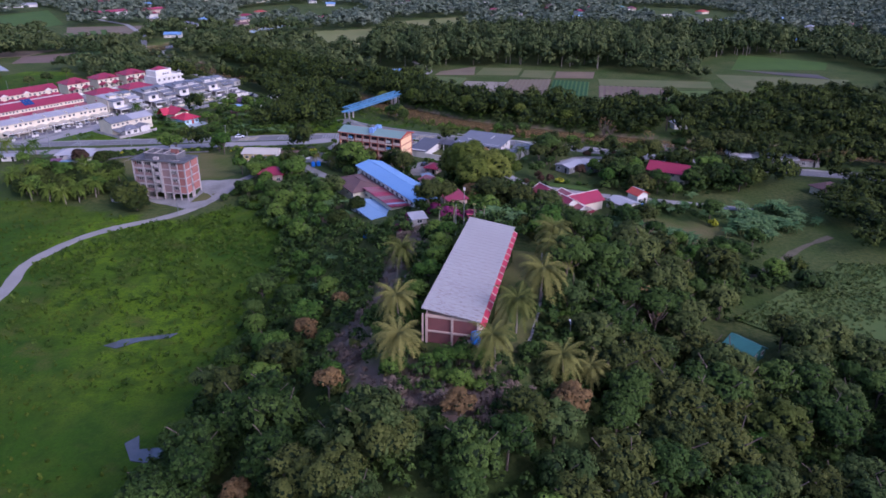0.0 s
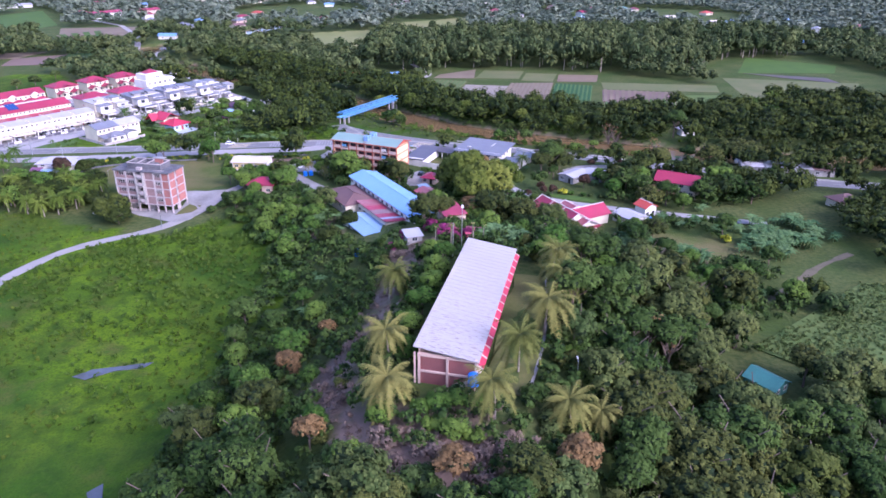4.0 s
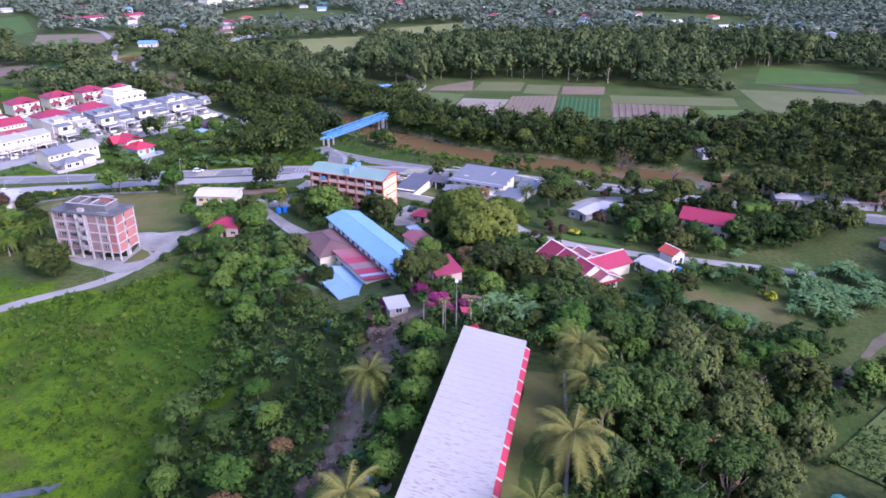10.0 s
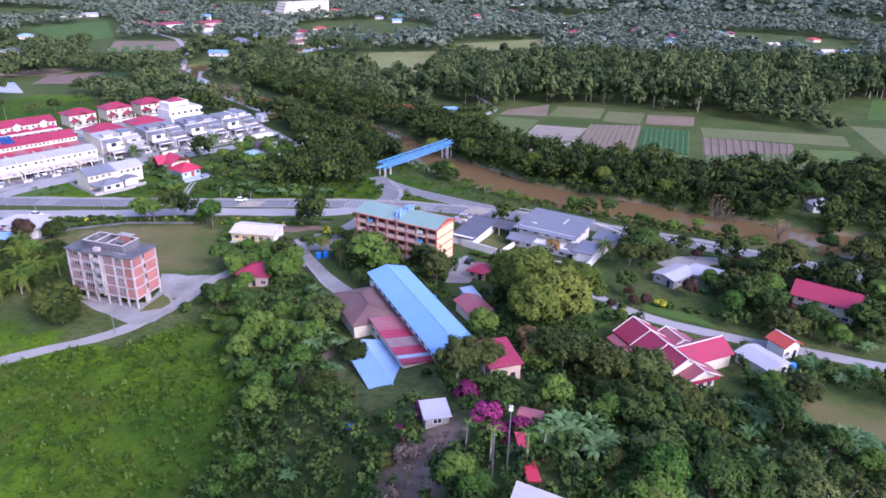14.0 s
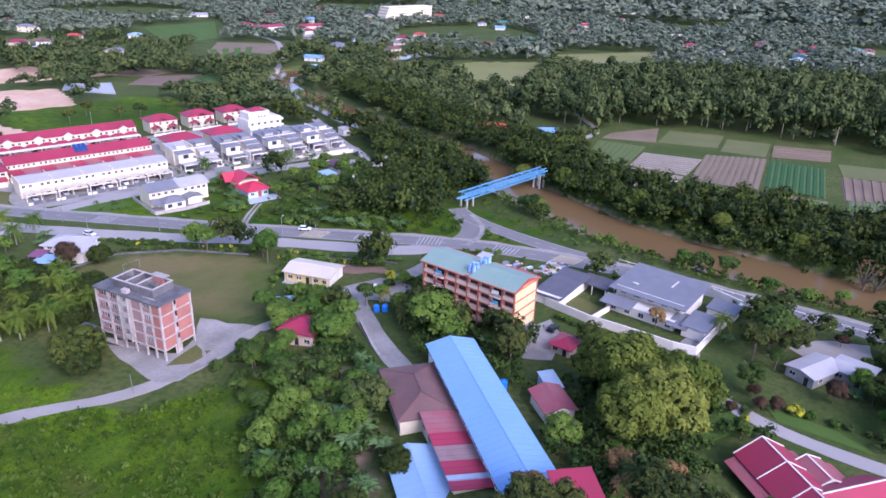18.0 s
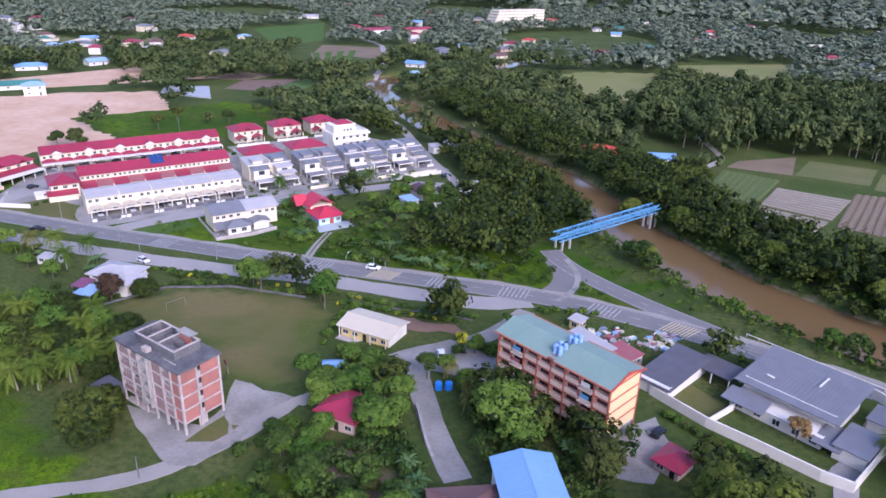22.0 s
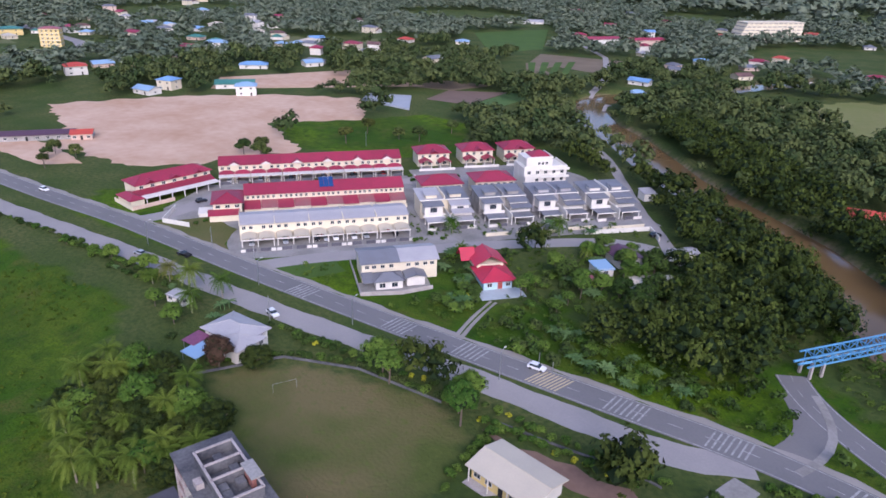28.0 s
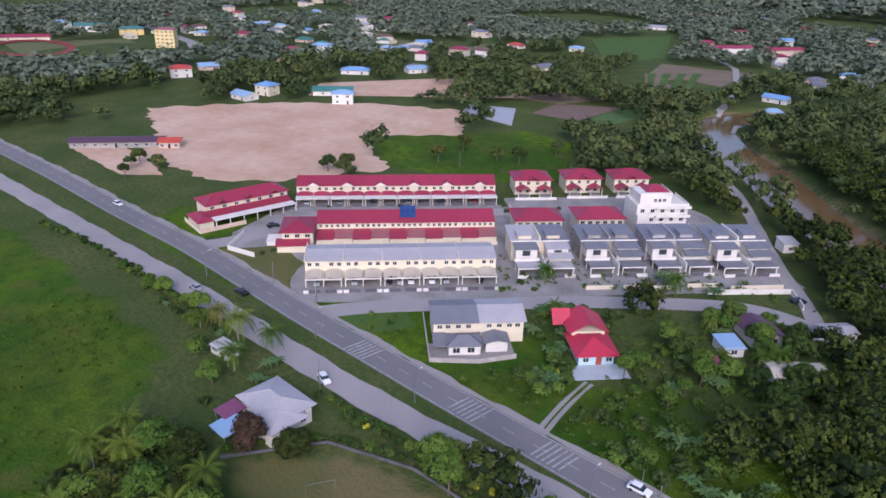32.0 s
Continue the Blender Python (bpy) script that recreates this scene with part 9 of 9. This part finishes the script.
for k in range(34):
    x = -34 + k * 4.2 + rnd.uniform(-1.5, 1.5)
    y = float(np.interp(x, [p[0] for p in RIVER[10:]], [p[1] for p in RIVER[10:]])) - rnd.uniform(14.5, 17.5)
    plant(rnd.choice(("bush0", "shrub0", "banana1", "bush1", "shrub1")), x, y, rnd.uniform(0.35, 0.7), rng=rnd)
# ---- poles, fences and other small things ----
def lamp_post(x, y, h, arm, rot, label, cat="street lamp", name="street_lamp"):
    t = thing(name, x, y, ground_z(x, y), rot, label, cat)
    bm = bmesh.new(); cyl(bm, 0, 0, -0.4, h, 0.13, 0.08, 8); part("pole", bm, METAL, t)
    if arm:
        bm = bmesh.new(); beam(bm, (0, 0, h - 0.1), (arm, 0, h + 0.25), 0.09); part("arm", bm, METAL, t)
        slab_part(t, "lamp_head", arm - 0.1, arm + 0.6, -0.14, 0.14, h + 0.18, h + 0.32, WHITE)
    return t


for x, y in ((-146.5, 311.5), (-104.5, 318.5), (-182, 307.5), (-230, 299)):
    lamp_post(x, y, 7.5, 1.6, 100, "grey street lamp beside the main road")
for x, y in ((-214, 312), (-197, 316), (-272, 428), (-163, 298), (-102.5, 331), (-98, 330)):
    lamp_post(x, y, 7.0 if x < -150 else 2.6, 0, 0, "plain grey utility pole", "utility pole", "utility_pole")
lamp_post(-96, 232, 5.0, 0, 0, "plain pole beside the gravel track", "utility pole", "utility_pole")
mast = lamp_post(4.6, 171.5, 30.2 - ground_z(4.6, 171.5), 0, 0, "tall pale mast behind the school block", "mast", "mast")
slab_part(mast, "mast_head", -0.3, 0.3, -0.3, 0.3, 12.0, 12.6, WHITE)
lamp_post(2.5, 170, 9, 0, 0, "slender grey pole behind the school block", "utility pole", "utility_pole")
lt = lamp_post(25, 120, 5.5, 0.9, 90, "short lamp post beside the palms")
goal = thing("football_goal", -135, 282.5, 0.05, 70, "plain white metal football goal frame", "football goal")
for s in (-2.6, 2.6):
    bm = bmesh.new(); beam(bm, (s, 0, 0), (s, 0, 2.2), 0.05); part("goal_post", bm, METAL, goal)
bm = bmesh.new(); beam(bm, (-2.6, 0, 2.2), (2.6, 0, 2.2), 0.05); part("crossbar", bm, METAL, goal)
hoop = thing("basketball_stand", -102, 264, 0.05, -30, "rusty basketball stand at the field edge", "basketball stand")
bm = bmesh.new(); cyl(bm, 0, 0, 0, 3.2, 0.08, 0.07, 8); part("pole", bm, METAL, hoop)
slab_part(hoop, "backboard", -0.9, 0.9, -0.4, -0.34, 2.7, 3.8, REDPAINT)
tarp = thing("tarpaulin_shelter", -80.5, 274, ground_z(-80.5, 274), 30, "small shelter with a blue tarpaulin roof", "shelter")
roof(tarp, "gable_x", -2.4, 2.4, -1.7, 1.7, 2.2, 0.7, BLUEROOF)
posts(tarp, [(-2.2, -1.5), (2.2, -1.5), (2.2, 1.5), (-2.2, 1.5)], -0.3, 2.25, 0.1, METAL)
for x, y in ((-56, 277.5), (-54, 278.5), (-17, 250.5), (-24, 190), (70, 238)):
    t = thing("water_tank", x, y, ground_z(x, y), 0, "blue plastic water tank standing on the ground", "water tank")
    bm = bmesh.new(); cyl(bm, 0, 0, 0, 1.7, 0.85, 0.82, 16); cyl(bm, 0, 0, 1.7, 2.0, 0.82, 0.3, 16); part("tank_body", bm, BLUETANK, t)
# low stone edging along the campus drive
wall_run("retaining_wall", [(-43, 250.5), (-50, 259), (-57, 269)], 0.6, CONCRETE, "low stone retaining wall beside the campus drive", 0.6, 3)
wall_run("boundary_wall", [(-62, 312), (-69, 312), (-80, 309), (-95, 306)], 0.6, DARKCONC, "weathered concrete boundary wall", z=0)
wall_run("boundary_wall", [(-154, 272), (-146, 290), (-130, 299), (-108, 303)], 0.6, DARKCONC, "weathered wall round the sports field", z=0)
wall_run("drain", [(-430, 244), (-359, 257), (-308, 267), (-268, 274), (-240, 281)], 0.35, CONCRETE, "concrete drain along the meadow", 0.8, z=-0.6)
railing = thing("guard_rail", 8, 336, 0.1, 0, "white road guard rail by the river", "guard rail")
for k in range(22):
    x0, y0 = 4 + k * 3.0, 337.5 - k * 1.25
    posts(railing, [(x0 - 8, y0 - 336)], 0, 0.8, 0.14, WHITE)
    bm = bmesh.new(); beam(bm, (x0 - 8, y0 - 336, 0.7), (x0 - 5, y0 - 1.25 - 336, 0.7), 0.16); part("rail", bm, WHITE, railing)
# scrap and sheds behind the hostel
srnd = random.Random(9)
JUNKM = (WHITE, METAL, CONCRETE, PALEBLUE, PINKROOF, DARKGREY, CREAM, SLABWHITE)
for k in range(42):
    u, v = srnd.random(), srnd.uniform(-4.5, 4.5)
    x, y = -34 + 21 * u + v * 0.2, 318 + 8 * u + v
    t = thing("scrap_pile", x, y, ground_z(x, y), srnd.uniform(0, 90), "heap of mixed scrap and discarded sheets", "scrap", "scrap heap")
    for j in range(3):
        a, b, h = srnd.uniform(0.3, 1.0), srnd.uniform(0.3, 1.1), srnd.uniform(0.2, 0.8)
        ox, oy = srnd.uniform(-0.8, 0.8), srnd.uniform(-0.8, 0.8)
        slab_part(t, "scrap_piece", ox - a, ox + a, oy - b, oy + b, -0.05, h, srnd.choice(JUNKM))
# long shop row beyond the main road
for k, (x, y) in enumerate(((128, 300), (137, 298), (146, 297), (155, 296))):
    simple_house(x, y, -8, 9, 8, 3.0, CONCRETE, (PALEGREY, METAL, PALEGREY, BROWNROOF)[k], "shed", 0.6, "low roadside shop with a tin roof", over=0.6, front=2, name="shop", group="roadside shops")
# hedges
for line, kinds, step in (([(-98, 304), (-82, 306.5), (-66, 309)], ("yellow0", "bush0", "bush1"), 1.5),
                          ([(-156, 274), (-148, 291), (-131, 300), (-108, 304.5)], ("shrub0", "bush0", "shrub0", "shrub1"), 2.2),
                          ([(-150, 297), (-130, 303), (-108, 308), (-92, 309), (-76, 311), (-62, 313)], ("bush0", "shrub0", "bush1", "yellow0"), 2.6),
                          ([(-300, 270), (-271, 279), (-252, 283), (-227, 287), (-211, 288), (-197, 289)], ("shrub0", "shrub1", "bush0"), 3.4),
                          ([(-90, 284), (-92, 290), (-94, 302)], ("bush0", "bush1"), 2.2),
                          ([(-250, 281), (-232, 285), (-214, 289), (-200, 292)], ("bush0", "shrub0", "bright0", "bush1"), 2.4),
                          ([(-222, 283), (-206, 286), (-196, 289)], ("bush1", "shrub0", "greenpalm0", "banana0"), 3.0),
                          ([(-160, 297), (-150, 299), (-138, 302)], ("bush0", "shrub0", "shrub1"), 2.4),
                          ([(-10, 292), (2, 287), (14, 282)], ("shrub0", "bush1", "bush0"), 2.2),
                          ([(30, 262), (44, 268), (58, 262)], ("red0", "bush0", "shrub1"), 3.5),
                          ([(-48, 326), (-40, 330), (-34, 331)], ("bush0",), 3.0)):
    p = resample(line, step)
    for x, y in p:
        plant(rnd.choice(kinds), x + rnd.uniform(-0.6, 0.6), y + rnd.uniform(-0.6, 0.6), rnd.uniform(0.4, 0.65), rng=rnd)
for x, y in ((-211, 290), (-205, 287), (-226, 286), (-233, 283), (-196, 284), (-201, 291), (-178, 280), (-172, 276), (-190, 281)):
    plant(rnd.choice(("bright0", "shrub1", "palm0", "bush0")), x, y, rnd.uniform(0.6, 0.85), rng=rnd)
for x, y in ((-282, 424), (-289, 444), (-270, 448), (-261, 477), (-261, 453), (-292, 384), (-297, 377), (-339, 321), (-351, 317), (-333, 306), (-345, 312), (-285, 378)):
    plant(rnd.choice(("broad1", "mango0", "broad3")), x, y, rnd.uniform(0.6, 0.9), rng=rnd)
# covered walkway behind the school block
cw = thing("covered_walkway", 7.5, 173.5, ground_z(7.5, 173.5), 12, "narrow covered walkway with a crimson roof behind the school block", "walkway")
roof(cw, "shed_x", -1.0, 1.0, -5.5, 5.5, 2.3, 0.4, CRIMSON)
posts(cw, [(sx * 0.85, c) for sx in (-1, 1) for c in (-5, -1.7, 1.7, 5)], -1.5, 2.4, 0.12, METAL)
slab_part(cw, "walkway_floor", -0.9, 0.9, -5.5, 5.5, -0.6, 0.12, PAVING)
# felled logs and a covered heap beside the hill track
for x, y, r_, l in ((-5, 161, 35, 6.0), (-4.4, 162, 33, 5.0), (-6, 160.3, 38, 4.5), (-9, 150, 70, 3.5), (-13, 121, 15, 3.0), (-1, 98.5, 10, 3.6), (5, 97, -25, 2.8)):
    lg = thing("felled_log", x, y, ground_z(x, y) + 0.15, r_, "grey weathered felled log lying on the bank", "log")
    bm = bmesh.new(); beam(bm, (-l / 2, 0, 0.05), (l / 2, 0, 0.1), 0.3); part("log_trunk", bm, PALMBARK, lg)
for x, y, w, m, lab in ((-6, 129, 1.7, WHITE, "white plastic sheet over a heap beside the school block"), (-8.6, 131, 1.4, BLUETANK, "dark blue tarpaulin over a heap beside the track")):
    tp = thing("covered_heap", x, y, ground_z(x, y), 20, lab, "tarpaulin")
    bm = bmesh.new()
    bmesh.ops.create_icosphere(bm, subdivisions=2, radius=1.0)
    for v in bm.verts:
        v.co = Vector((v.co.x * w * (1 + 0.15 * math.sin(7 * v.co.y)), v.co.y * w * 0.8 * (1 + 0.12 * math.sin(9 * v.co.x)), max(v.co.z, -0.2) * 1.0 + 0.1 * math.sin(5 * v.co.x)))
    part("sheet", bm, m, tp)
